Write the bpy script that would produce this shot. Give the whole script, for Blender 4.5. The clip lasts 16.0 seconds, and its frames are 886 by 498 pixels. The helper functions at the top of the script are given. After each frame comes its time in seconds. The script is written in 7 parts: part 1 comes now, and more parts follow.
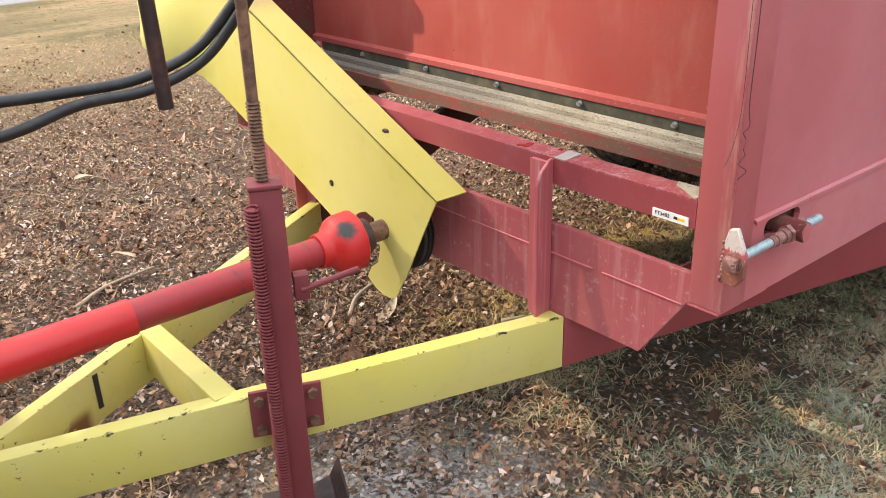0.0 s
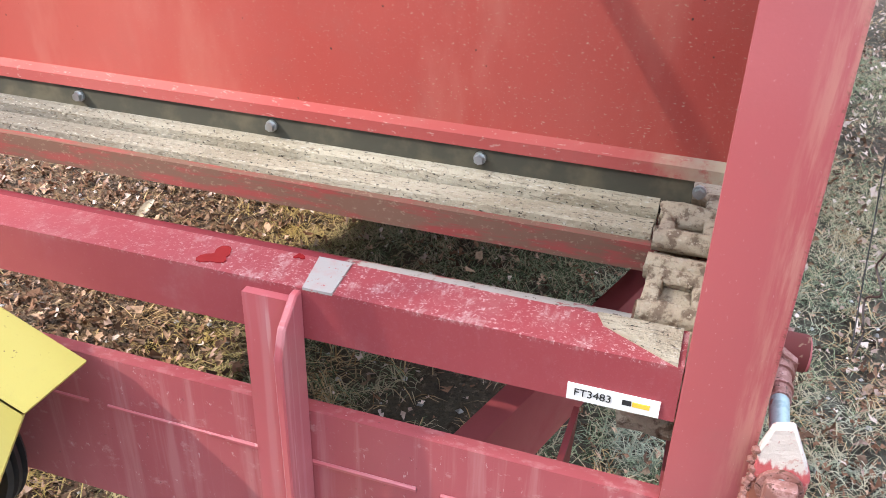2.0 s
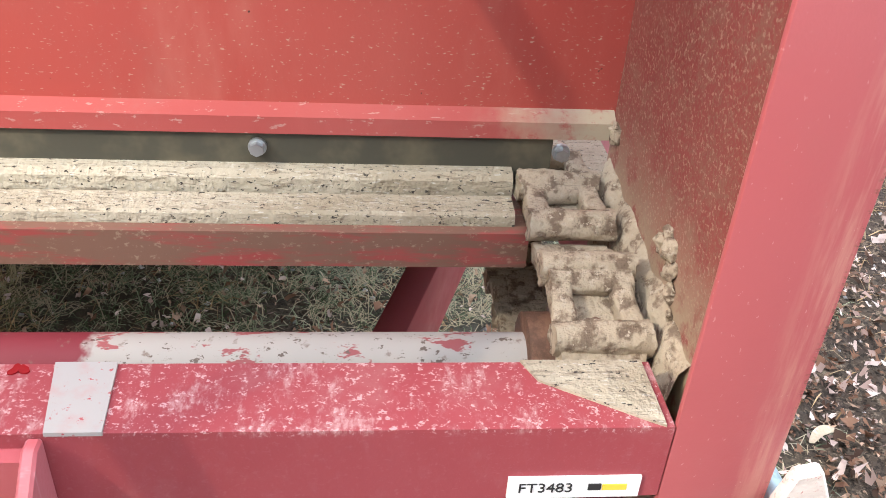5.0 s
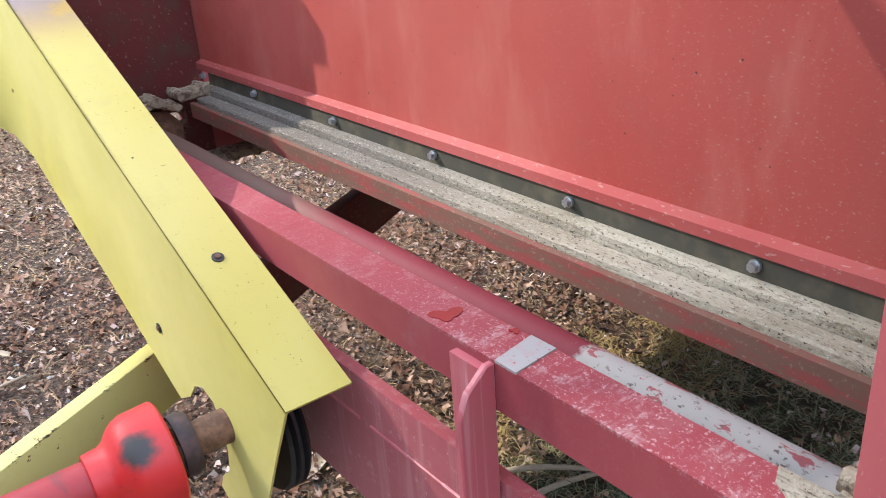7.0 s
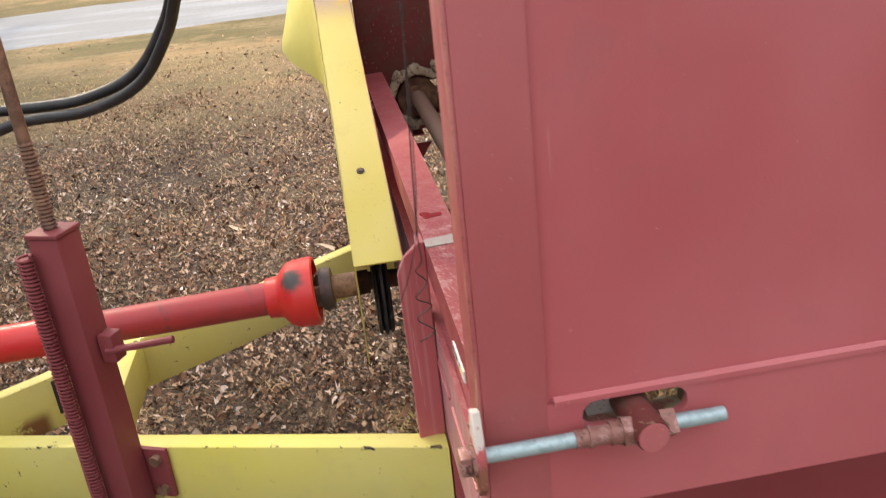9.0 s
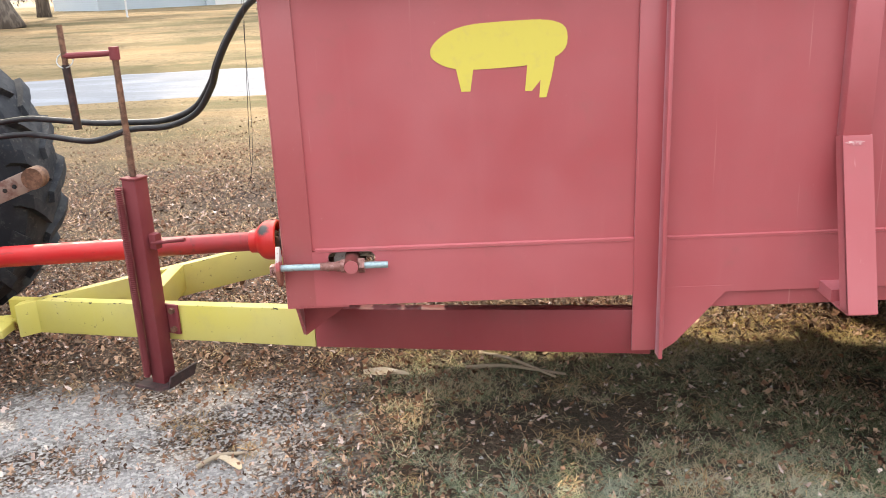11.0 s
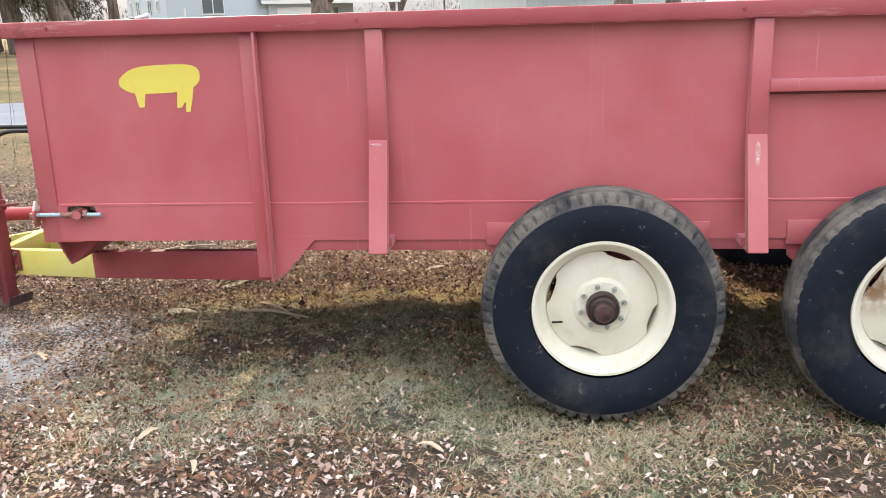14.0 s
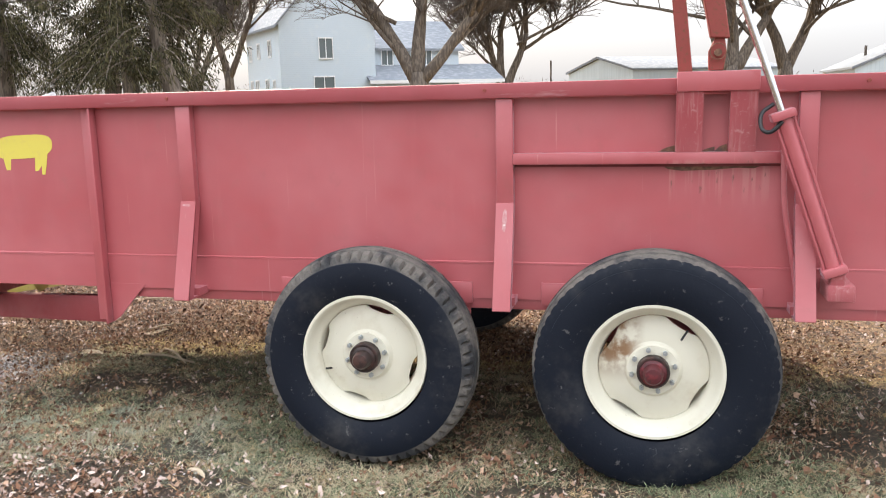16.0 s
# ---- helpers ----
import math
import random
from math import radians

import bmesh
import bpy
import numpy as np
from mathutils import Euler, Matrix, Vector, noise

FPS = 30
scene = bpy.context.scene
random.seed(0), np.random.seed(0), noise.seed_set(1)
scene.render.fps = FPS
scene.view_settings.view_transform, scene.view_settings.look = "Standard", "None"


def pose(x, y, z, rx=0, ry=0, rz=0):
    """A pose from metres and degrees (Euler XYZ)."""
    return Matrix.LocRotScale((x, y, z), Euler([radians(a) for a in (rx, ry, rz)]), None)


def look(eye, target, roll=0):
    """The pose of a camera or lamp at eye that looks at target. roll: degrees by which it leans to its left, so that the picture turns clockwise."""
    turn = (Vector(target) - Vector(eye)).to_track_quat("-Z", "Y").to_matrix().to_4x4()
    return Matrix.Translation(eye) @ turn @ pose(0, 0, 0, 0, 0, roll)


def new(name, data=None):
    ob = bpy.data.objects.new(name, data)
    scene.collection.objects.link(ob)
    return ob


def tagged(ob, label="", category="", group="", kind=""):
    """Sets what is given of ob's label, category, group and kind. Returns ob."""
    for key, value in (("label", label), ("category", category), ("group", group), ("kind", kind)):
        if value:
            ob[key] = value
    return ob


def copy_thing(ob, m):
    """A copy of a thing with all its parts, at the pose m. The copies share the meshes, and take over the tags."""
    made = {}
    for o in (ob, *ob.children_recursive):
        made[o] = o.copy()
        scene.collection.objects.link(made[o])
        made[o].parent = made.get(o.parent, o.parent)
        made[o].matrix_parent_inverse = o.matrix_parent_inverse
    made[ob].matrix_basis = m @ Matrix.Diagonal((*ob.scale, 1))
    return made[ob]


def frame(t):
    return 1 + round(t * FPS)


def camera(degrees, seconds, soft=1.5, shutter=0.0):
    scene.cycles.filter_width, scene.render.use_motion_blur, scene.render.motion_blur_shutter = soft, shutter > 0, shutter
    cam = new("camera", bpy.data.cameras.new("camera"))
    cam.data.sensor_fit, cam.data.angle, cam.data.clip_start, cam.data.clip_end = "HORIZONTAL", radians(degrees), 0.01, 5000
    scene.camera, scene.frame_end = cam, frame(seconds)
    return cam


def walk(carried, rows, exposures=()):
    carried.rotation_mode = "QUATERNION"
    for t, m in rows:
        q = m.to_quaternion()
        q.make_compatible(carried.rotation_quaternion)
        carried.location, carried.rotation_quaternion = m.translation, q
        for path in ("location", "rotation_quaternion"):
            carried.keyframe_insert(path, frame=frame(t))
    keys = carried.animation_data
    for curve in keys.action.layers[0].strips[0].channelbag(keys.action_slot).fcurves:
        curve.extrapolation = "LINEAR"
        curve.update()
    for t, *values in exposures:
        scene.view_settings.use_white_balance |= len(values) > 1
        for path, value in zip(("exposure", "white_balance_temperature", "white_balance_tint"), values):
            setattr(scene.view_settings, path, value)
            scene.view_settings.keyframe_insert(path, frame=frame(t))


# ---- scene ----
cam = camera(54.7, 16.0, soft=0.7, shutter=0.15)
PATH = [
    (0, (-1.457, -0.861, 1.652), (-0.292, 0.55, 0.847), -1.6),
    (0.5, (-1.192, -0.62, 1.608), (-0.005, 0.763, 0.783), -2.1),
    (1, (-0.976, -0.397, 1.59), (0.373, 0.816, 0.748), -0.7),
    (1.5, (-0.812, -0.111, 1.563), (0.784, 0.727, 0.695), -0.0),
    (2, (-0.694, 0.092, 1.508), (0.966, 0.635, 0.533), 1.6),
    (2.5, (-0.583, 0.159, 1.48), (1.105, 0.452, 0.448), 1.7),
    (3, (-0.435, 0.257, 1.437), (1.253, 0.069, 0.381), 3.0),
    (5.3, (-0.397, 0.282, 1.413), (1.276, 0.105, 0.332), 4.1),
    (5.5, (-0.418, 0.266, 1.419), (1.268, 0.18, 0.347), 2.6),
    (6, (-0.513, 0.119, 1.46), (1.107, 0.673, 0.427), -3.0),
    (6.5, (-0.581, -0.073, 1.516), (0.775, 1.081, 0.605), -4.8),
    (7, (-0.517, -0.151, 1.527), (0.556, 1.322, 0.704), -4.2),
    (7.5, (-0.422, -0.285, 1.578), (0.377, 1.387, 0.826), -6.3),
    (8, (-0.376, -0.518, 1.595), (0.143, 1.283, 0.897), -7.2),
    (8.5, (-0.312, -0.777, 1.609), (0.035, 1.07, 0.924), -6.8),
    (9, (-0.129, -0.925, 1.599), (0.081, 0.903, 0.816), -6.1),
    (9.2, (-0.032, -1.003, 1.603), (0.172, 0.795, 0.75), -5.2),
    (11.3, (0.675, -2.74, 1.749), (0.554, -0.827, 1.18), -2.2),
    (11.5, (0.783, -2.895, 1.76), (0.613, -0.983, 1.2), -2.3),
    (12, (0.981, -3.286, 1.78), (0.791, -1.354, 1.3), -2.8),
    (12.5, (1.186, -3.61, 1.823), (0.932, -1.677, 1.38), -3.5),
    (13, (1.625, -3.856, 1.767), (1.345, -1.924, 1.334), -2.1),
    (13.5, (1.989, -3.919, 1.746), (1.722, -2.008, 1.223), -3.2),
    (14, (2.359, -3.87, 1.798), (2.163, -1.95, 1.272), -1.7),
    (14.5, (2.707, -3.949, 1.787), (2.456, -2.025, 1.304), -2.2),
    (15, (3.122, -4.088, 1.79), (2.809, -2.162, 1.353), -1.6),
    (15.5, (3.55, -4.021, 1.786), (3.159, -2.116, 1.322), -0.1),
    (16, (4.021, -4.044, 1.76), (3.554, -2.131, 1.413), -1.4),
]
# seconds, stops, kelvin, tint
EXPOSURE = [(0.0, 0.81, 6350, 10), (1.0, 0.94, 5350, 10), (1.6, 1.0, 5100, 10), (2.2, 1.2, 5900, 10), (3.0, 1.25, 5950, 10), (5.5, 1.28, 5950, 10), (6.5, 1.05, 5350, 10), (7.2, 0.74, 5450, 10), (8.0, 0.6, 6350, 10), (9.0, 0.63, 6700, 10), (11.5, 1.2, 6350, 10), (16.0, 1.12, 6300, 10)]
walk(cam, [(t, look(eye, target, roll)) for t, eye, target, roll in PATH], EXPOSURE)

# ---- world and sun ----
SUN_TO = Vector((-0.70, 1.16, 1.0)).normalized()
world = bpy.data.worlds.new("sky")
scene.world = world
world.use_nodes = True
wn = world.node_tree
sky = wn.nodes.new("ShaderNodeTexSky")
sky.sky_type = "NISHITA"
sky.sun_disc = False
sky.sun_elevation = math.asin(SUN_TO.z)
sky.sun_rotation = math.atan2(SUN_TO.x, SUN_TO.y)
sky.dust_density = 4.0
sky.air_density = 1.4
haze = wn.nodes.new("ShaderNodeMix")
haze.data_type = "RGBA"
haze.inputs[0].default_value = 0.88
# thin overcast, brighter overhead than at the horizon
wc = wn.nodes.new("ShaderNodeTexCoord")
wz = wn.nodes.new("ShaderNodeSeparateXYZ")
wn.links.new(wc.outputs["Generated"], wz.inputs[0])
wr = wn.nodes.new("ShaderNodeValToRGB")
wr.color_ramp.elements[0].position, wr.color_ramp.elements[0].color = 0.0, (0.205, 0.205, 0.21, 1)
wr.color_ramp.elements[1].position, wr.color_ramp.elements[1].color = 0.7, (0.98, 1.0, 1.04, 1)
wn.links.new(wz.outputs[2], wr.inputs[0])
wm = wn.nodes.new("ShaderNodeVectorMath")
wm.operation = "SCALE"
wm.inputs[3].default_value = 14.5
wn.links.new(wr.outputs[0], wm.inputs[0])
wn.links.new(wm.outputs[0], haze.inputs[7])
wn.links.new(sky.outputs[0], haze.inputs[6])
bg = wn.nodes["Background"]
bg.inputs[1].default_value = 0.112
wn.links.new(haze.outputs[2], bg.inputs[0])

sun_data = bpy.data.lights.new("sun", "SUN")
sun_data.energy = 3.2
sun_data.angle = radians(0.6)
sun_data.color = (1.0, 0.83, 0.62)
sun = new("sun", sun_data)
sun.matrix_world = look(SUN_TO * 60, (0, 0, 0))

# ---- materials ----


class Mat:
    """A node material with a few short cuts."""

    def __init__(self, name, color, rough=0.6, metal=0.0, spec=0.5):
        self.m = bpy.data.materials.new(name)
        self.m.use_nodes = True
        self.n, self.l = self.m.node_tree.nodes, self.m.node_tree.links
        self.b = self.n["Principled BSDF"]
        self.b.inputs["Base Color"].default_value = (*color, 1)
        self.b.inputs["Roughness"].default_value = rough
        self.b.inputs["Metallic"].default_value = metal
        self.b.inputs["Specular IOR Level"].default_value = spec
        self.col = None
        self.color = color
        self.height = None
        self.co = self.n.new("ShaderNodeNewGeometry").outputs["Position"]

    def scaled(self, s):
        v = self.n.new("ShaderNodeVectorMath")
        v.operation = "MULTIPLY"
        self.l.new(self.co, v.inputs[0])
        v.inputs[1].default_value = s if not isinstance(s, (int, float)) else (s, s, s)
        return v.outputs[0]

    def noise(self, scale, detail=4, rough=0.6, distort=0.0):
        t = self.n.new("ShaderNodeTexNoise")
        self.l.new(self.scaled(scale), t.inputs["Vector"])
        t.inputs["Scale"].default_value = 1
        t.inputs["Detail"].default_value = detail
        t.inputs["Roughness"].default_value = rough
        t.inputs["Distortion"].default_value = distort
        return t.outputs["Fac"]

    def voronoi(self, scale, out="Distance"):
        t = self.n.new("ShaderNodeTexVoronoi")
        self.l.new(self.scaled(scale), t.inputs["Vector"])
        t.inputs["Scale"].default_value = 1
        return t.outputs[out]

    def ramp(self, fac, lo, hi, a=0.0, b=1.0):
        r = self.n.new("ShaderNodeMapRange")
        r.interpolation_type = "SMOOTHSTEP"
        self.l.new(fac, r.inputs[0])
        r.inputs[1].default_value, r.inputs[2].default_value = lo, hi
        r.inputs[3].default_value, r.inputs[4].default_value = a, b
        return r.outputs[0]

    def math(self, op, a, b):
        r = self.n.new("ShaderNodeMath")
        r.operation = op
        for i, v in enumerate((a, b)):
            if isinstance(v, (int, float)):
                r.inputs[i].default_value = v
            else:
                self.l.new(v, r.inputs[i])
        return r.outputs[0]

    def over(self, fac, color):
        """Lays a colour over what is there."""
        x = self.n.new("ShaderNodeMix")
        x.data_type = "RGBA"
        if self.col is None:
            x.inputs[6].default_value = (*self.color, 1)
        else:
            self.l.new(self.col, x.inputs[6])
        if isinstance(color, tuple):
            x.inputs[7].default_value = (*color, 1)
        else:
            self.l.new(color, x.inputs[7])
        if isinstance(fac, (int, float)):
            x.inputs[0].default_value = fac
        else:
            self.l.new(fac, x.inputs[0])
        self.col = x.outputs[2]
        self.l.new(self.col, self.b.inputs["Base Color"])
        return self

    def axis(self, i):
        s = self.n.new("ShaderNodeSeparateXYZ")
        self.l.new(self.co, s.inputs[0])
        return s.outputs[i]

    def random(self, lo, hi):
        """Brightness that differs from piece to piece."""
        g = self.n.new("ShaderNodeNewGeometry")
        return self.ramp(g.outputs["Random Per Island"], 0, 1, lo, hi)

    def rough(self, fac):
        self.l.new(fac, self.b.inputs["Roughness"])
        return self

    def bump(self, fac, strength=0.2, dist=0.01):
        u = self.n.new("ShaderNodeBump")
        u.inputs["Strength"].default_value = strength
        u.inputs["Distance"].default_value = dist
        self.l.new(fac, u.inputs["Height"])
        if self.height is not None:
            self.l.new(self.height, u.inputs["Normal"])
        self.height = u.outputs["Normal"]
        self.l.new(self.height, self.b.inputs["Normal"])
        return self


def paint(name, color, faded, dirt, rough=0.55, chips=0.0, chip_color=(0.06, 0.035, 0.025), streaks=0.3, spec=0.35):
    k = Mat(name, color, rough, 0, spec)
    k.over(k.ramp(k.noise(1.3, 3), 0.35, 0.7), faded)
    k.over(k.ramp(k.noise((14, 14, 1.2), 4), 0.55, 0.75, 0, streaks), faded)
    k.over(k.ramp(k.noise(9, 6, 0.7), 0.52, 0.8, 0, 0.5), dirt)
    k.over(k.ramp(k.noise(150, 3), 0.62, 0.72, 0, 0.22), dirt)
    if chips:
        k.over(k.ramp(k.noise(38, 5, 0.7), 0.74 - chips, 0.76 - chips), chip_color)
    k.rough(k.ramp(k.noise(6, 4), 0.3, 0.7, rough - 0.12, rough + 0.15))
    k.bump(k.noise(260, 2), 0.10, 0.0015).bump(k.noise(3, 2), 0.25, 0.01)
    return k


k = paint("faded_red_paint", (0.415, 0.086, 0.096), (0.465, 0.124, 0.136), (0.34, 0.105, 0.10), 0.40, spec=0.7)
# run-off streaks and rust below the gate lift
drip = k.math("MULTIPLY", k.math("MULTIPLY", k.ramp(k.axis(0), 4.05, 4.12), k.ramp(k.axis(0), 4.62, 4.52)), k.math("MULTIPLY", k.ramp(k.axis(2), 1.22, 1.42), k.ramp(k.axis(2), 1.47, 1.44)))
k.over(k.math("MULTIPLY", drip, k.ramp(k.noise((26, 8, 0.9), 4), 0.50, 0.62, 0, 0.5)), (0.56, 0.27, 0.25))
k.over(k.math("MULTIPLY", drip, k.ramp(k.noise((40, 9, 14), 4), 0.60, 0.68, 0, 0.9)), (0.10, 0.05, 0.04))
k.over(k.ramp(k.noise((55, 30, 1.1), 3, 0.5), 0.69, 0.74, 0, 0.30), (0.66, 0.36, 0.35))
k.over(k.ramp(k.noise((190, 190, 120), 2), 0.75, 0.78, 0, 0.4), (0.62, 0.40, 0.38))
# light scratches on the front of the wall
k.over(k.math("MULTIPLY", k.math("MULTIPLY", k.ramp(k.axis(0), 0.16, 0.10), k.ramp(k.axis(2), 1.62, 1.45)), k.ramp(k.noise((75, 40, 3.2), 3), 0.63, 0.68, 0, 0.5)), (0.60, 0.36, 0.35))
# worn lines low on the wall between the ribs
k.over(k.math("MULTIPLY", k.math("MULTIPLY", k.ramp(k.axis(0), 1.8, 1.95), k.ramp(k.axis(0), 2.6, 2.45)), k.math("MULTIPLY", k.ramp(k.axis(2), 1.35, 1.2), k.ramp(k.noise((48, 10, 0.6), 3), 0.66, 0.70, 0, 0.55))), (0.66, 0.42, 0.40))
# pale scuffs beside the front seam
k.over(k.math("MULTIPLY", k.math("MULTIPLY", k.ramp(k.axis(0), 0.09, 0.05), k.ramp(k.axis(2), 1.9, 1.4)), k.ramp(k.noise((110, 30, 1.4), 4, 0.6), 0.58, 0.70, 0, 0.28)), (0.54, 0.30, 0.31))
k.b.inputs["Sheen Weight"].default_value = 0.28
k.b.inputs["Sheen Roughness"].default_value = 0.4
k.b.inputs["Sheen Tint"].default_value = (0.82, 0.86, 1.0, 1.0)
RED = k.m
# the wall's red with the washed-out look of sunlight mixed into its colour
k = paint("sunlit_tint_red_paint", (0.385, 0.092, 0.098), (0.435, 0.132, 0.138), (0.34, 0.11, 0.105), 0.44, spec=0.5)
k.over(k.ramp(k.noise((260, 260, 160), 3), 0.67, 0.70, 0, 0.35), (0.58, 0.36, 0.34))
k.over(k.math("MULTIPLY", k.ramp(k.axis(2), 0.84, 0.74, 0, 0.8), k.ramp(k.noise((30, 30, 2.0), 4), 0.52, 0.66)), (0.52, 0.30, 0.30))
corner = k.math("ADD", k.math("ABSOLUTE", k.axis(0), 0), k.math("ABSOLUTE", k.math("ADD", k.axis(1), 0.004), 0))
k.over(k.math("MULTIPLY", k.ramp(corner, 0.005, 0.002), k.ramp(k.noise((160, 160, 330), 4, 0.7), 0.53, 0.58, 0, 0.6)), (0.14, 0.055, 0.035))
k.over(k.math("MULTIPLY", k.ramp(k.axis(1), 0.034, 0.002, 0, 0.7), k.math("MULTIPLY", k.ramp(k.axis(0), 0.004, 0.002), k.ramp(k.noise((40, 60, 6), 5, 0.7), 0.42, 0.62))), (0.50, 0.24, 0.19))
RED_FRONT = k.m
k = paint("inner_red_paint", (0.350, 0.064, 0.050), (0.40, 0.094, 0.073), (0.31, 0.095, 0.075), 0.5)
k.over(k.ramp(k.noise((60, 7, 2.2), 5, 0.6), 0.50, 0.68, 0, 0.40), (0.46, 0.17, 0.13))
k.over(k.math("MULTIPLY", k.ramp(k.noise((200, 190, 460), 3, 0.6), 0.645, 0.68), k.ramp(k.axis(1), 0.1, 1.2, 0.7, 0.0)), (0.46, 0.36, 0.26))
k.over(k.ramp(k.noise((90, 90, 90), 2, 0.5), 0.745, 0.76), (0.05, 0.03, 0.025))
RED_IN = k.m
k = paint("splashed_red_paint", (0.21, 0.046, 0.040), (0.25, 0.070, 0.060), (0.20, 0.085, 0.065), 0.6)
k.over(k.ramp(k.noise(26, 6, 0.75), 0.46, 0.66, 0, 0.7), (0.21, 0.105, 0.075))
k.over(k.ramp(k.noise((250, 250, 320), 4, 0.7), 0.54, 0.62, 0, 0.65), (0.38, 0.27, 0.20))
k.over(k.ramp(k.noise((420, 420, 300), 3, 0.6), 0.50, 0.60, 0, 0.5), (0.20, 0.115, 0.08))
k.over(k.math("MULTIPLY", k.ramp(k.axis(2), 1.12, 0.99), k.ramp(k.noise(22, 5), 0.38, 0.52)), (0.33, 0.27, 0.18))
RED_SPLASH = k.m
k = paint("dusty_red_paint", (0.265, 0.047, 0.055), (0.32, 0.076, 0.086), (0.34, 0.15, 0.145), 0.6)
dusty = k.math("MULTIPLY", k.ramp(k.axis(1), 0.85, 0.40, 0.25, 1.0), k.ramp(k.axis(2), 1.013, 1.0195, 0.06, 1.0))
k.over(k.math("MULTIPLY", dusty, k.ramp(k.noise((30, 55, 30), 7, 0.8), 0.50, 0.66, 0, 0.6)), (0.50, 0.34, 0.33))
k.over(k.math("MULTIPLY", dusty, k.ramp(k.noise((270, 210, 270), 4, 0.75), 0.57, 0.62, 0, 0.7)), (0.56, 0.40, 0.39))
RED_DUSTY = k.m
k = paint("lip_red_paint", (0.34, 0.068, 0.060), (0.40, 0.105, 0.092), (0.30, 0.12, 0.10), 0.55, 0.02)
k.over(k.ramp(k.noise((150, 60, 150), 4, 0.7), 0.60, 0.66, 0, 0.6), (0.46, 0.30, 0.26))
k.over(k.math("MULTIPLY", k.ramp(k.math("ADD", k.axis(1), k.math("MULTIPLY", k.noise(18, 4), 0.16)), 0.26, 0.14), k.ramp(k.noise(45, 5, 0.7), 0.30, 0.50)), (0.42, 0.36, 0.255))
RED_LIP = k.m
# red darkened to carry the shade of far and low parts, plus grime specks
k = paint("shaded_grimy_red_paint", (0.12, 0.023, 0.022), (0.145, 0.036, 0.032), (0.09, 0.04, 0.028), 0.7)
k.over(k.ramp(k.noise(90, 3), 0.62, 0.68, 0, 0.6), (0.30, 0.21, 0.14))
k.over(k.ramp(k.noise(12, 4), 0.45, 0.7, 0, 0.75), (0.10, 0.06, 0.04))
RED_SHADED_GRIMY = k.m
k = paint("caked_red_paint", (0.25, 0.045, 0.042), (0.29, 0.075, 0.065), (0.20, 0.09, 0.06), 0.7)
k.over(k.ramp(k.noise((60, 9, 60), 5, 0.7), 0.36, 0.54, 0, 0.9), (0.155, 0.092, 0.062))
k.over(k.ramp(k.noise((180, 120, 180), 4, 0.7), 0.58, 0.66, 0, 0.45), (0.34, 0.26, 0.18))
RED_ANGLE = k.m
k = paint("rusty_red_paint", (0.25, 0.050, 0.042), (0.30, 0.075, 0.06), (0.20, 0.07, 0.045), 0.6)
k.over(k.ramp(k.noise(60, 5, 0.7), 0.56, 0.62, 0, 0.8), (0.16, 0.07, 0.035))
RED_RUSTY = k.m
k = paint("low_front_red_paint", (0.335, 0.064, 0.073), (0.40, 0.105, 0.115), (0.27, 0.085, 0.08), 0.5, streaks=0.5)
k.over(k.ramp(k.noise((70, 46, 2.4), 5, 0.6), 0.50, 0.68, 0, 0.45), (0.48, 0.22, 0.22))
k.over(k.ramp(k.noise((22, 22, 30), 6, 0.75), 0.57, 0.67, 0, 0.5), (0.52, 0.29, 0.285))
k.over(k.ramp(k.noise((260, 120, 60), 4, 0.7), 0.64, 0.69, 0, 0.6), (0.60, 0.42, 0.40))
k.over(k.ramp(k.noise((120, 120, 150), 5, 0.7), 0.67, 0.70, 0, 0.8), (0.13, 0.05, 0.04))
k.b.inputs["Sheen Weight"].default_value = 0.15
RED_LOW = k.m
k = paint("rail_red_paint", (0.315, 0.062, 0.070), (0.35, 0.085, 0.095), (0.25, 0.08, 0.075), 0.5, streaks=0.2)
k.over(k.ramp(k.noise((1.6, 14, 14), 5, 0.7), 0.60, 0.70, 0, 0.6), (0.46, 0.24, 0.24))
k.over(k.math("MULTIPLY", k.ramp(k.axis(0), 0.45, 0.05), k.ramp(k.noise((22, 22, 22), 5, 0.7), 0.52, 0.60, 0, 0.6)), (0.17, 0.05, 0.055))
k.over(k.ramp(k.noise((20, 60, 60), 5, 0.7), 0.68, 0.72, 0, 0.7), (0.14, 0.06, 0.05))
RED_RAIL = k.m
k = paint("tensioner_paint", (0.39, 0.08, 0.085), (0.44, 0.12, 0.125), (0.32, 0.11, 0.10), 0.5)
ragged = k.math("ADD", k.axis(2), k.math("MULTIPLY", k.noise((70, 70, 26), 5, 0.7), 0.050))
k.over(k.ramp(ragged, 0.966, 0.973), (0.56, 0.50, 0.46))
k.over(k.ramp(k.noise(170, 4, 0.7), 0.62, 0.66, 0, 0.8), (0.36, 0.12, 0.11))
k.over(k.ramp(k.math("ADD", k.axis(2), k.math("MULTIPLY", k.noise(60, 5, 0.7), 0.030)), 0.945, 0.930), (0.25, 0.095, 0.065))
k.over(k.ramp(k.noise(90, 4), 0.60, 0.66, 0, 0.6), (0.46, 0.26, 0.22))
k.bump(k.noise(90, 4), 0.6, 0.004)
BRACKET = k.m
k = Mat("pink_rust", (0.25, 0.115, 0.095), 0.5, 0.25)
k.over(k.ramp(k.noise(60, 5, 0.7), 0.46, 0.60), (0.42, 0.24, 0.22)).over(k.ramp(k.noise(120, 4), 0.56, 0.64), (0.11, 0.05, 0.035)).bump(k.noise(140, 4), 0.5, 0.003)
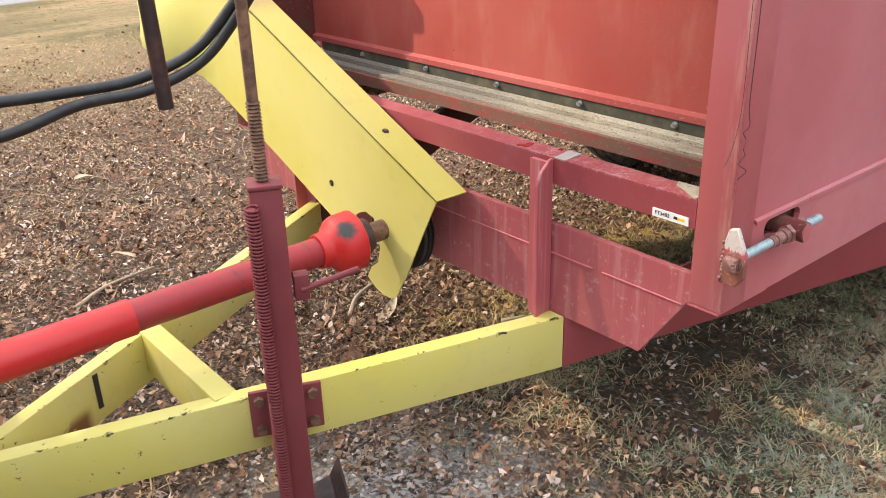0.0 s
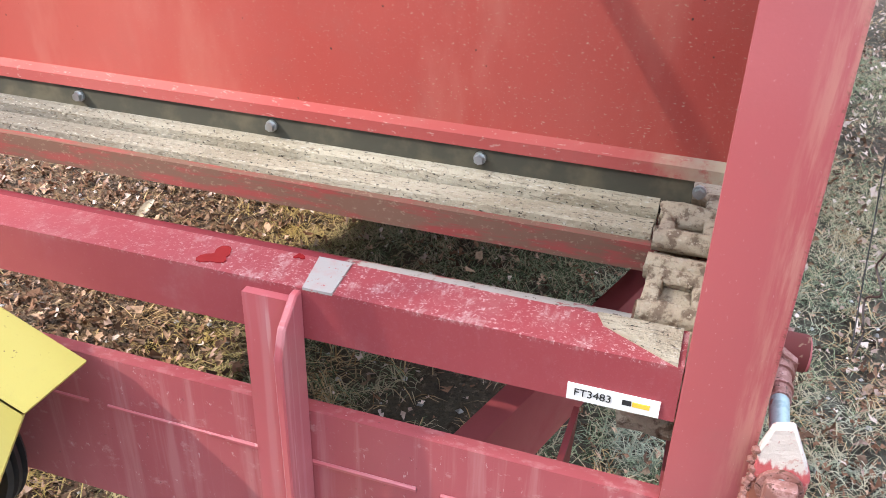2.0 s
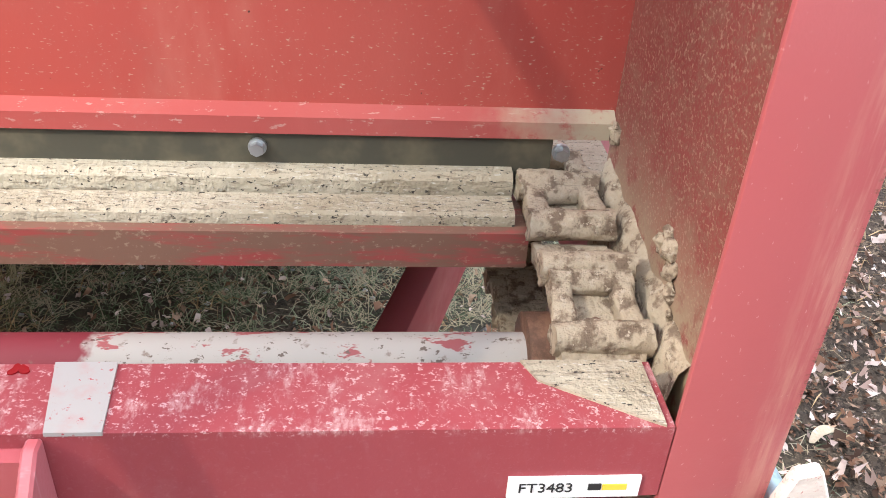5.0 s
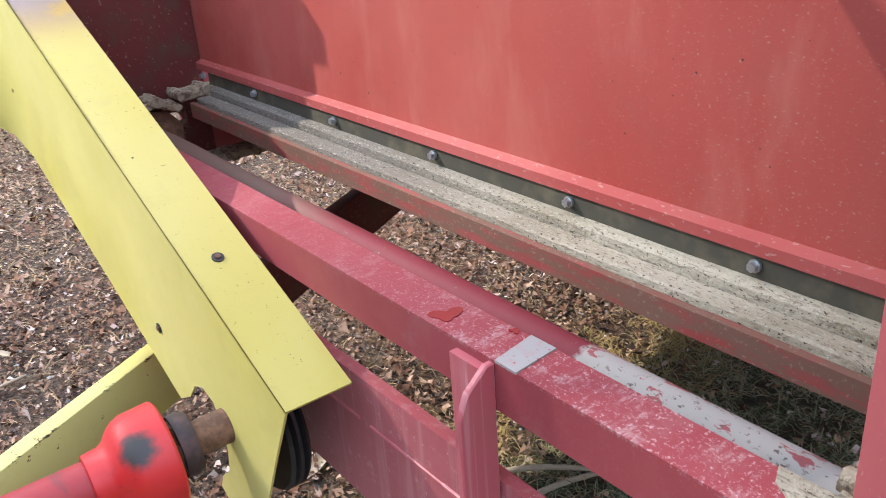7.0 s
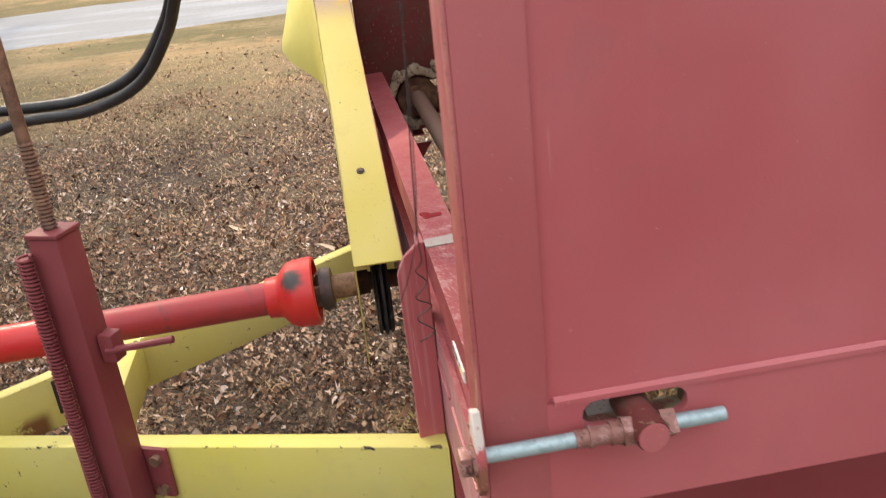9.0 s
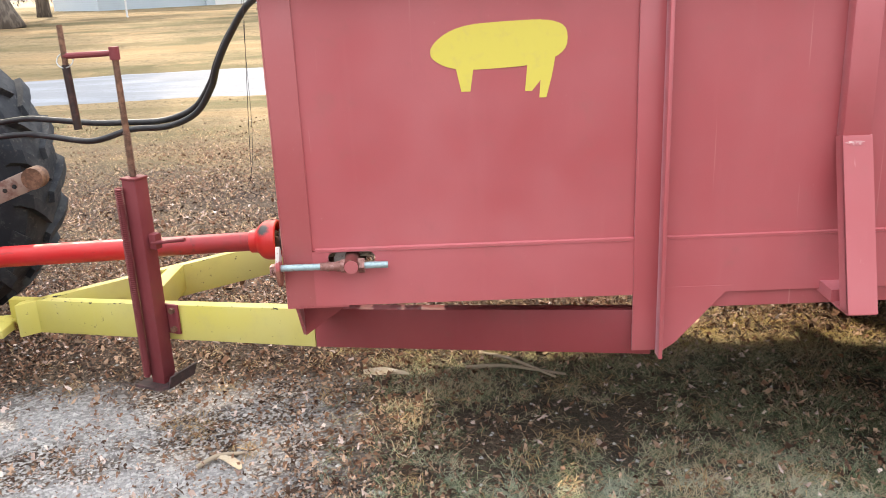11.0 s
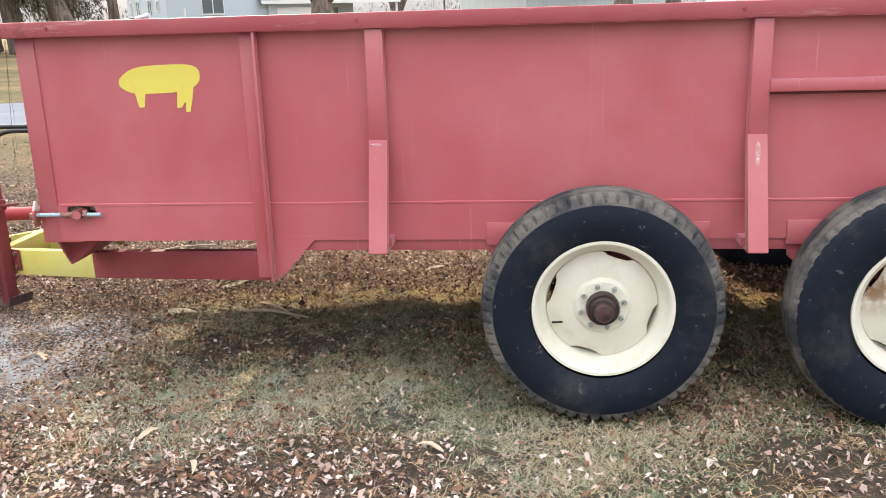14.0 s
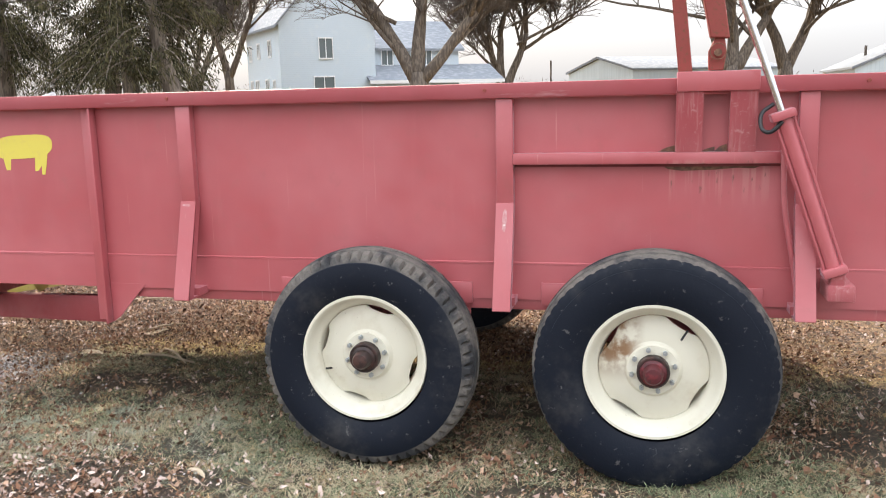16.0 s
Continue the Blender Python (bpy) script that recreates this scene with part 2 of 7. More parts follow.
PINK_RUST = k.m
k = Mat("dull_galvanising", (0.36, 0.47, 0.50), 0.45, 0.35)
k.over(k.ramp(k.noise(80, 4), 0.48, 0.64, 0, 0.7), (0.24, 0.33, 0.36)).over(k.ramp(k.noise(45, 4), 0.62, 0.70), (0.24, 0.14, 0.10))
GALV = k.m
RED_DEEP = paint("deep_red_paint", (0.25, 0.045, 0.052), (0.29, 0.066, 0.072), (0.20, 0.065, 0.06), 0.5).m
MAROON = paint("maroon_paint", (0.17, 0.030, 0.036), (0.24, 0.06, 0.065), (0.13, 0.06, 0.05), 0.6, 0.03).m
YELLOW = paint("yellow_paint", (0.60, 0.535, 0.12), (0.63, 0.57, 0.19), (0.53, 0.46, 0.14), 0.45, 0.035, (0.07, 0.055, 0.03), 0.25).m
k = paint("worn_yellow_paint", (0.60, 0.53, 0.11), (0.60, 0.55, 0.22), (0.50, 0.44, 0.17), 0.6, 0.08, (0.16, 0.11, 0.05), 0.25)
near_line = k.math("ADD", k.math("ABSOLUTE", k.math("SUBTRACT", k.math("ADD", k.axis(1), k.math("MULTIPLY", k.axis(0), 0.445)), 0.424), 0), k.math("ABSOLUTE", k.math("SUBTRACT", k.math("SUBTRACT", k.axis(2), k.math("MULTIPLY", k.axis(0), 0.105)), 0.612), 0))
far_line = k.math("ADD", k.math("ABSOLUTE", k.math("SUBTRACT", k.math("SUBTRACT", k.axis(1), k.math("MULTIPLY", k.axis(0), 0.42)), 1.565), 0), k.math("ABSOLUTE", k.math("SUBTRACT", k.math("SUBTRACT", k.axis(2), k.math("MULTIPLY", k.axis(0), 0.105)), 0.612), 0))
wear = k.math("ADD", k.math("MINIMUM", near_line, far_line), k.math("MULTIPLY", k.noise((26, 26, 60), 5, 0.7), 0.085))
k.over(k.ramp(wear, 0.041, 0.035), (0.045, 0.033, 0.022))
low = k.math("MULTIPLY", k.math("MULTIPLY", k.ramp(k.axis(0), -0.97, -1.0), k.ramp(k.axis(1), 1.02, 1.05)), k.ramp(k.noise(9, 5, 0.7), 0.44, 0.52))
k.over(k.math("MULTIPLY", low, k.ramp(k.math("SUBTRACT", k.axis(2), k.math("MULTIPLY", k.axis(0), 0.105)), 0.54, 0.50)), (0.20, 0.09, 0.03))
YELLOW_WORN = k.m
k = paint("weathered_guard_yellow", (0.47, 0.40, 0.085), (0.50, 0.435, 0.13), (0.40, 0.33, 0.10), 0.5, 0.05, (0.10, 0.06, 0.03))
k.over(k.math("MULTIPLY", k.ramp(k.axis(1), 1.60, 1.78), k.ramp(k.noise(8, 5), 0.34, 0.44)), (0.42, 0.28, 0.08))
k.over(k.math("MULTIPLY", k.ramp(k.axis(1), 1.66, 1.86), k.ramp(k.noise(7, 5), 0.36, 0.46)), (0.27, 0.22, 0.22))
k.over(k.ramp(k.noise(170, 3), 0.68, 0.71, 0, 0.8), (0.16, 0.11, 0.05))
YELLOW_TOP = k.m
k = Mat("red_plastic", (0.55, 0.022, 0.022), 0.38)
k.over(k.ramp(k.noise(6, 5), 0.5, 0.75, 0, 0.35), (0.36, 0.03, 0.03)).over(k.ramp(k.noise((12, 50, 50), 5, 0.7), 0.60, 0.7, 0, 0.35), (0.16, 0.03, 0.03))
k.rough(k.ramp(k.noise(12, 3), 0.3, 0.7, 0.3, 0.6)).bump(k.noise(60, 3), 0.15, 0.003)
spot = k.n.new("ShaderNodeVectorMath")
spot.operation = "DISTANCE"
k.l.new(k.co, spot.inputs[0])
spot.inputs[1].default_value = (-0.288, 0.962, 0.775)
worn = k.math("ADD", spot.outputs["Value"], k.math("MULTIPLY", k.noise(40, 3), 0.03))
k.over(k.ramp(worn, 0.055, 0.035), (0.035, 0.03, 0.028))
PLASTIC = k.m
k = Mat("dull_red_plastic", (0.36, 0.028, 0.034), 0.5)
k.over(k.ramp(k.noise(7, 5), 0.45, 0.7, 0, 0.8), (0.24, 0.035, 0.04)).over(k.ramp(k.noise((14, 5, 14), 5), 0.58, 0.68, 0, 0.6), (0.09, 0.035, 0.035)).bump(k.noise(60, 3), 0.15, 0.003)
PLASTIC_DULL = k.m
k = Mat("cream_rim_paint", (0.70, 0.67, 0.55), 0.45)
k.over(k.ramp(k.noise(7, 5), 0.5, 0.8, 0, 0.55), (0.52, 0.46, 0.33)).over(k.ramp(k.noise(110, 4, 0.7), 0.68, 0.72), (0.16, 0.09, 0.05))
k.bump(k.noise(80, 3), 0.12, 0.002)
CREAM = k.m
k = Mat("rust_stain_cream", (0.70, 0.67, 0.55), 0.5)
k.over(k.ramp(k.noise(7, 5), 0.5, 0.8, 0, 0.55), (0.52, 0.46, 0.33))
rust = k.math("MULTIPLY", k.ramp(k.axis(0), 4.02, 3.92), k.ramp(k.axis(2), 0.44, 0.60))
k.over(k.math("MULTIPLY", rust, k.ramp(k.noise(9, 4), 0.36, 0.56)), (0.25, 0.14, 0.07))
CREAM_RUST = k.m
k = Mat("tyre_rubber", (0.006, 0.009, 0.017), 0.62, 0, 0.22)
k.over(k.ramp(k.noise(2.6, 5, 0.65), 0.50, 0.72, 0, 0.7), (0.050, 0.049, 0.050))
k.over(k.ramp(k.noise(5, 6, 0.7), 0.55, 0.85, 0, 0.6), (0.030, 0.032, 0.036)).over(k.ramp(k.noise((9, 14, 30), 5, 0.7), 0.68, 0.74, 0, 0.30), (0.11, 0.105, 0.10))
k.over(k.ramp(k.noise((26, 10, 26), 6, 0.75), 0.625, 0.66, 0, 0.5), (0.16, 0.155, 0.15))
k.bump(k.noise(70, 4), 0.25, 0.004)
RUBBER = k.m
k = Mat("tyre_tread", (0.030, 0.031, 0.034), 0.85)
k.over(k.ramp(k.noise(5, 5), 0.40, 0.60, 0, 0.9), (0.155, 0.138, 0.120)).over(k.ramp(k.noise(120, 2), 0.5, 0.7, 0, 0.4), (0.03, 0.03, 0.03))
k.bump(k.noise(90, 4), 0.5, 0.006)
TREAD = k.m
k = Mat("black_rubber", (0.016, 0.016, 0.018), 0.5)
k.over(k.ramp(k.noise(20, 4), 0.45, 0.7, 0, 0.5), (0.05, 0.048, 0.045))
BLACK = k.m
k = Mat("weathered_tractor_rubber", (0.020, 0.023, 0.030), 0.7, 0, 0.3)
k.over(k.ramp(k.noise(5, 5, 0.65), 0.42, 0.66, 0, 0.8), (0.060, 0.063, 0.068)).over(k.ramp(k.noise(28, 5, 0.7), 0.56, 0.66, 0, 0.5), (0.11, 0.105, 0.10)).bump(k.noise(90, 4), 0.4, 0.004)
OLD_RUBBER = k.m
k = Mat("zinc_steel", (0.45, 0.48, 0.49), 0.38, 0.75)
k.over(k.ramp(k.noise(30, 5), 0.5, 0.7, 0, 0.6), (0.28, 0.27, 0.24))
ZINC = k.m
k = Mat("bright_rod", (0.75, 0.76, 0.77), 0.15, 1.0)
k.over(k.ramp(k.noise(12, 4), 0.5, 0.8, 0, 0.4), (0.5, 0.5, 0.5))
CHROME = k.m
k = Mat("rusty_steel", (0.13, 0.070, 0.045), 0.75, 0.2)
k.over(k.ramp(k.noise(30, 6, 0.7), 0.42, 0.62), (0.24, 0.13, 0.08)).over(k.ramp(k.noise(9, 3), 0.5, 0.7, 0, 0.7), (0.07, 0.05, 0.045))
k.bump(k.noise(160, 4), 0.4, 0.003)
RUST = k.m
k = Mat("dried_manure_crust", (0.43, 0.385, 0.29), 0.95)
k.over(k.ramp(k.noise((9, 3, 9), 5), 0.42, 0.62), (0.33, 0.285, 0.20))
# darker and greyer towards the far side
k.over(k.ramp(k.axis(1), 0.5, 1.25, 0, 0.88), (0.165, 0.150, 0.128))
k.over(k.ramp(k.noise((300, 45, 300), 4, 0.7), 0.55, 0.63, 0, 0.7), (0.18, 0.145, 0.10))
k.over(k.ramp(k.noise((240, 130, 240), 3, 0.7), 0.61, 0.645), (0.045, 0.038, 0.03))
k.over(k.ramp(k.noise((400, 110, 400), 2), 0.60, 0.68, 0, 0.6), (0.52, 0.49, 0.42))
k.bump(k.noise(120, 5), 0.8, 0.006).bump(k.noise(28, 4), 0.6, 0.01)
CRUST = k.m
k = Mat("crusted_chain", (0.40, 0.335, 0.24), 0.95)
k.over(k.ramp(k.noise(60, 5), 0.48, 0.62), (0.17, 0.125, 0.085)).over(k.ramp(k.noise(150, 3), 0.58, 0.66), (0.42, 0.36, 0.27))
k.bump(k.noise(90, 5), 0.9, 0.008)
CHAIN = k.m
k = Mat("belting", (0.055, 0.052, 0.036), 0.85)
k.over(k.ramp(k.noise(14, 4), 0.45, 0.7, 0, 0.8), (0.12, 0.105, 0.065))
BELT = k.m
k = Mat("grey_paint_patch", (0.34, 0.32, 0.30), 0.85)
k.over(k.ramp(k.noise(40, 4), 0.5, 0.75, 0, 0.6), (0.38, 0.22, 0.2)).over(k.ramp(k.noise(130, 5, 0.75), 0.60, 0.64), (0.34, 0.07, 0.075))
PATCH = k.m
k = Mat("scraped_paint", (0.50, 0.27, 0.27), 0.7)
k.over(k.ramp(k.noise(70, 5, 0.7), 0.48, 0.58, 0, 0.9), (0.42, 0.11, 0.12)).over(k.ramp(k.noise(120, 4), 0.58, 0.64), (0.66, 0.55, 0.52))
SCRAPE = k.m
k = Mat("mixed_pipe_paint", (0.36, 0.335, 0.30), 0.7)
k.over(k.ramp(k.noise((34, 14, 34), 5, 0.7), 0.57, 0.60, 0, 0.9), (0.27, 0.045, 0.05)).over(k.ramp(k.noise((150, 90, 150), 4, 0.7), 0.60, 0.65), (0.12, 0.09, 0.07))
k.over(k.ramp(k.math("ADD", k.axis(1), k.math("MULTIPLY", k.noise(30, 4), 0.05)), 0.525, 0.535), (0.17, 0.016, 0.026))
k.over(k.ramp(k.axis(1), 1.05, 1.4), (0.19, 0.12, 0.09)).over(k.ramp(k.noise(60, 4), 0.62, 0.72, 0, 0.8), (0.17, 0.12, 0.09))
PIPE = k.m
k = Mat("greasy_hub", (0.028, 0.016, 0.014), 0.5)
k.over(k.ramp(k.noise(20, 4), 0.45, 0.65), (0.07, 0.032, 0.026))
DARK_HUB = k.m
k = Mat("dark_red_hub", (0.085, 0.014, 0.018), 0.5)
k.over(k.ramp(k.noise(18, 4), 0.48, 0.62), (0.16, 0.022, 0.028)).over(k.ramp(k.noise(40, 4), 0.56, 0.66, 0, 0.7), (0.04, 0.018, 0.016))
HUB_RED = k.m
k = Mat("dark_foot_steel", (0.045, 0.028, 0.030), 0.6)
k.over(k.ramp(k.noise(25, 5), 0.45, 0.65), (0.085, 0.045, 0.045)).bump(k.noise(120, 3), 0.3, 0.003)
DARK_STEEL = k.m
LABEL_WHITE = Mat("label_white", (0.75, 0.75, 0.73), 0.5).m
LABEL_INK = Mat("label_ink", (0.02, 0.02, 0.02), 0.6).m
LABEL_GOLD = Mat("label_gold", (0.75, 0.52, 0.05), 0.6).m
k = Mat("emblem_yellow", (0.70, 0.60, 0.10), 0.5)
k.over(k.ramp(k.noise(30, 4), 0.5, 0.8, 0, 0.5), (0.60, 0.48, 0.14))
EMBLEM = k.m
FLUID = Mat("dark_red_drip", (0.22, 0.008, 0.012), 0.25).m
k = Mat("tractor_red", (0.23, 0.020, 0.022), 0.45)
k.over(k.ramp(k.noise(6, 5), 0.45, 0.75, 0, 0.8), (0.14, 0.030, 0.028)).over(k.ramp(k.noise(25, 5), 0.56, 0.66, 0, 0.85), (0.07, 0.045, 0.038))
TRACTOR = k.m
k = Mat("worn_steel_arm", (0.30, 0.22, 0.18), 0.6, 0.2)
k.over(k.ramp(k.noise(18, 5), 0.45, 0.65), (0.17, 0.09, 0.07))
ARM = k.m
LENS_RED = Mat("tail_lens_red", (0.45, 0.02, 0.02), 0.2).m

# ground, from the leaf mulch at the hitch to the tan lawn
k = Mat("ground", (0.085, 0.058, 0.047), 0.95, 0, 0.2)
big = k.noise(0.55, 4)
k.over(k.ramp(k.noise(1.7, 5), 0.40, 0.62), (0.12, 0.088, 0.062))
k.over(k.ramp(k.noise(34, 6, 0.75), 0.52, 0.62, 0, 0.85), (0.34, 0.255, 0.175))
k.over(k.ramp(k.noise(70, 4, 0.7), 0.50, 0.60, 0, 0.9), (0.024, 0.017, 0.013))
band = k.noise((0.06, 0.42, 0.2), 4)
lawn = k.ramp(k.math("ADD", k.axis(1), k.math("MULTIPLY", k.noise(0.9, 5, 0.7), 4.0)), 6.5, 12.5)
k.over(k.math("MULTIPLY", lawn, 0.92), (0.30, 0.22, 0.12))
k.over(k.math("MULTIPLY", lawn, k.ramp(k.noise((0.25, 0.6, 0.4), 5), 0.45, 0.60)), (0.14, 0.120, 0.058))
k.over(k.math("MULTIPLY", lawn, k.ramp(k.noise((0.9, 0.9, 0.9), 6, 0.7), 0.54, 0.66, 0, 0.8)), (0.36, 0.24, 0.13))
k.over(k.math("MULTIPLY", lawn, k.ramp(k.noise(9, 6, 0.8), 0.48, 0.62, 0, 0.75)), (0.11, 0.085, 0.045))
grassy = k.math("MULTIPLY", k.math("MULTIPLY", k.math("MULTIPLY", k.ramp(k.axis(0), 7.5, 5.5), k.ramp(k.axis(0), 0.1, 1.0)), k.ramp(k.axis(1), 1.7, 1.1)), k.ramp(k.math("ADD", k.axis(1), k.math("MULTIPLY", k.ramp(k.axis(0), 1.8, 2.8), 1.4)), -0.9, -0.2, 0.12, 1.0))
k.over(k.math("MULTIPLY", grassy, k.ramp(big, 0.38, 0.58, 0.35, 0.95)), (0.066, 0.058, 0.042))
# soil painted lighter by the front to lift the shade there
k.over(k.math("MULTIPLY", grassy, k.math("MULTIPLY", k.ramp(k.axis(0), 2.6, 1.2, 0, 0.85), k.ramp(k.axis(1), 0.5, 0.0))), (0.125, 0.118, 0.095))
k.over(k.math("MULTIPLY", grassy, k.ramp(k.noise(6.5, 5, 0.65), 0.54, 0.60, 0, 0.6)), (0.050, 0.040, 0.032))
k.over(k.math("MULTIPLY", grassy, k.ramp(k.noise(22, 5, 0.7), 0.54, 0.64, 0, 0.6)), (0.11, 0.085, 0.058))
gravel = k.math("MULTIPLY", k.math("MULTIPLY", k.ramp(k.axis(0), -4.5, -2.6), k.ramp(k.axis(0), 0.3, -0.3)), k.math("MULTIPLY", k.ramp(k.axis(1), -0.5, 0.2), k.ramp(k.axis(1), 1.25, 0.8)))
k.over(k.math("MULTIPLY", gravel, k.ramp(k.noise(2.2, 5), 0.42, 0.56)), (0.36, 0.345, 0.34))
# tan of the sunlit strip past the machine's shadow, put into the soil colour
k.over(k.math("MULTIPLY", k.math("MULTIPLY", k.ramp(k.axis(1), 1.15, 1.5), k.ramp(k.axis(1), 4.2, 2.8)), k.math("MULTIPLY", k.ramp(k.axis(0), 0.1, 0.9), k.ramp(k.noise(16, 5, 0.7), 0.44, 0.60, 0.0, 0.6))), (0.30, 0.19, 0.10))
k.over(k.math("MULTIPLY", gravel, k.ramp(k.noise(55, 3), 0.48, 0.56, 0, 0.75)), (0.58, 0.56, 0.54))
k.over(k.math("MULTIPLY", lawn, k.ramp(band, 0.50, 0.60, 0, 0.55)), (0.16, 0.125, 0.06))
k.over(k.math("MULTIPLY", lawn, k.ramp(band, 0.46, 0.36, 0, 0.5)), (0.36, 0.235, 0.12))
far = k.ramp(k.axis(1), 90, 130)
k.over(far, (0.36, 0.29, 0.19))
k.bump(k.noise(30, 6, 0.7), 0.9, 0.03).bump(k.noise(4, 4), 0.5, 0.06)
GROUND = k.m
k = Mat("gravel_road", (0.235, 0.24, 0.255), 0.95, 0, 0.15)
k.over(k.ramp(k.noise((0.5, 2.2, 1), 5), 0.45, 0.65), (0.29, 0.30, 0.325)).over(k.ramp(k.noise(14, 4), 0.5, 0.7, 0, 0.5), (0.20, 0.20, 0.20))
k.bump(k.noise(30, 4), 0.4, 0.02)
ROAD = k.m


def litter(name, dark, light, rough=0.9, frost_and_sun=False, straw=None, grain=60):
    """Leaf and blade colours that differ from piece to piece."""
    k = Mat(name, dark, rough, 0, 0.2)
    g = k.n.new("ShaderNodeNewGeometry").outputs["Random Per Island"]
    k.over(k.ramp(g, 0.05, 1.0), light)
    k.over(k.ramp(k.noise(grain, 3), 0.45, 0.7, 0, 0.5), dark)
    if straw:
        other = k.math("FRACT", k.math("MULTIPLY", g, 13.7), 0)
        patch = k.ramp(k.noise(1.1, 4), 0.40, 0.62, -0.22, 0.26)
        k.over(k.ramp(k.math("ADD", other, patch), 0.52, 0.60), straw)
    if frost_and_sun:
        # paler frosted blades by the front of the machine
        k.over(k.math("MULTIPLY", k.math("MULTIPLY", k.ramp(k.axis(0), 2.8, 1.2, 0, 0.55), k.ramp(k.axis(1), 0.6, 0.1)), k.ramp(k.noise(5, 4), 0.44, 0.62)), (0.46, 0.49, 0.39))
        # sunlit strip painted in as yellower blades
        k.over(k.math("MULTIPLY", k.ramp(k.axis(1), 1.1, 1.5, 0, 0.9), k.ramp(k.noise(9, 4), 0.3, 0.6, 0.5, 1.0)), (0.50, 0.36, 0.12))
    return k.m


LEAF = litter("dead_leaf", (0.060, 0.033, 0.022), (0.57, 0.385, 0.265), straw=(0.225, 0.122, 0.075))
PALE_LEAF = litter("pale_leaf", (0.34, 0.235, 0.19), (0.74, 0.61, 0.54))
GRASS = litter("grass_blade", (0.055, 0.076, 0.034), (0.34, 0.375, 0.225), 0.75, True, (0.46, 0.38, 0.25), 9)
DRY = litter("dry_grass_blade", (0.25, 0.15, 0.07), (0.66, 0.48, 0.25), 0.8, straw=(0.36, 0.26, 0.15))
STONE = litter("gravel_stone", (0.22, 0.21, 0.20), (0.60, 0.58, 0.56), 0.85)
k = Mat("dry_husk", (0.52, 0.43, 0.31), 0.8, 0, 0.25)
k.over(k.ramp(k.noise((160, 160, 60), 4), 0.45, 0.65, 0, 0.7), (0.46, 0.36, 0.24)).over(k.ramp(k.noise(30, 4), 0.55, 0.7, 0, 0.6), (0.72, 0.66, 0.56)).bump(k.noise(220, 3), 0.3, 0.002)
HUSK = k.m
STICK = litter("bare_twig", (0.34, 0.27, 0.19), (0.56, 0.48, 0.38))
k = Mat("bark", (0.10, 0.080, 0.065), 0.95)
k.over(k.ramp(k.noise((9, 9, 1.6), 5), 0.42, 0.6), (0.19, 0.155, 0.125)).bump(k.noise((16, 16, 3), 5), 1.0, 0.05)
BARK = k.m
TWIG = Mat("twig_bark", (0.11, 0.088, 0.074), 0.95).m
NEEDLE = litter("spruce_needles", (0.022, 0.023, 0.012), (0.125, 0.110, 0.055))
k = Mat("white_siding", (0.53, 0.61, 0.68), 0.6)
wave = k.n.new("ShaderNodeTexWave")
wave.wave_type, wave.bands_direction, wave.wave_profile = "BANDS", "Z", "SAW"
wave.inputs["Scale"].default_value = 2.2
k.l.new(k.co, wave.inputs["Vector"])
k.over(k.ramp(wave.outputs["Fac"], 0.0, 0.16, 0.55, 0.0), (0.42, 0.47, 0.52)).over(k.ramp(k.noise(1.5, 4), 0.5, 0.8, 0, 0.4), (0.64, 0.68, 0.7))
SIDING = k.m
TRIM = Mat("white_trim", (0.78, 0.79, 0.80), 0.5).m
k = Mat("grey_shingles", (0.20, 0.22, 0.25), 0.9)
k.over(k.ramp(k.noise((2, 2, 9), 4), 0.45, 0.65), (0.28, 0.30, 0.33)).bump(k.noise(6, 3), 0.4, 0.03)
ROOF = k.m
k = Mat("pale_metal_siding", (0.55, 0.62, 0.66), 0.45, 0.1)
k.over(k.ramp(k.noise((6, 6, 0.2), 2), 0.45, 0.6, 0, 0.5), (0.46, 0.53, 0.57))
SHED = k.m
GLASS = Mat("window_glass", (0.11, 0.135, 0.14), 0.08, 0, 0.8).m

# ---- mesh helpers ----


def bm_new():
    return bmesh.new()


def box(bm, x0, x1, y0, y1, z0, z1, bev=0.0, m=None):
    r = bmesh.ops.create_cube(bm, size=1)
    vs = r["verts"]
    for v in vs:
        v.co = Vector(((x0 + x1) / 2 + v.co.x * (x1 - x0), (y0 + y1) / 2 + v.co.y * (y1 - y0), (z0 + z1) / 2 + v.co.z * (z1 - z0)))
    if m is not None:
        bmesh.ops.transform(bm, matrix=m, verts=vs)
    if bev:
        es = list({e for v in vs for e in v.link_edges})
        bmesh.ops.bevel(bm, geom=es, offset=bev, segments=2, profile=0.5, affect="EDGES")
    return bm


def rod(bm, p, q, r, r2=None, n=14, caps=True):
    p, q = Vector(p), Vector(q)
    d = q - p
    m = Matrix.Translation((p + q) / 2) @ d.to_track_quat("Z", "Y").to_matrix().to_4x4()
    bmesh.ops.create_cone(bm, cap_ends=caps, segments=n, radius1=r, radius2=r if r2 is None else r2, depth=d.length, matrix=m)
    return bm


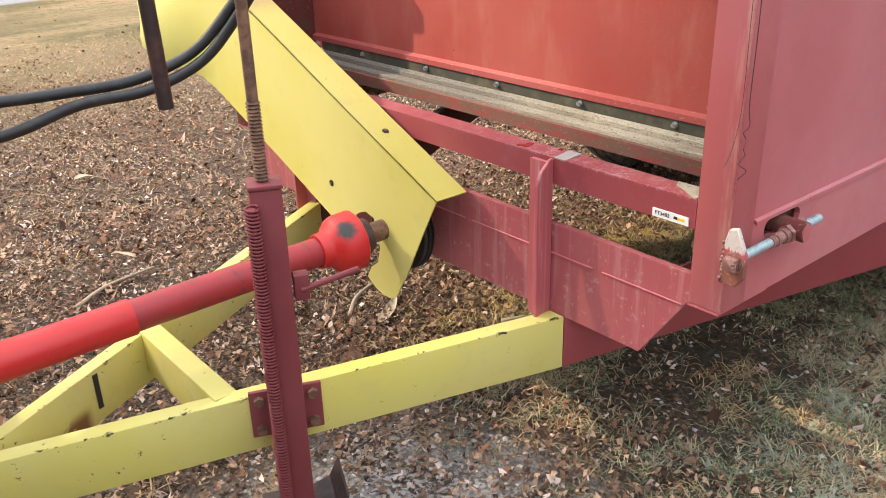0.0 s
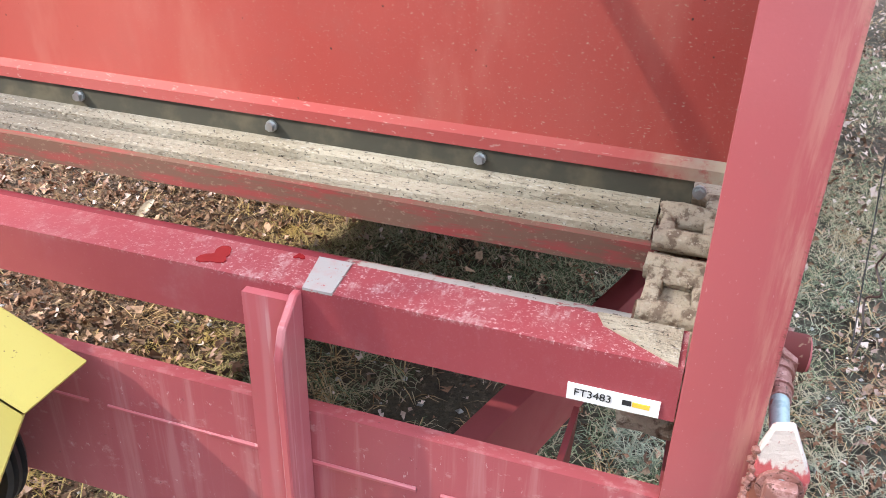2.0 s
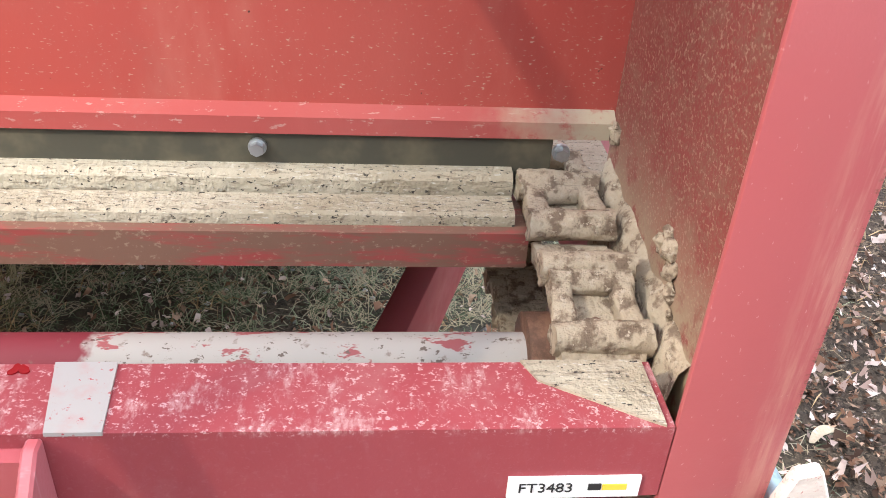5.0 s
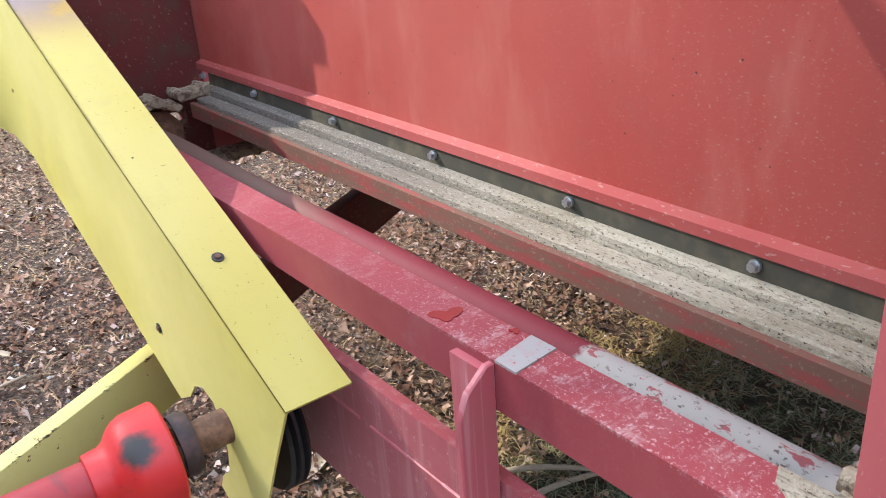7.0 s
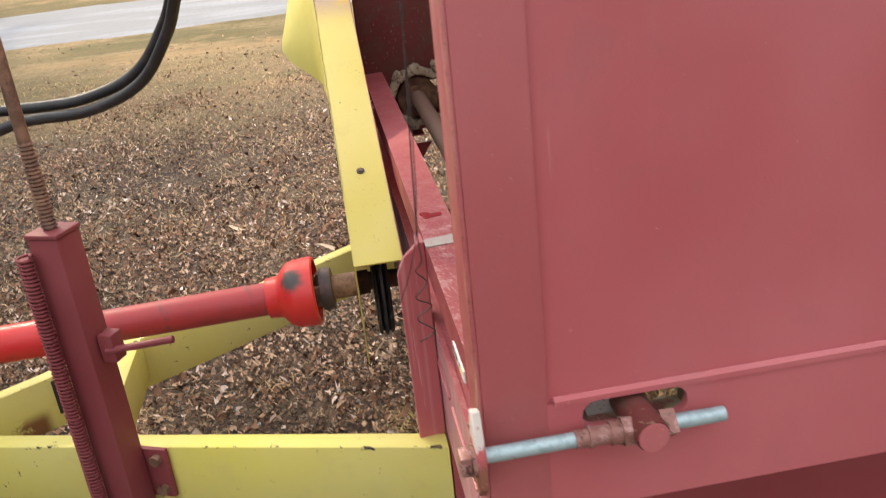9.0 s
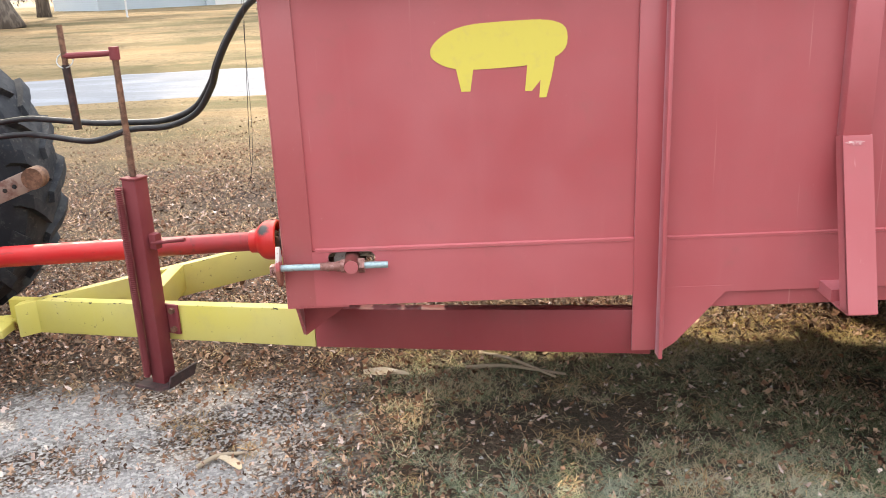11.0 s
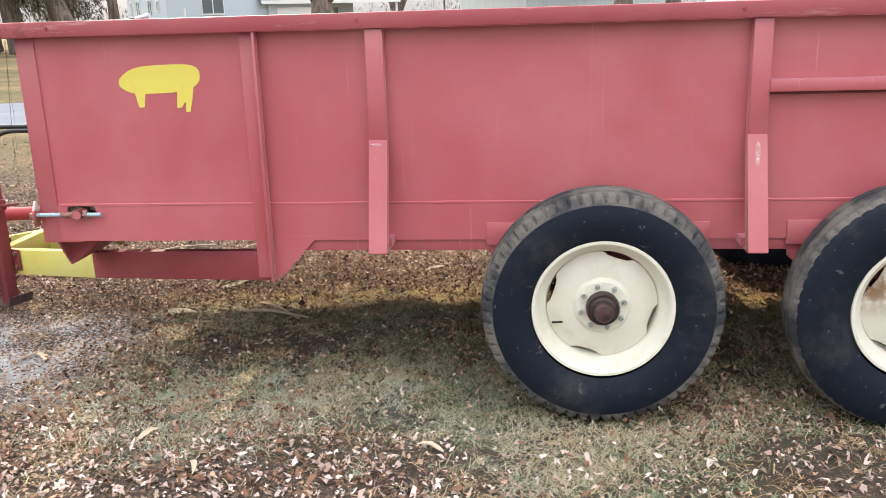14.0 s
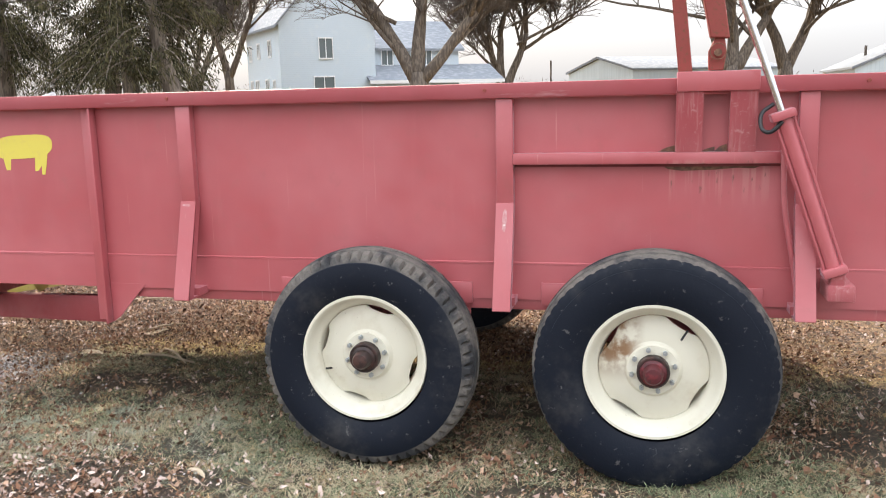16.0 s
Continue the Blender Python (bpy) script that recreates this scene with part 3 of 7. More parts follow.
def prism(bm, pts, axis, a, b, bev=0.0):
    """A polygon of (u, v) points, pushed along an axis from a to b. u, v are the other two axes in xyz order."""
    def at(u, v, w):
        return {0: (w, u, v), 1: (u, w, v), 2: (u, v, w)}[axis]
    lo = [bm.verts.new(at(u, v, a)) for u, v in pts]
    hi = [bm.verts.new(at(u, v, b)) for u, v in pts]
    fs = [bm.faces.new(lo), bm.faces.new(hi)]
    for i in range(len(pts)):
        j = (i + 1) % len(pts)
        fs.append(bm.faces.new((lo[i], lo[j], hi[j], hi[i])))
    bmesh.ops.recalc_face_normals(bm, faces=fs)
    if bev:
        es = list({e for v in lo + hi for e in v.link_edges})
        bmesh.ops.bevel(bm, geom=es, offset=bev, segments=1, profile=0.5, affect="EDGES")
    return bm


def sweep(bm, pts, r, n=8, r_end=None):
    """A round bar along a line of points."""
    pts = [Vector(p) for p in pts]
    rings = []
    side = None
    for i, p in enumerate(pts):
        d = (pts[min(i + 1, len(pts) - 1)] - pts[max(i - 1, 0)]).normalized()
        if side is None:
            side = d.orthogonal().normalized()
        side = (side - d * side.dot(d)).normalized()
        up = d.cross(side)
        rr = r if r_end is None else r + (r_end - r) * i / (len(pts) - 1)
        rings.append([bm.verts.new(p + rr * (math.cos(a) * side + math.sin(a) * up)) for a in [2 * math.pi * j / n for j in range(n)]])
    for a, b in zip(rings, rings[1:]):
        for j in range(n):
            bm.faces.new((a[j], a[(j + 1) % n], b[(j + 1) % n], b[j]))
    bm.faces.new(rings[0][::-1])
    bm.faces.new(rings[-1])
    return bm


def curve_pts(ctrl, n=8):
    """A smooth line through control points."""
    c = [Vector(p) for p in ctrl]
    c = [2 * c[0] - c[1]] + c + [2 * c[-1] - c[-2]]
    out = []
    for i in range(1, len(c) - 2):
        p0, p1, p2, p3 = c[i - 1:i + 3]
        for s in range(n):
            t = s / n
            out.append(0.5 * (2 * p1 + (p2 - p0) * t + (2 * p0 - 5 * p1 + 4 * p2 - p3) * t * t + (3 * p1 - p0 - 3 * p2 + p3) * t ** 3))
    out.append(c[-2])
    return out


def lathe(bm, profile, centre, n=48, wave=None):
    """Turns (y, r) points round a line along y through centre. wave(i, k): a factor on r for segment i and point k."""
    cx, cy, cz = centre
    rings = []
    for i in range(n):
        a = 2 * math.pi * i / n
        ring = []
        for kk, (y, r) in enumerate(profile):
            f = r * (wave(i, kk) if wave else 1)
            ring.append(bm.verts.new((cx + f * math.cos(a), cy + y, cz + f * math.sin(a))))
        rings.append(ring)
    fs = []
    for i in range(n):
        a, b = rings[i], rings[(i + 1) % n]
        for kk in range(len(profile) - 1):
            fs.append(bm.faces.new((a[kk], a[kk + 1], b[kk + 1], b[kk])))
    bmesh.ops.recalc_face_normals(bm, faces=fs)
    return bm


def smooth(bm, angle=40):
    for f in bm.faces:
        f.smooth = True
    lim = radians(angle)
    for e in bm.edges:
        if len(e.link_faces) != 2 or e.calc_face_angle(0) > lim:
            e.smooth = False
    return bm


def finish(name, bm, material, sharp=35):
    smooth(bm, sharp)
    me = bpy.data.meshes.new(name)
    bm.to_mesh(me)
    bm.free()
    for m in material if isinstance(material, (list, tuple)) else [material]:
        me.materials.append(m)
    return me


def centred(me):
    n = len(me.vertices)
    co = np.empty(n * 3)
    me.vertices.foreach_get("co", co)
    co = co.reshape(-1, 3)
    c = (co.min(0) + co.max(0)) / 2
    me.vertices.foreach_set("co", (co - c).ravel())
    me.update()
    return Vector(c)


def world_at(ob):
    p = Vector()
    while ob is not None:
        p += ob.location
        ob = ob.parent
    return p


def part(name, bm, material, parent, label="", sharp=35):
    """Links a bmesh, in world places, as one mesh under a thing or a part."""
    me = finish(name, bm, material, sharp)
    c = centred(me)
    ob = new(name, me)
    ob.parent = parent
    ob.location = c - world_at(parent)
    if label:
        ob["label"] = label
    return ob


def thing(name, at, label, category, group="", kind=""):
    ob = new(name)
    ob.location = at
    ob.empty_display_size = 0.1
    return tagged(ob, label, category, group, kind)


def solo(name, bm, material, label, category="", group="", kind="", sharp=35):
    me = finish(name, bm, material, sharp)
    c = centred(me)
    ob = new(name, me)
    ob.location = c
    return tagged(ob, label, category, group, kind)


# ---- ground ----


def ground_z(x, y):
    x, y = np.asarray(x, float), np.asarray(y, float)
    rise = 0.75 * np.clip((y - 12) / 18, 0, 1) + 0.12 * np.clip((y - 30) / 23, 0, 1)
    near = np.exp(-((x - 1) ** 2 + (y - 0.5) ** 2) / 60)
    bumps = 0.018 * np.sin(3.1 * x + 1.3 * y) * np.sin(2.3 * y - 0.8 * x) + 0.012 * np.sin(7.3 * x + 2) * np.sin(6.1 * y + x)
    dip = -0.05 * np.exp(-(((x - 1.75) / 0.22) ** 2 + ((y + 0.35) / 0.14) ** 2)) - 0.04 * np.exp(-(((x - 0.75) / 0.18) ** 2 + ((y - 0.25) / 0.12) ** 2))
    for xw in (2.69, 4.05):
        dip = dip - 0.032 * np.exp(-(((x - xw) / 0.33) ** 2 + ((y + 0.17) / 0.24) ** 2))
    return rise + near * bumps + dip


def steps(lo, hi, fine_lo, fine_hi, fine):
    a = list(np.arange(fine_lo, fine_hi + fine / 2, fine))
    s, v = fine, fine_hi
    while v < hi:
        s *= 1.25
        v += s
        a.append(min(v, hi))
    s, v = fine, fine_lo
    while v > lo:
        s *= 1.25
        v -= s
        a.insert(0, max(v, lo))
    return np.array(a)


def sheet(name, xs, ys, zf, material, slant=0.0):
    X, Y = np.meshgrid(xs, ys)
    Y = Y + slant * (X + 5)
    Z = zf(X, Y)
    co = np.stack([X, Y, Z], -1).reshape(-1, 3)
    nx, ny = len(xs), len(ys)
    i = (np.arange(ny - 1)[:, None] * nx + np.arange(nx - 1)).ravel()
    faces = np.stack([i, i + 1, i + nx + 1, i + nx], -1)
    me = bpy.data.meshes.new(name)
    me.from_pydata(co.tolist(), [], faces.tolist())
    me.materials.append(material)
    me.shade_smooth()
    return new(name, me)


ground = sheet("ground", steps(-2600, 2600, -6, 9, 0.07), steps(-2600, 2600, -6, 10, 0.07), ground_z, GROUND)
tagged(ground, "brown leaf-strewn yard ground with thin winter grass", "ground", kind="structure")


SLANT = 0.13


def road_z(x, y):
    return ground_z(x, y) + 0.03 - 0.07 * (np.abs(y - SLANT * (x + 5) - 13.95 - 0.12 * np.sin(0.9 * x) - 0.06 * np.sin(2.7 * x)) / 2.05) ** 8


road = sheet("road", np.arange(-80, 120.1, 0.8), np.linspace(11.8, 16.1, 23), road_z, ROAD, SLANT)
tagged(road, "pale grey gravel farm lane across the lawn", "road", kind="structure")

# ---- manure spreader ----
WID = 2.12
MID = WID / 2
REAR = 5.9
spreader = thing("manure_spreader", (2.7, MID, 0), "faded red tandem-axle manure spreader with cream wheels, hitched to a tractor", "manure spreader")


def mirror_y(bm):
    for v in bm.verts:
        v.co.y = WID - v.co.y
    bmesh.ops.reverse_faces(bm, faces=bm.faces)
    return bm


def both(make, name, material, label=""):
    """A part on the near side and its mirror on the far side."""
    part(name, make(), material, spreader, label)
    part(name, mirror_y(make()), material, spreader, label)


def side_panel():
    bm = bm_new()
    box(bm, 0.09, REAR, 0.003, 0.012, 0.962, 1.75)
    return bm


def lower_strip():
    bm = bm_new()
    # runs round the adjusting slot
    slot = [(0.158 - 0.021 * math.sin(a), 0.937 + 0.021 * math.cos(a)) for a in [math.pi * i / 8 for i in range(9)]]
    slot += [(0.262 + 0.021 * math.sin(a), 0.937 - 0.021 * math.cos(a)) for a in [math.pi * i / 8 for i in range(9)]]
    # two halves that meet at the slot's ends
    prism(bm, [(0.09, 0.937), (0.09, 0.785), (REAR, 0.785), (REAR, 0.937)] + [p for p in slot[::-1] if p[1] < 0.9371], 1, -0.004, 0.009)
    prism(bm, [(REAR, 0.937), (REAR, 0.962), (0.09, 0.962), (0.09, 0.937)] + [p for p in slot[:5]][::-1] + [p for p in slot[13:]][::-1], 1, -0.004, 0.009)
    return bm


def weld():
    bm = bm_new()
    x = 0.1
    rnd = random.Random(5)
    while x < REAR - 0.05:
        l = rnd.uniform(0.08, 0.3)
        rod(bm, (x, 0.0, 0.9635), (min(x + l, REAR), 0.0, 0.9635), rnd.uniform(0.0062, 0.0082), n=6)
        x += l
    return bm


both(side_panel, "side_panel", RED)
both(lower_strip, "lower_side_strip", RED)
both(weld, "weld_seam", RED)


def top_rail():
    return box(bm_new(), -0.066, REAR, -0.062, 0.03, 1.752, 1.822, 0.006)


both(top_rail, "top_rail", RED_RAIL)


def corner_post():
    """An angle iron: a front flange and a side flange."""
    bm = bm_new()
    box(bm, 0.0, 0.006, -0.004, 0.075, 0.785, 1.752, 0.0015)
    box(bm, 0.006, 0.092, -0.004, 0.0115, 0.785, 1.752, 0.0015)
    return bm


part("corner_post", corner_post(), RED_FRONT, spreader, "red corner post in a paler sunlit tint")
part("corner_post", mirror_y(corner_post()), RED_SHADED_GRIMY, spreader, "dark red corner post with shade put into its colour")


def rib(x):
    def make():
        bm = bm_new()
        box(bm, x - 0.04, x + 0.04, -0.045, 0.003, 1.256, 1.752, 0.004)
        # splayed lower leg, an open channel
        prism(bm, [(-0.048, 1.262), (-0.192, 0.77), (-0.180, 0.77), (-0.036, 1.262)], 0, x - 0.042, x + 0.042)
        for s in (-0.042, 0.036):
            prism(bm, [(-0.040, 1.262), (-0.186, 0.77), (-0.135, 0.77), (0.0, 1.255)], 0, x + s, x + s + 0.006)
        box(bm, x - 0.042, x + 0.042, -0.186, 0.02, 0.765, 0.773)
        box(bm, x - 0.05, x + 0.05, -0.09, 0.02, 0.773, 0.81)
        return bm
    return make


for x in (1.688, 3.353, 4.686):
    both(rib(x), "side_rib", RED)
for x, z0, z1, w in ((3.353, 1.12, 1.245, 0.014), (1.68, 1.235, 1.25, 0.034)):
    rnd = random.Random(int(x * 100 + z0 * 10))
    edge = [(x + w * math.cos(a) * rnd.uniform(0.6, 1.1), (z0 + z1) / 2 + (z1 - z0) / 2 * math.sin(a) * rnd.uniform(0.7, 1.1)) for a in [2 * math.pi * i / 14 for i in range(14)]]
    scrape = prism(bm_new(), edge, 1, -0.0014, 0.0)
    for v in scrape.verts:
        v.co.y += -0.048 - 0.144 * (1.262 - v.co.z) / 0.492
    part("paint_scrape", scrape, SCRAPE, spreader, "pale scraped paint")


def corner_flat():
    bm = bm_new()
    box(bm, 1.068, 1.150, -0.008, 0.0, 0.60, 1.752, 0.001)
    box(bm, 1.141, 1.153, -0.056, -0.008, 0.588, 1.752, 0.002)
    prism(bm, [(1.153, 0.588), (1.20, 0.62), (1.37, 0.806), (1.153, 0.806)], 1, -0.006, 0.004)
    return bm


both(corner_flat, "flanged_stiffener", RED)


def gate_rail():
    return box(bm_new(), 3.393, 4.60, -0.050, 0.003, 1.443, 1.495, 0.003)


both(gate_rail, "horizontal_stiffener", RED)


# thin dark strip that draws the stiffener's shadow on the wall
both(lambda: box(bm_new(), 3.395, 4.60, -0.010, 0.002, 1.428, 1.4425), "shade_strip", MAROON, "dark maroon strip standing for the shadow under the stiffener")
for x0, x1, z0, z1 in ((4.06, 4.13, 1.496, 1.524), (4.245, 4.30, 1.496, 1.516), (4.30, 4.352, 1.496, 1.528)):
    bm = bm_new()
    prism(bm, [(x0, z0), (x1, z0), (x1, z1), ((x0 + x1) / 2, z0 + 0.7 * (z1 - z0)), (x0 + 0.012, z0 + 0.35 * (z1 - z0))], 1, -0.012, 0.0025)
    part("rust_scale", bm, RUST, spreader, "flaking rust at the foot of the lug")
bm = bm_new()
prism(bm, [(4.08, 1.428), (4.50, 1.428), (4.47, 1.418), (4.40, 1.421), (4.30, 1.412), (4.16, 1.408), (4.10, 1.416)], 1, -0.0022, 0.0028)
part("rust_scale", bm, RUST, spreader, "flaking rust under the stiffener")
for x in (0.195, 1.618, 3.266, 4.91):
    part("rail_bolt", rod(bm_new(), (x, -0.061, 1.791), (x, -0.068, 1.791), 0.0095, 0.008, n=12), RED_RUSTY, spreader)


def axle_plates():
    bm = bm_new()
    box(bm, 2.17, 3.18, -0.012, 0.0, 0.76, 0.866, 0.002)
    box(bm, 3.52, 4.53, -0.012, 0.0, 0.76, 0.870, 0.002)
    return bm


both(axle_plates, "axle_mounting_plate", RED)
for xa in (2.675, 4.025):
    both(lambda: prism(bm_new(), [(xa - 0.49, 0.775), (xa - 0.49, 0.70), (xa - 0.36, 0.585), (xa + 0.36, 0.585), (xa + 0.49, 0.70), (xa + 0.49, 0.775)], 1, 0.014, 0.026, 0.002), "axle_hanger", RED, "red steel axle hanger plate")


def bottom_rail():
    bm = bm_new()
    box(bm, 1.3, REAR, 0.012, 0.07, 0.73, 0.80, 0.003)
    return bm


both(bottom_rail, "bottom_rail", RED)

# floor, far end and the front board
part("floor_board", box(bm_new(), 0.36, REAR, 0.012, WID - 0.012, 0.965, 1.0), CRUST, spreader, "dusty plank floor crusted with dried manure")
part("rear_board", box(bm_new(), REAR - 0.03, REAR, 0.012, WID - 0.012, 1.0, 1.75), RED_IN, spreader)
part("front_board", box(bm_new(), 0.354, 0.364, 0.012, WID - 0.012, 1.085, 1.752), RED_IN, spreader, "sun-dappled red steel front board")
part("front_board_rail", box(bm_new(), 0.30, 0.40, -0.0, WID, 1.755, 1.82, 0.005), RED, spreader)
bm = bm_new()
prism(bm, [(0.354, 1.091), (0.338, 1.083), (0.338, 1.066), (0.346, 1.066), (0.346, 1.080), (0.354, 1.085)], 1, 0.042, WID - 0.042)
part("front_board_lip", bm, RED_LIP, spreader, "dusty red lip with dried mud at its near end")
part("rubber_flap", box(bm_new(), 0.343, 0.351, 0.10, WID - 0.10, 1.012, 1.082), BELT, spreader, "dark worn rubber sealing flap")
for y in (0.092, 0.381, 0.697, 1.033, 1.377, 1.742, 2.045):
    bm = bm_new()
    rod(bm, (0.330, y, 1.052), (0.345, y, 1.052), 0.0068, n=6)
    rod(bm, (0.337, y, 1.052), (0.341, y, 1.052), 0.0088, n=14)
    part("hex_bolt", bm, ZINC, spreader)

# apron edge, slat, front shaft and chains
bm = bm_new()
prism(bm, [(0.270, 1.001), (0.270, 0.964), (0.278, 0.964), (0.278, 0.992), (0.36, 0.992), (0.36, 0.999), (0.284, 0.999), (0.280, 1.003)], 1, 0.128, WID - 0.128)
part("apron_edge_angle", bm, RED_ANGLE, spreader, "grimy red angle iron at the apron front")
bm = bm_new()
prism(bm, [(0.324, 1.0), (0.325, 1.026), (0.331, 1.033), (0.372, 1.035), (0.372, 1.0)], 1, 0.138, WID - 0.138)
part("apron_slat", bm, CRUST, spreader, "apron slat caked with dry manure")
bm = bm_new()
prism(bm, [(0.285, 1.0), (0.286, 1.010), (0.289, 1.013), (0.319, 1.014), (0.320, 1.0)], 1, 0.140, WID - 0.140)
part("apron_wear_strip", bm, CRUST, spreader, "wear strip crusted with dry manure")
SH = (0.178, 0.925)
part("front_shaft", rod(bm_new(), (SH[0], 0.03, SH[1]), (SH[0], WID - 0.03, SH[1]), 0.027, n=24), PIPE, spreader, "pipe shaft with grey and red paint")


rnd = random.Random(14)
for x, z, r in ((0.150, 1.062, 0.009), (0.160, 1.070, 0.007), (0.140, 1.050, 0.008), (0.132, 1.034, 0.006), (0.335, 1.075, 0.010), (0.170, 1.058, 0.007), (0.125, 1.018, 0.005)):
    bm = bm_new()
    bmesh.ops.create_icosphere(bm, subdivisions=3, radius=r, matrix=Matrix.Translation((x, 0.043, z)) @ Matrix.Diagonal((1.2, 0.6, 1.2, 1)))
    for v in bm.verts:
        v.co += 0.005 * noise.noise_vector(v.co * 140)
    part("mud_clump", bm, CHAIN, spreader, "clump of dried manure on the inner wall")


def chain_link(seed):
    """One wide cast chain link lying along x: a round barrel, two cheeks, a hook bar and an open window."""
    bm = bm_new()
    rod(bm, (-0.030, -0.039, 0.004), (-0.030, 0.039, 0.004), 0.0145, n=12)
    rod(bm, (0.026, -0.033, 0.002), (0.026, 0.033, 0.002), 0.0115, n=10)
    for s in (-1, 1):
        prism(bm, [(-0.030, s * 0.019), (-0.030, s * 0.037), (0.028, s * 0.033), (0.028, s * 0.016)], 2, -0.009, 0.011, 0.002)
    box(bm, -0.024, 0.022, -0.020, 0.020, -0.012, -0.006)
    bmesh.ops.subdivide_edges(bm, edges=bm.edges[:], cuts=2, use_grid_fill=True)
    off = Vector((seed * 3.7, seed * 1.9, seed * 5.3))
    for v in bm.verts:
        v.co += 0.0035 * noise.noise_vector(v.co * 75 + off) + 0.002 * noise.noise_vector(v.co * 210 + off)
    return bm


link_meshes = [finish("chain_link", chain_link(i), CHAIN, 50) for i in range(4)]
R_CH = 0.088
for yc in (0.096, WID - 0.096):
    sprocket = bm_new()
    rod(sprocket, (SH[0], yc - 0.012, SH[1]), (SH[0], yc + 0.012, SH[1]), R_CH - 0.018, n=18)
    rod(sprocket, (SH[0], yc - 0.03, SH[1]), (SH[0], yc + 0.045, SH[1]), 0.045, n=18)
    for i in range(7):
        a = 2 * math.pi * i / 7 + 0.3
        rod(sprocket, (SH[0] + math.cos(a) * 0.06, yc, SH[1] + math.sin(a) * 0.06), (SH[0] + math.cos(a) * 0.088, yc, SH[1] + math.sin(a) * 0.088), 0.012, 0.007, n=8)
    part("sprocket", sprocket, RUST, spreader)
    path = [((0.352, 1.022), 0.02), ((0.282, 1.020), 0.03)]
    for i in range(5):
        a = radians(68 + i * 43)
        path.append(((SH[0] + R_CH * math.cos(a), SH[1] + R_CH * math.sin(a)), a - math.pi / 2))
    path += [((0.20 + 0.068 * i, 0.838), math.pi) for i in range(6)]
    for i, ((x, z), a) in enumerate(path):
        ob = new("chain_link", link_meshes[(i * 3 + (yc > 1)) % 4])
        ob.parent = spreader
        ob.matrix_local = Matrix.Translation(Vector((x, yc, z)) - spreader.location) @ Matrix.Rotation(-a, 4, "Y")



def liner():
    """The inner wall of the front bay with a slot for the shaft."""
    bm = bm_new()
    for x0, x1, z0, z1 in ((0.0065, 0.352, 0.965, 1.752), (0.0065, 0.352, 0.80, 0.912), (0.0065, 0.133, 0.912, 0.965), (0.287, 0.352, 0.912, 0.965)):
        box(bm, x0, x1, 0.012, 0.041, z0, z1)
    return bm


part("wall_liner", liner(), RED_SPLASH, spreader, "red inner wall splashed with dried manure")
part("wall_liner", mirror_y(liner()), RED_SHADED_GRIMY, spreader, "grime-specked red inner wall with shade put into its colour")
# crust packed along the foot of the wall
bm = bm_new()
rows = []
for i in range(30):
    x = 0.345 - 0.275 * i / 29
    yw = 0.038
    zt = 1.048 - 0.03 * i / 29 + 0.014 * noise.noise(Vector((x * 30, 2.0, 0)))
    t = 0.012 + 0.006 * noise.noise(Vector((x * 45, 7.0, 0)))
    rows.append([bm.verts.new(p) for p in ((x, yw, zt), (x, yw + t * 0.9, zt - 0.012), (x, yw + t * 1.3, zt - 0.04), (x, yw + t * 1.2, 0.95), (x, yw, 0.93))])
for a, b in zip(rows, rows[1:]):
    for j in range(4):
        bm.faces.new((a[j], b[j], b[j + 1], a[j + 1]))
bmesh.ops.recalc_face_normals(bm, faces=bm.faces)
part("mud_crust", bm, CHAIN, spreader, "dried manure packed along the foot of the wall")

# front cross beams
bm = bm_new()
prism(bm, [(0.0, 0.955), (0.0, 1.020), (0.066, 1.020), (0.066, 1.012), (0.008, 1.012), (0.008, 0.955)], 1, 0.076, WID - 0.076)
part("upper_front_beam", bm, [RED_DUSTY], spreader, "dusty red channel beam with a pale paint patch")
bm = bm_new()
prism(bm, [(0.006, 0.785), (0.076, 0.785), (0.197, 0.608), (WID - 0.197, 0.608), (WID - 0.076, 0.785), (WID - 0.006, 0.785), (WID - 0.006, 0.79), (WID - 0.076, 0.79), (WID - 0.076, 0.85), (0.076, 0.85), (0.076, 0.79), (0.006, 0.79)], 0, 0.002, 0.012)
part("lower_front_plate", bm, RED_LOW, spreader)
bm = bm_new()
prism(bm, [(0.012, 0.77), (0.012, 0.848), (0.024, 0.848), (0.024, 0.77)], 1, 0.076, WID - 0.076)
part("lower_front_beam", bm, RED_LOW, spreader)
rnd = random.Random(9)
y = 0.09
while y < WID - 0.2:
    l = rnd.uniform(0.06, 0.22)
    part("weld_bead", rod(bm_new(), (0.001, y, 0.772), (0.001, y + l, 0.772), rnd.uniform(0.002, 0.0035), n=6), RED, spreader)
    y += l + rnd.choice((0.0, 0.03))


def corner_gusset():
    bm = bm_new()
    prism(bm, [(0.012, 0.785), (0.20, 0.785), (0.14, 0.70), (0.012, 0.608)], 1, 0.19, 0.198)
    return bm


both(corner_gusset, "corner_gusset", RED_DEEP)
both(lambda: box(bm_new(), 0.0, 0.19, 0.0, 0.076, 0.778, 0.784), "gusset_flange", RED)


def upright(y):
    bm = bm_new()
    box(bm, -0.012, 0.0, y - 0.03, y + 0.03, 0.585, 1.008)
    # bent edge with a rounded top
    prism(bm, [(-0.012, 0.575), (-0.052, 0.575), (-0.055, 0.96), (-0.042, 0.992), (-0.012, 1.018), (0.0, 1.018), (0.0, 0.575)], 1, y - 0.038, y - 0.028, 0.002)
    return bm


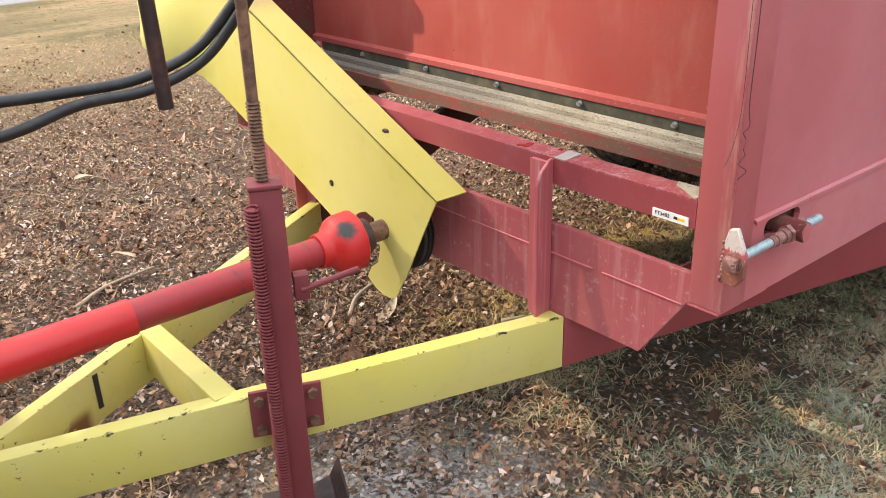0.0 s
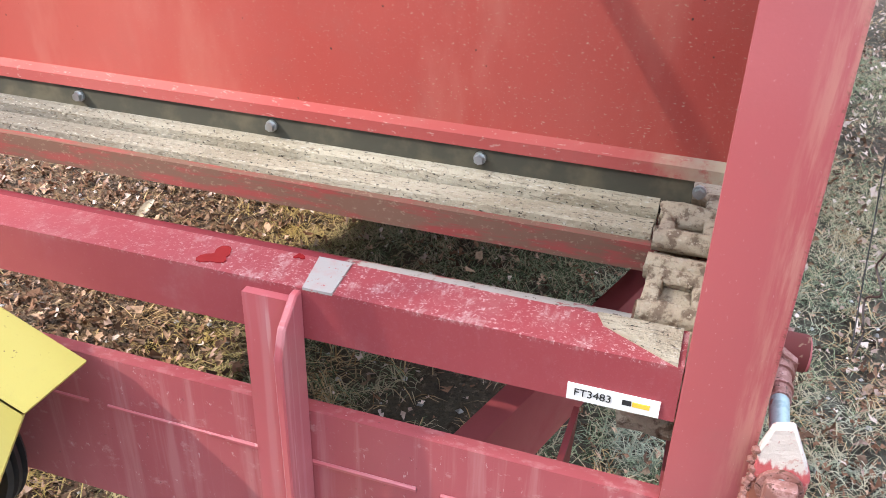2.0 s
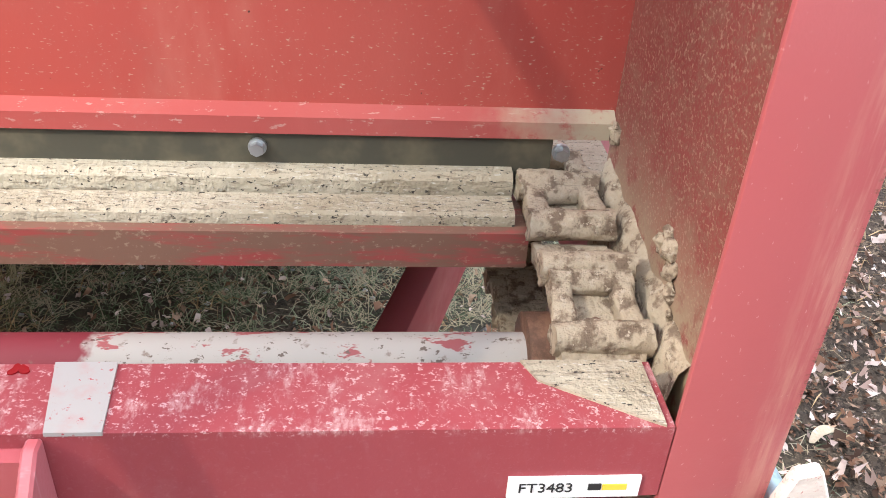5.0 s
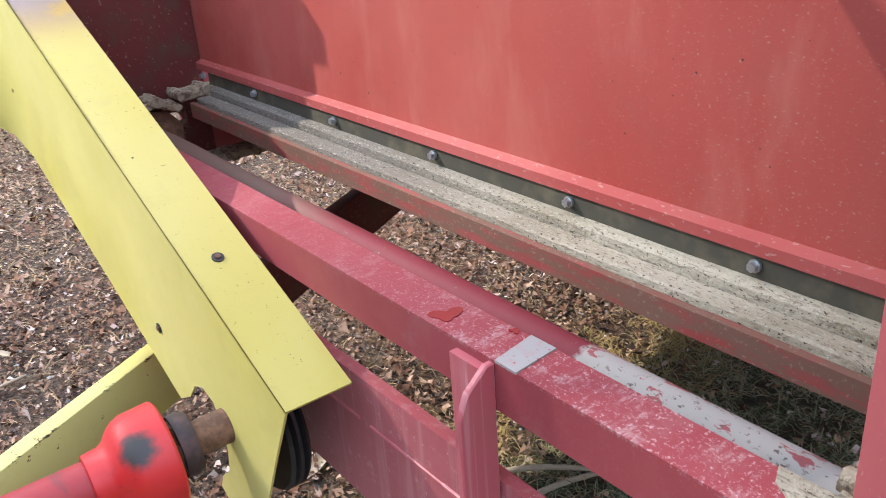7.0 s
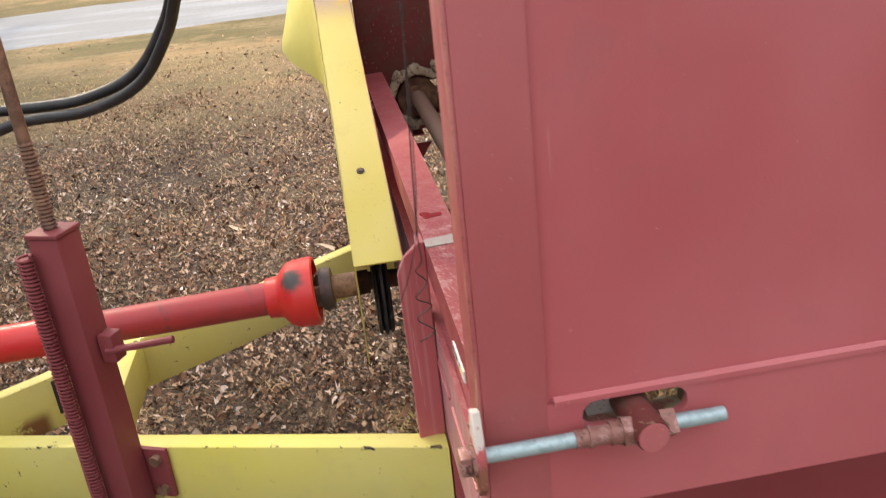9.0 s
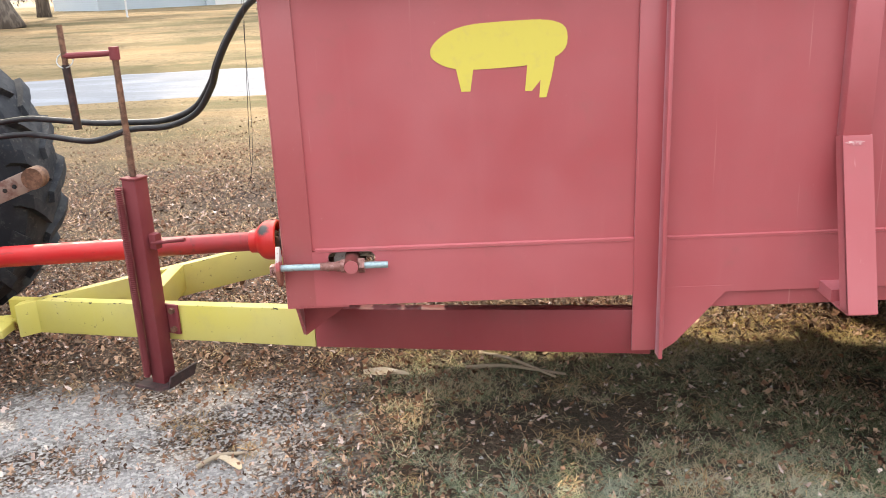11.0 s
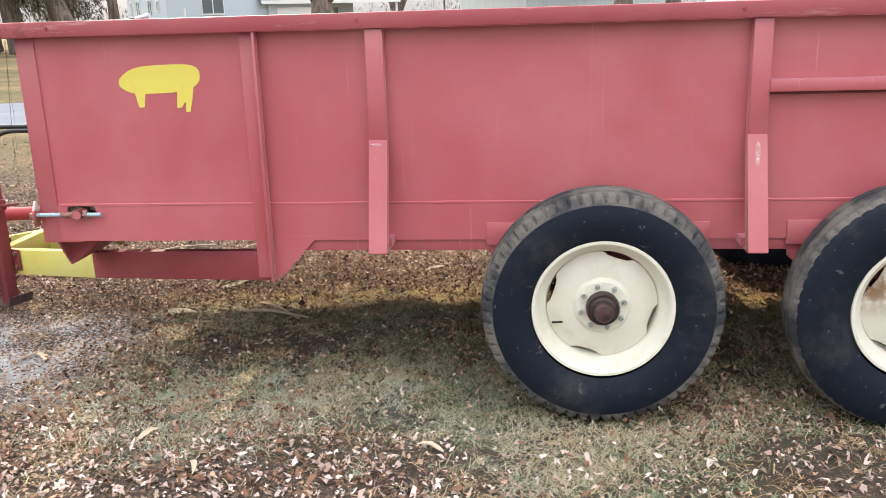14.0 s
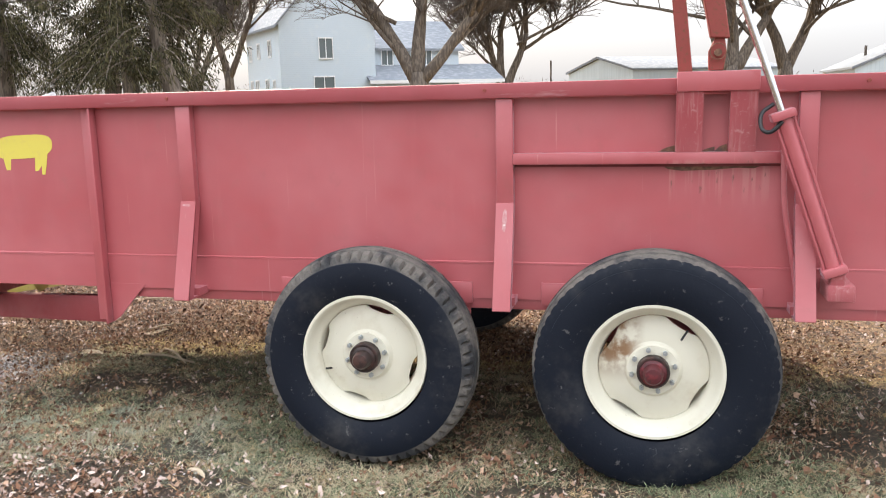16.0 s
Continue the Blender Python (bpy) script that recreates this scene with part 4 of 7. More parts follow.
part("upright_bracket", upright(0.515), RED, spreader)
part("upright_bracket", mirror_y(upright(0.515)), RED, spreader)
part("paint_patch", prism(bm_new(), [(-0.0012, 0.476), (0.0655, 0.488), (0.0655, 0.447), (-0.0012, 0.441)], 2, 1.019, 1.0222), PATCH, spreader, "bare grey patch in the paint")
part("paint_patch", prism(bm_new(), [(0.0, 0.082), (0.066, 0.082), (0.066, 0.17), (0.045, 0.16), (0.004, 0.09)], 2, 1.019, 1.0222), CRUST, spreader, "dried mud smear")
for blot in (((0.006, 0.600, 0.009, 0.012), (0.018, 0.606, 0.006, 0.006), (0.029, 0.603, 0.008, 0.006), (0.041, 0.595, 0.009, 0.006), (0.052, 0.588, 0.006, 0.006)), ((0.060, 0.510, 0.005, 0.009),)):
    outline = []
    for i in range(28):
        a = 2 * math.pi * i / 28
        d = Vector((math.cos(a), math.sin(a)))
        c = sum((Vector((b[0], b[1])) for b in blot), Vector((0, 0))) / len(blot)
        reach = max((Vector((b[0], b[1])) - c).dot(d) + abs(d.x) * b[2] + abs(d.y) * b[3] for b in blot)
        outline.append(tuple(c + d * reach * 0.62 * (1 + 0.25 * math.sin(3 * a + 1))))
    part("oil_drip", prism(bm_new(), outline, 2, 1.0195, 1.0212), FLUID, spreader, "dark red oil blot")

# tension rod
bm = bm_new()
prism(bm, [(-0.004, 0.868), (-0.036, 0.864), (-0.053, 0.885), (-0.055, 0.935), (-0.030, 0.99), (-0.012, 0.985), (-0.004, 0.955)], 0, -0.014, -0.002, 0.002)
tens = part("tensioner_bracket", bm, BRACKET, spreader, "red bracket worn to pale primer, rusty round its bolt")
bm = bm_new()
for i in range(12):
    z = 0.866 + 0.008 * i
    bmesh.ops.create_icosphere(bm, subdivisions=1, radius=0.0055, matrix=Matrix.Translation((-0.010 + 0.003 * math.sin(5.1 * i), -0.003 + 0.002 * math.sin(2.3 * i), z)) @ Matrix.Diagonal((1.0, 1.0, 0.8 + 0.4 * math.sin(1.7 * i) ** 2, 1.0)))
part("weld_bead", bm, PINK_RUST, tens, "lumpy rusty weld bead")
part("washer", rod(bm_new(), (-0.019, -0.03, 0.918), (-0.013, -0.03, 0.918), 0.022, n=18), PINK_RUST, tens)
part("rusty_nut", box(bm_new(), -0.035, -0.018, -0.045, -0.015, 0.903, 0.933, 0.004, None), PINK_RUST, tens)
bm = bm_new()
rod(bm, (-0.02, -0.030, 0.922), (0.322, -0.030, 0.922), 0.0105, n=12)
rb = part("tension_rod", bm, GALV, spreader, "dull galvanised tension rod")
bm = bm_new()
for x0, x1, r in ((0.118, 0.136, 0.0125), (0.136, 0.142, 0.0150), (0.142, 0.165, 0.0130), (0.165, 0.180, 0.0160)):
    rod(bm, (x0, -0.030, 0.922), (x1, -0.030, 0.922), r, n=14)
part("rod_collar", bm, PINK_RUST, rb, "stepped rusty collar")
part("adjusting_nut", rod(bm_new(), (0.180, -0.030, 0.922), (0.200, -0.030, 0.922), 0.021, n=6), PINK_RUST, rb)
part("adjusting_nut", rod(bm_new(), (0.232, -0.030, 0.922), (0.252, -0.030, 0.922), 0.023, n=4), PINK_RUST, rb)
bm = bm_new()
rod(bm, (0.214, -0.058, 0.926), (0.205, 0.08, 0.934), 0.023, n=16)
part("shaft_stub", bm, RED_SHADED_GRIMY, rb, "worn red shaft end in the slot")
part("stub_face", rod(bm_new(), (0.2141, -0.0582, 0.926), (0.2143, -0.0610, 0.926), 0.021, n=16), RED_FRONT, rb)

# gate lift: lugs, pivot plate, arms and cylinder


def lift():
    bm = bm_new()
    for x0 in (4.128, 4.355):
        prism(bm, [(-0.050, 1.495), (-0.082, 1.765), (-0.062, 1.765), (-0.006, 1.495)], 0, x0, x0 + 0.115)
    return bm


both(lift, "gate_lug", RED_LOW)
both(lambda: box(bm_new(), 4.13, 4.475, -0.092, 0.04, 1.762, 1.848, 0.004), "pivot_plate", RED)
bm = bm_new()
prism(bm, [(4.135, 1.848), (4.195, 1.848), (4.13, 2.45), (4.07, 2.45)], 1, -0.035, -0.005, 0.003)
part("gate_arm", bm, RED_RUSTY, spreader, "rust-flecked red steel arm")
bm = bm_new()
prism(bm, [(4.265, 1.99), (4.345, 1.985), (4.27, 2.45), (4.17, 2.45)], 1, -0.085, -0.005, 0.004)
prism(bm, [(4.262, 1.85), (4.322, 1.85), (4.335, 1.93), (4.325, 1.99), (4.285, 1.99), (4.258, 1.93)], 1, -0.068, -0.022, 0.004)
arm = part("gate_arm", bm, RED_RUSTY, spreader, "red box-section arm on a pivot pin")
bm = bm_new()
rod(bm, (4.297, -0.10, 1.925), (4.297, 0.01, 1.925), 0.016, n=14)
for i in range(16):
    a, b = 2 * math.pi * i / 16, 2 * math.pi * (i + 1) / 16
    rod(bm, (4.297 + 0.034 * math.cos(a), -0.095, 1.93 + 0.034 * math.sin(a)), (4.297 + 0.034 * math.cos(b), -0.095, 1.93 + 0.034 * math.sin(b)), 0.002, n=5)
part("pivot_pin", bm, RUST, arm)


def cylinder(y):
    a, b, c = Vector((4.795, y, 0.99)), Vector((4.562, y, 1.655)), Vector((4.262, y, 2.47))
    d = (b - a).normalized()
    bm = bm_new()
    rod(bm, a, b, 0.034, n=22)
    body = part("hydraulic_cylinder", bm, RED, spreader, "red tie-rod hydraulic cylinder")
    bm = bm_new()
    n = d.cross(Vector((0, 1, 0))).normalized()
    for s in (-1, 1):
        rod(bm, a + n * 0.038 * s + Vector((0, -0.02, 0)), b + n * 0.038 * s + Vector((0, -0.02, 0)), 0.006, n=6)
        rod(bm, a + n * 0.038 * s + Vector((0, 0.03, 0)), b + n * 0.038 * s + Vector((0, 0.03, 0)), 0.006, n=6)
    part("tie_rod", bm, RED, body)
    for name, at in (("end_cap", a), ("head_cap", b)):
        bm = bm_new()
        m = Matrix.Translation(at) @ d.to_track_quat("Z", "Y").to_matrix().to_4x4()
        box(bm, -0.05, 0.05, -0.05, 0.05, -0.018, 0.018, 0.005, m)
        part(name, bm, RED, body)
    part("piston_rod", rod(bm_new(), b, c, 0.0165, n=16), CHROME, body, "bright chrome piston rod")
    bm = bm_new()
    box(bm, 4.77, 4.88, y - 0.04, 0.0, 0.86, 0.93, 0.004)
    box(bm, 4.78, 4.84, y - 0.03, y + 0.03, 0.92, 1.0, 0.006)
    part("cylinder_mount", bm, RED_LOW, body)
    bm = bm_new()
    sweep(bm, curve_pts([(4.56, y - 0.03, 1.63), (4.515, y - 0.02, 1.585), (4.48, y, 1.60), (4.485, y + 0.06, 1.66), (4.535, y + 0.09, 1.70)], 6), 0.009, 8)
    part("hose_elbow", bm, BLACK, body, "short black hydraulic hose")


cylinder(-0.145)
bm = bm_new()
sweep(bm, curve_pts([(4.585, -0.055, 1.50), (4.60, -0.055, 1.25), (4.64, -0.055, 1.02), (4.67, -0.06, 0.84)], 6), 0.012, 8)
part("hydraulic_line", bm, RED, spreader, "red-painted hydraulic line")

# frame, axles and wheels

def arm_bar(x0, x1, inner=0.05, far=False):
    """A sloping frame arm from x0 to x1 along the drawbar's side."""
    bm = bm_new()
    v = []
    for x in (x0, x1):
        yo = (1.615 + 0.42 * x) if far else ((0.424 - 0.445 * x) if x < 0 else (0.424 - 0.375 * x))
        yi = yo - inner if far else yo + inner
        zt = 0.612 + 0.105 * x
        for yy in (yo, yi):
            for z in (zt - 0.15, zt):
                v.append(bm.verts.new((x, yy, z)))
    for f in ((0, 1, 3, 2), (4, 6, 7, 5), (0, 4, 5, 1), (2, 3, 7, 6), (1, 5, 7, 3), (0, 2, 6, 4)):
        bm.faces.new([v[i] for i in f])
    bmesh.ops.recalc_face_normals(bm, faces=bm.faces)
    bmesh.ops.bevel(bm, geom=list(bm.edges), offset=0.004, segments=2, affect="EDGES", profile=0.5)
    return bm


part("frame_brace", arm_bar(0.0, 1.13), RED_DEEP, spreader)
part("frame_brace", arm_bar(0.002, 1.25, far=True), RED_SHADED_GRIMY, spreader)
part("drawbar_arm", arm_bar(-1.48, -0.002), YELLOW_WORN, spreader, "chipped yellow drawbar arm")
part("drawbar_arm", arm_bar(-1.40, 0.0, far=True), YELLOW_WORN, spreader, "chipped yellow drawbar arm")
bm = bm_new()
box(bm, -0.795, -0.735, 0.795, 1.265, 0.41, 0.5335, 0.004)
part("gusset_gap", prism(bm_new(), [(-0.958, 1.158), (-0.944, 1.164), (-0.944, 1.170), (-0.958, 1.164)], 2, 0.40, 0.5), BLACK, spreader, "dark gap between overlapping drawbar plates")
part("drawbar_cross", bm, YELLOW_WORN, spreader, "worn yellow cross member")
bm = bm_new()
prism(bm, [(-1.45, 0.93), (-1.45, 1.13), (-1.72, 1.10), (-1.86, 1.075), (-1.86, 0.985), (-1.72, 0.96)], 2, 0.33, 0.37, 0.004)
part("hitch_tongue", bm, YELLOW_WORN, spreader)
for xa in (2.69, 4.05):
    bm = bm_new()
    box(bm, xa - 0.05, xa + 0.05, 0.0, WID, 0.475, 0.575, 0.006)
    box(bm, xa - 0.06, xa + 0.06, 0.03, 0.11, 0.57, 0.765)
    box(bm, xa - 0.06, xa + 0.06, WID - 0.11, WID - 0.03, 0.57, 0.765)
    part("axle", bm, RED_SHADED_GRIMY, spreader)
part("cross_member", box(bm_new(), 2.0, 2.1, 0.07, WID - 0.07, 0.73, 0.83, 0.004), RED_SHADED_GRIMY, spreader)
part("cross_member", box(bm_new(), 4.7, 4.8, 0.07, WID - 0.07, 0.73, 0.83, 0.004), RED_SHADED_GRIMY, spreader)


def wheel(cx, worn, phase, rusty, big, cz):
    """A wheel with its disc facing -y at y = -0.28 to -0.02."""
    cy = -0.15
    rim = bm_new()
    prof = [(-0.108, 0.290), (-0.116, 0.300), (-0.116, 0.312), (-0.106, 0.314), (-0.098, 0.296), (-0.075, 0.282), (-0.060, 0.262), (-0.048, 0.252), (-0.028, 0.248), (0.03, 0.236), (0.10, 0.290), (0.108, 0.312), (0.116, 0.312)]
    lathe(rim, prof, (cx, cy, cz), 64)
    w = part("wheel", rim, CREAM, spreader, "cream steel wheel rim with a black tyre")
    # disc with four hand holes
    disc = bm_new()
    n = 64

    def edge(i):
        a = 2 * math.pi * i / n + phase
        c = abs(math.cos(2 * a))
        return 0.246 - 0.024 * max(0.0, (c - 0.84) / 0.16) ** 0.5
    rings = []
    for kk, (y, r) in enumerate(((-0.062, 0.075), (-0.062, 0.115), (-0.050, 0.130), (-0.050, 0.180), (-0.036, 0.215), (-0.030, 1.0))):
        rings.append([disc.verts.new((cx + (edge(i) if r == 1.0 else min(r, edge(i) - 0.002)) * math.cos(2 * math.pi * i / n), cy + y, cz + (edge(i) if r == 1.0 else min(r, edge(i) - 0.002)) * math.sin(2 * math.pi * i / n))) for i in range(n)])
    for a, b in zip(rings, rings[1:]):
        for i in range(n):
            disc.faces.new((a[i], a[(i + 1) % n], b[(i + 1) % n], b[i]))
    bmesh.ops.recalc_face_normals(disc, faces=disc.faces)
    r = bmesh.ops.solidify(disc, geom=disc.faces[:], thickness=0.008)
    part("disc", disc, CREAM_RUST if rusty else CREAM, w, "rust-stained cream wheel disc" if rusty else "")
    hub = bm_new()
    lathe(hub, [(-0.085, 0.0005), (-0.085, 0.062), (-0.118, 0.060), (-0.124, 0.046), (-0.160, 0.042), (-0.172, 0.034), (-0.176, 0.0005)], (cx, cy, cz), 28)
    part("hub_cap", hub, HUB_RED if rusty else DARK_HUB, w, "dark red hub cap" if rusty else "greasy brown hub cap")
    bar = bm_new()
    lathe(bar, [(-0.03, 0.0005), (-0.03, 0.074), (-0.112, 0.073), (-0.116, 0.070), (-0.116, 0.062), (-0.095, 0.058), (-0.092, 0.0005)], (cx, cy, cz), 28)
    part("hub_barrel", bar, DARK_HUB, w, "greasy dark hub barrel")
    plate = bm_new()
    lathe(plate, [(-0.061, 0.06), (-0.070, 0.062), (-0.070, 0.114), (-0.061, 0.120)], (cx, cy, cz), 32)
    part("hub_flange", plate, CREAM, w)
    for i in range(8):
        a = 2 * math.pi * (i + 0.3) / 8
        b = bm_new()
        px, pz = cx + 0.097 * math.cos(a), cz + 0.097 * math.sin(a)
        rod(b, (px, cy - 0.068, pz), (px, cy - 0.086, pz), 0.0115, n=6)
        rod(b, (px, cy - 0.086, pz), (px, cy - 0.096, pz), 0.006, n=8)
        part("lug_nut", b, ZINC, w)
    b = bm_new()
    av = 0.9 if rusty else 3.5
    rod(b, (cx + 0.235 * math.cos(av), cy - 0.05, cz + 0.235 * math.sin(av)), (cx + 0.19 * math.cos(av), cy - 0.085, cz + 0.19 * math.sin(av)), 0.005, n=8)
    part("valve_stem", b, BLACK, w)
    tyre = bm_new()
    side = [(-0.106, 0.312), (-0.112, 0.322), (-0.122, 0.345), (-0.131, 0.38), (-0.134, 0.415), (-0.131, 0.450), (-0.124, 0.478), (-0.121, 0.481), (-0.116, 0.500), (-0.105, 0.517)]
    tread = [(-0.092, 0.522), (-0.070, 0.528), (-0.066, 0.521), (-0.058, 0.521), (-0.054, 0.532), (-0.014, 0.536), (-0.010, 0.523), (-0.002, 0.523)]
    prof = side + tread
    prof = prof + [(-y, rr) for y, rr in prof[::-1]][1:]
    prof = [(y, 0.312 + (rr - 0.312) * big) for y, rr in prof]
    m = 240
    depth = 0.012 if worn else 0.05
    last = len(prof) - 1

    def wave(i, kk):
        lower = kk <= last - kk
        kk = min(kk, last - kk)
        i = i + (0 if lower else 2)
        if kk in (8, 9, 10, 11) and i % 4 < 1:
            return 1 - depth * (0.55, 1.0, 0.9, 0.6)[kk - 8]
        if worn and 3 <= kk <= 7:
            return 1 - 0.006 * (kk % 2)
        return 1.0
    lathe(tyre, prof, (cx, cy, cz), m, wave)
    # flattened where it bears on the ground
    for v in tyre.verts:
        v.co.z -= 0.014
        low = -0.035
        if v.co.z < low:
            v.co.z = low + (v.co.z - low) * 0.3
    ob = part("tyre", tyre, [RUBBER, TREAD], w, "worn black tyre with dusty tread" if worn else "black tyre with notched dusty tread", 22)
    for p in ob.data.polygons:
        kk = p.index % last
        first = 9 if worn else 7
        if first <= kk < last - first:
            p.material_index = 1
    return w


w1 = wheel(2.69, False, 0.30, False, 1.03, 0.530)
w2 = wheel(4.05, True, 0.55, True, 1.09, 0.528)
for w in (w1, w2):
    copy_thing(w, Matrix.Translation((w.location.x, -w.location.y, w.location.z)) @ Matrix.Rotation(math.pi, 4, "Z"))

# emblem, label
bm = bm_new()
body = []
for i in range(40):
    a = 2 * math.pi * i / 40
    c, s = math.cos(a), math.sin(a)
    body.append((0.672 + 0.195 * math.copysign(abs(c) ** 0.62, c), 1.552 + 0.064 * math.copysign(abs(s) ** 0.72, s) * (1 - 0.42 * max(0.0, -c) ** 3) + 0.014 * c))
prism(bm, body, 1, 0.0010, 0.0045)
prism(bm, [(0.545, 1.51), (0.60, 1.50), (0.588, 1.425), (0.562, 1.425)], 1, 0.0013, 0.0045)
prism(bm, [(0.755, 1.52), (0.835, 1.53), (0.822, 1.46), (0.806, 1.40), (0.786, 1.40), (0.79, 1.45), (0.765, 1.42), (0.745, 1.42)], 1, 0.0013, 0.0045)
part("painted_emblem", bm, EMBLEM, spreader, "yellow painted emblem shape on the side")
bm = box(bm_new(), -0.0025, 0.001, 0.091, 0.183, 0.957, 0.976)
lab = part("paper_label", bm, LABEL_WHITE, spreader, "small white printed lot label")
fc = bpy.data.curves.new("lettering", "FONT")
fc.body, fc.size, fc.extrude, fc.align_x, fc.align_y = "FT3483", 0.0125, 0.0002, "CENTER", "CENTER"
fo = new("lettering", fc)
dg = bpy.context.evaluated_depsgraph_get()
tm = bpy.data.meshes.new_from_object(fo.evaluated_get(dg))
bpy.data.objects.remove(fo)
tm.materials.append(LABEL_INK)
lt = new("lettering", tm)
lt.parent = lab
lt.matrix_local = Matrix.Translation((-0.0024, 0.020, 0.0005)) @ Matrix.Rotation(radians(-90), 4, "Z") @ Matrix.Rotation(radians(90), 4, "X")
bm = bm_new()
box(bm, -0.0032, -0.002, 0.1185, 0.1275, 0.9645, 0.9705)
part("printed_mark", bm, LABEL_INK, lab)
bm = bm_new()
box(bm, -0.0032, -0.002, 0.1005, 0.1175, 0.9645, 0.9700)
part("printed_mark", bm, LABEL_GOLD, lab)

# wires hanging at the corner post
bm = bm_new()
ctrl = [(-0.030, -0.020, 1.752), (-0.037, -0.032, 1.60), (-0.045, -0.040, 1.45), (-0.050, -0.044, 1.36), (-0.055, -0.047, 1.25)]
ctrl += [(-0.057 + 0.009 * math.sin(1.5707963 * (2 * i + 1)) * min(1.0, 0.3 + 0.2 * i), -0.048 - 0.004 * math.cos(2.1 * i), 1.215 - 0.015 * i) for i in range(8)]
sweep(bm, curve_pts(ctrl, 6), 0.0009, 6)
part("loose_wire", bm, DARK_HUB, spreader, "thin rusty wire hanging on the post")
bm = bm_new()
ctrl = [(-0.036, -0.022, 1.752), (-0.042, -0.022, 1.55), (-0.044, -0.024, 1.40), (-0.050, -0.030, 1.28), (-0.060, -0.034, 1.22), (-0.078, -0.036, 1.17), (-0.098, -0.036, 1.14)]
sweep(bm, curve_pts(ctrl, 6), 0.0006, 5)
part("loose_wire", bm, BLACK, spreader, "thin black wire curling away from the post")

# yellow drive guard
GD, GN = Vector((0, 0.915, 0.403)), Vector((0, 0.403, -0.915))
G0 = Vector((-0.130, 0.768, 0.864))


def gp(d, n, x=0.0):
    return G0 + GD * d + GN * n + Vector((x, 0, 0))


def plate_from(outline, thick):
    bm = bm_new()
    lo = [bm.verts.new(gp(d, n, 0)) for d, n in outline]
    hi = [bm.verts.new(gp(d, n, thick)) for d, n in outline]
    bm.faces.new(lo)
    bm.faces.new(hi[::-1])
    for i in range(len(outline)):
        j = (i + 1) % len(outline)
        bm.faces.new((lo[i], hi[i], hi[j], lo[j]))
    bmesh.ops.recalc_face_normals(bm, faces=bm.faces)
    for d in (0.36, 0.7, 1.0, 1.15, 1.25, 1.31, 1.37, 1.44, 1.50, 1.58, 1.65, 1.72, 1.85):
        bmesh.ops.bisect_plane(bm, geom=bm.verts[:] + bm.edges[:] + bm.faces[:], plane_co=gp(d, 0), plane_no=GD)
    for n in (0.10, 0.18, 0.26, 0.33):
        bmesh.ops.bisect_plane(bm, geom=bm.verts[:] + bm.edges[:] + bm.faces[:], plane_co=gp(0, n), plane_no=GN)
    bmesh.ops.triangulate(bm, faces=[f for f in bm.faces if len(f.verts) > 4])
    # the upper end bows outwards at its lower edge
    for v in bm.verts:
        d, n = (v.co - G0).dot(GD), (v.co - G0).dot(GN)
        v.co.x -= 0.15 * max(0.0, min(1.0, (d - 1.22) / 0.26)) ** 1.2 * max(0.0, (n - 0.10) / 0.30)
    return bm


outline = [(0.0, 0.0), (0.012, 0.13), (0.025, 0.30), (0.040, 0.405), (0.062, 0.432), (0.095, 0.447), (0.135, 0.452), (0.178, 0.445), (0.172, 0.40), (0.150, 0.36), (0.158, 0.31), (0.185, 0.262), (0.215, 0.238), (0.255, 0.245), (0.285, 0.275), (0.305, 0.33), (0.345, 0.383), (0.70, 0.388), (1.28, 0.405), (1.42, 0.410), (1.47, 0.390), (1.54, 0.330), (1.66, 0.265), (1.82, 0.190), (1.95, 0.090), (2.0, 0.04), (2.0, 0.0)]
guard_face = part("guard_face", plate_from(outline, 0.004), YELLOW, spreader, "bright yellow sheet-steel drive guard")
bm = bm_new()
pts = [gp(0, 0, 0), gp(2.0, 0, 0), gp(2.0, 0, 0.106), gp(0, 0, 0.106)]
lo = [bm.verts.new(p) for p in pts]
hi = [bm.verts.new(p + GN * 0.004) for p in pts]
bm.faces.new(lo[::-1])
bm.faces.new(hi)
for i in range(4):
    j = (i + 1) % 4
    bm.faces.new((lo[i], lo[j], hi[j], hi[i]))
bmesh.ops.recalc_face_normals(bm, faces=bm.faces)
part("guard_top", bm, YELLOW_TOP, spreader, "weathered yellow guard top flange")
for d, n, x, up in ((0.305, 0.0, 0.05, True), (0.432, 0.273, 0.0, False), (1.55, 0.0, 0.05, True), (1.22, 0.26, 0.0, False)):
    bm = bm_new()
    p = gp(d, n, x)
    q = -GN if up else Vector((-1, 0, 0))
    rod(bm, p - q * 0.002, p + q * 0.0022, 0.010, n=12)
    part("bolt_hole", bm, BLACK, guard_face)
    bm = bm_new()
    rod(bm, p, p + q * 0.005, 0.005, n=6)
    part("bolt", bm, RUST, guard_face)
# backing plate behind the guard, belts and pulley
bm = bm_new()
v = [gp(0.25, 0.30, 0.104), gp(1.9, 0.47, 0.104), gp(1.9, 0.02, 0.104), gp(0.02, 0.02, 0.104)]
lo = [bm.verts.new(p) for p in v]
hi = [bm.verts.new(p + Vector((0.006, 0, 0))) for p in v]
bm.faces.new(lo)
bm.faces.new(hi[::-1])
for i in range(4):
    j = (i + 1) % 4
    bm.faces.new((lo[i], hi[i], hi[j], lo[j]))
bmesh.ops.recalc_face_normals(bm, faces=bm.faces)
part("guard_backing", bm, RED, spreader)
PC = Vector((-0.07, 1.0, 0.715))
bm = bm_new()
rings = []
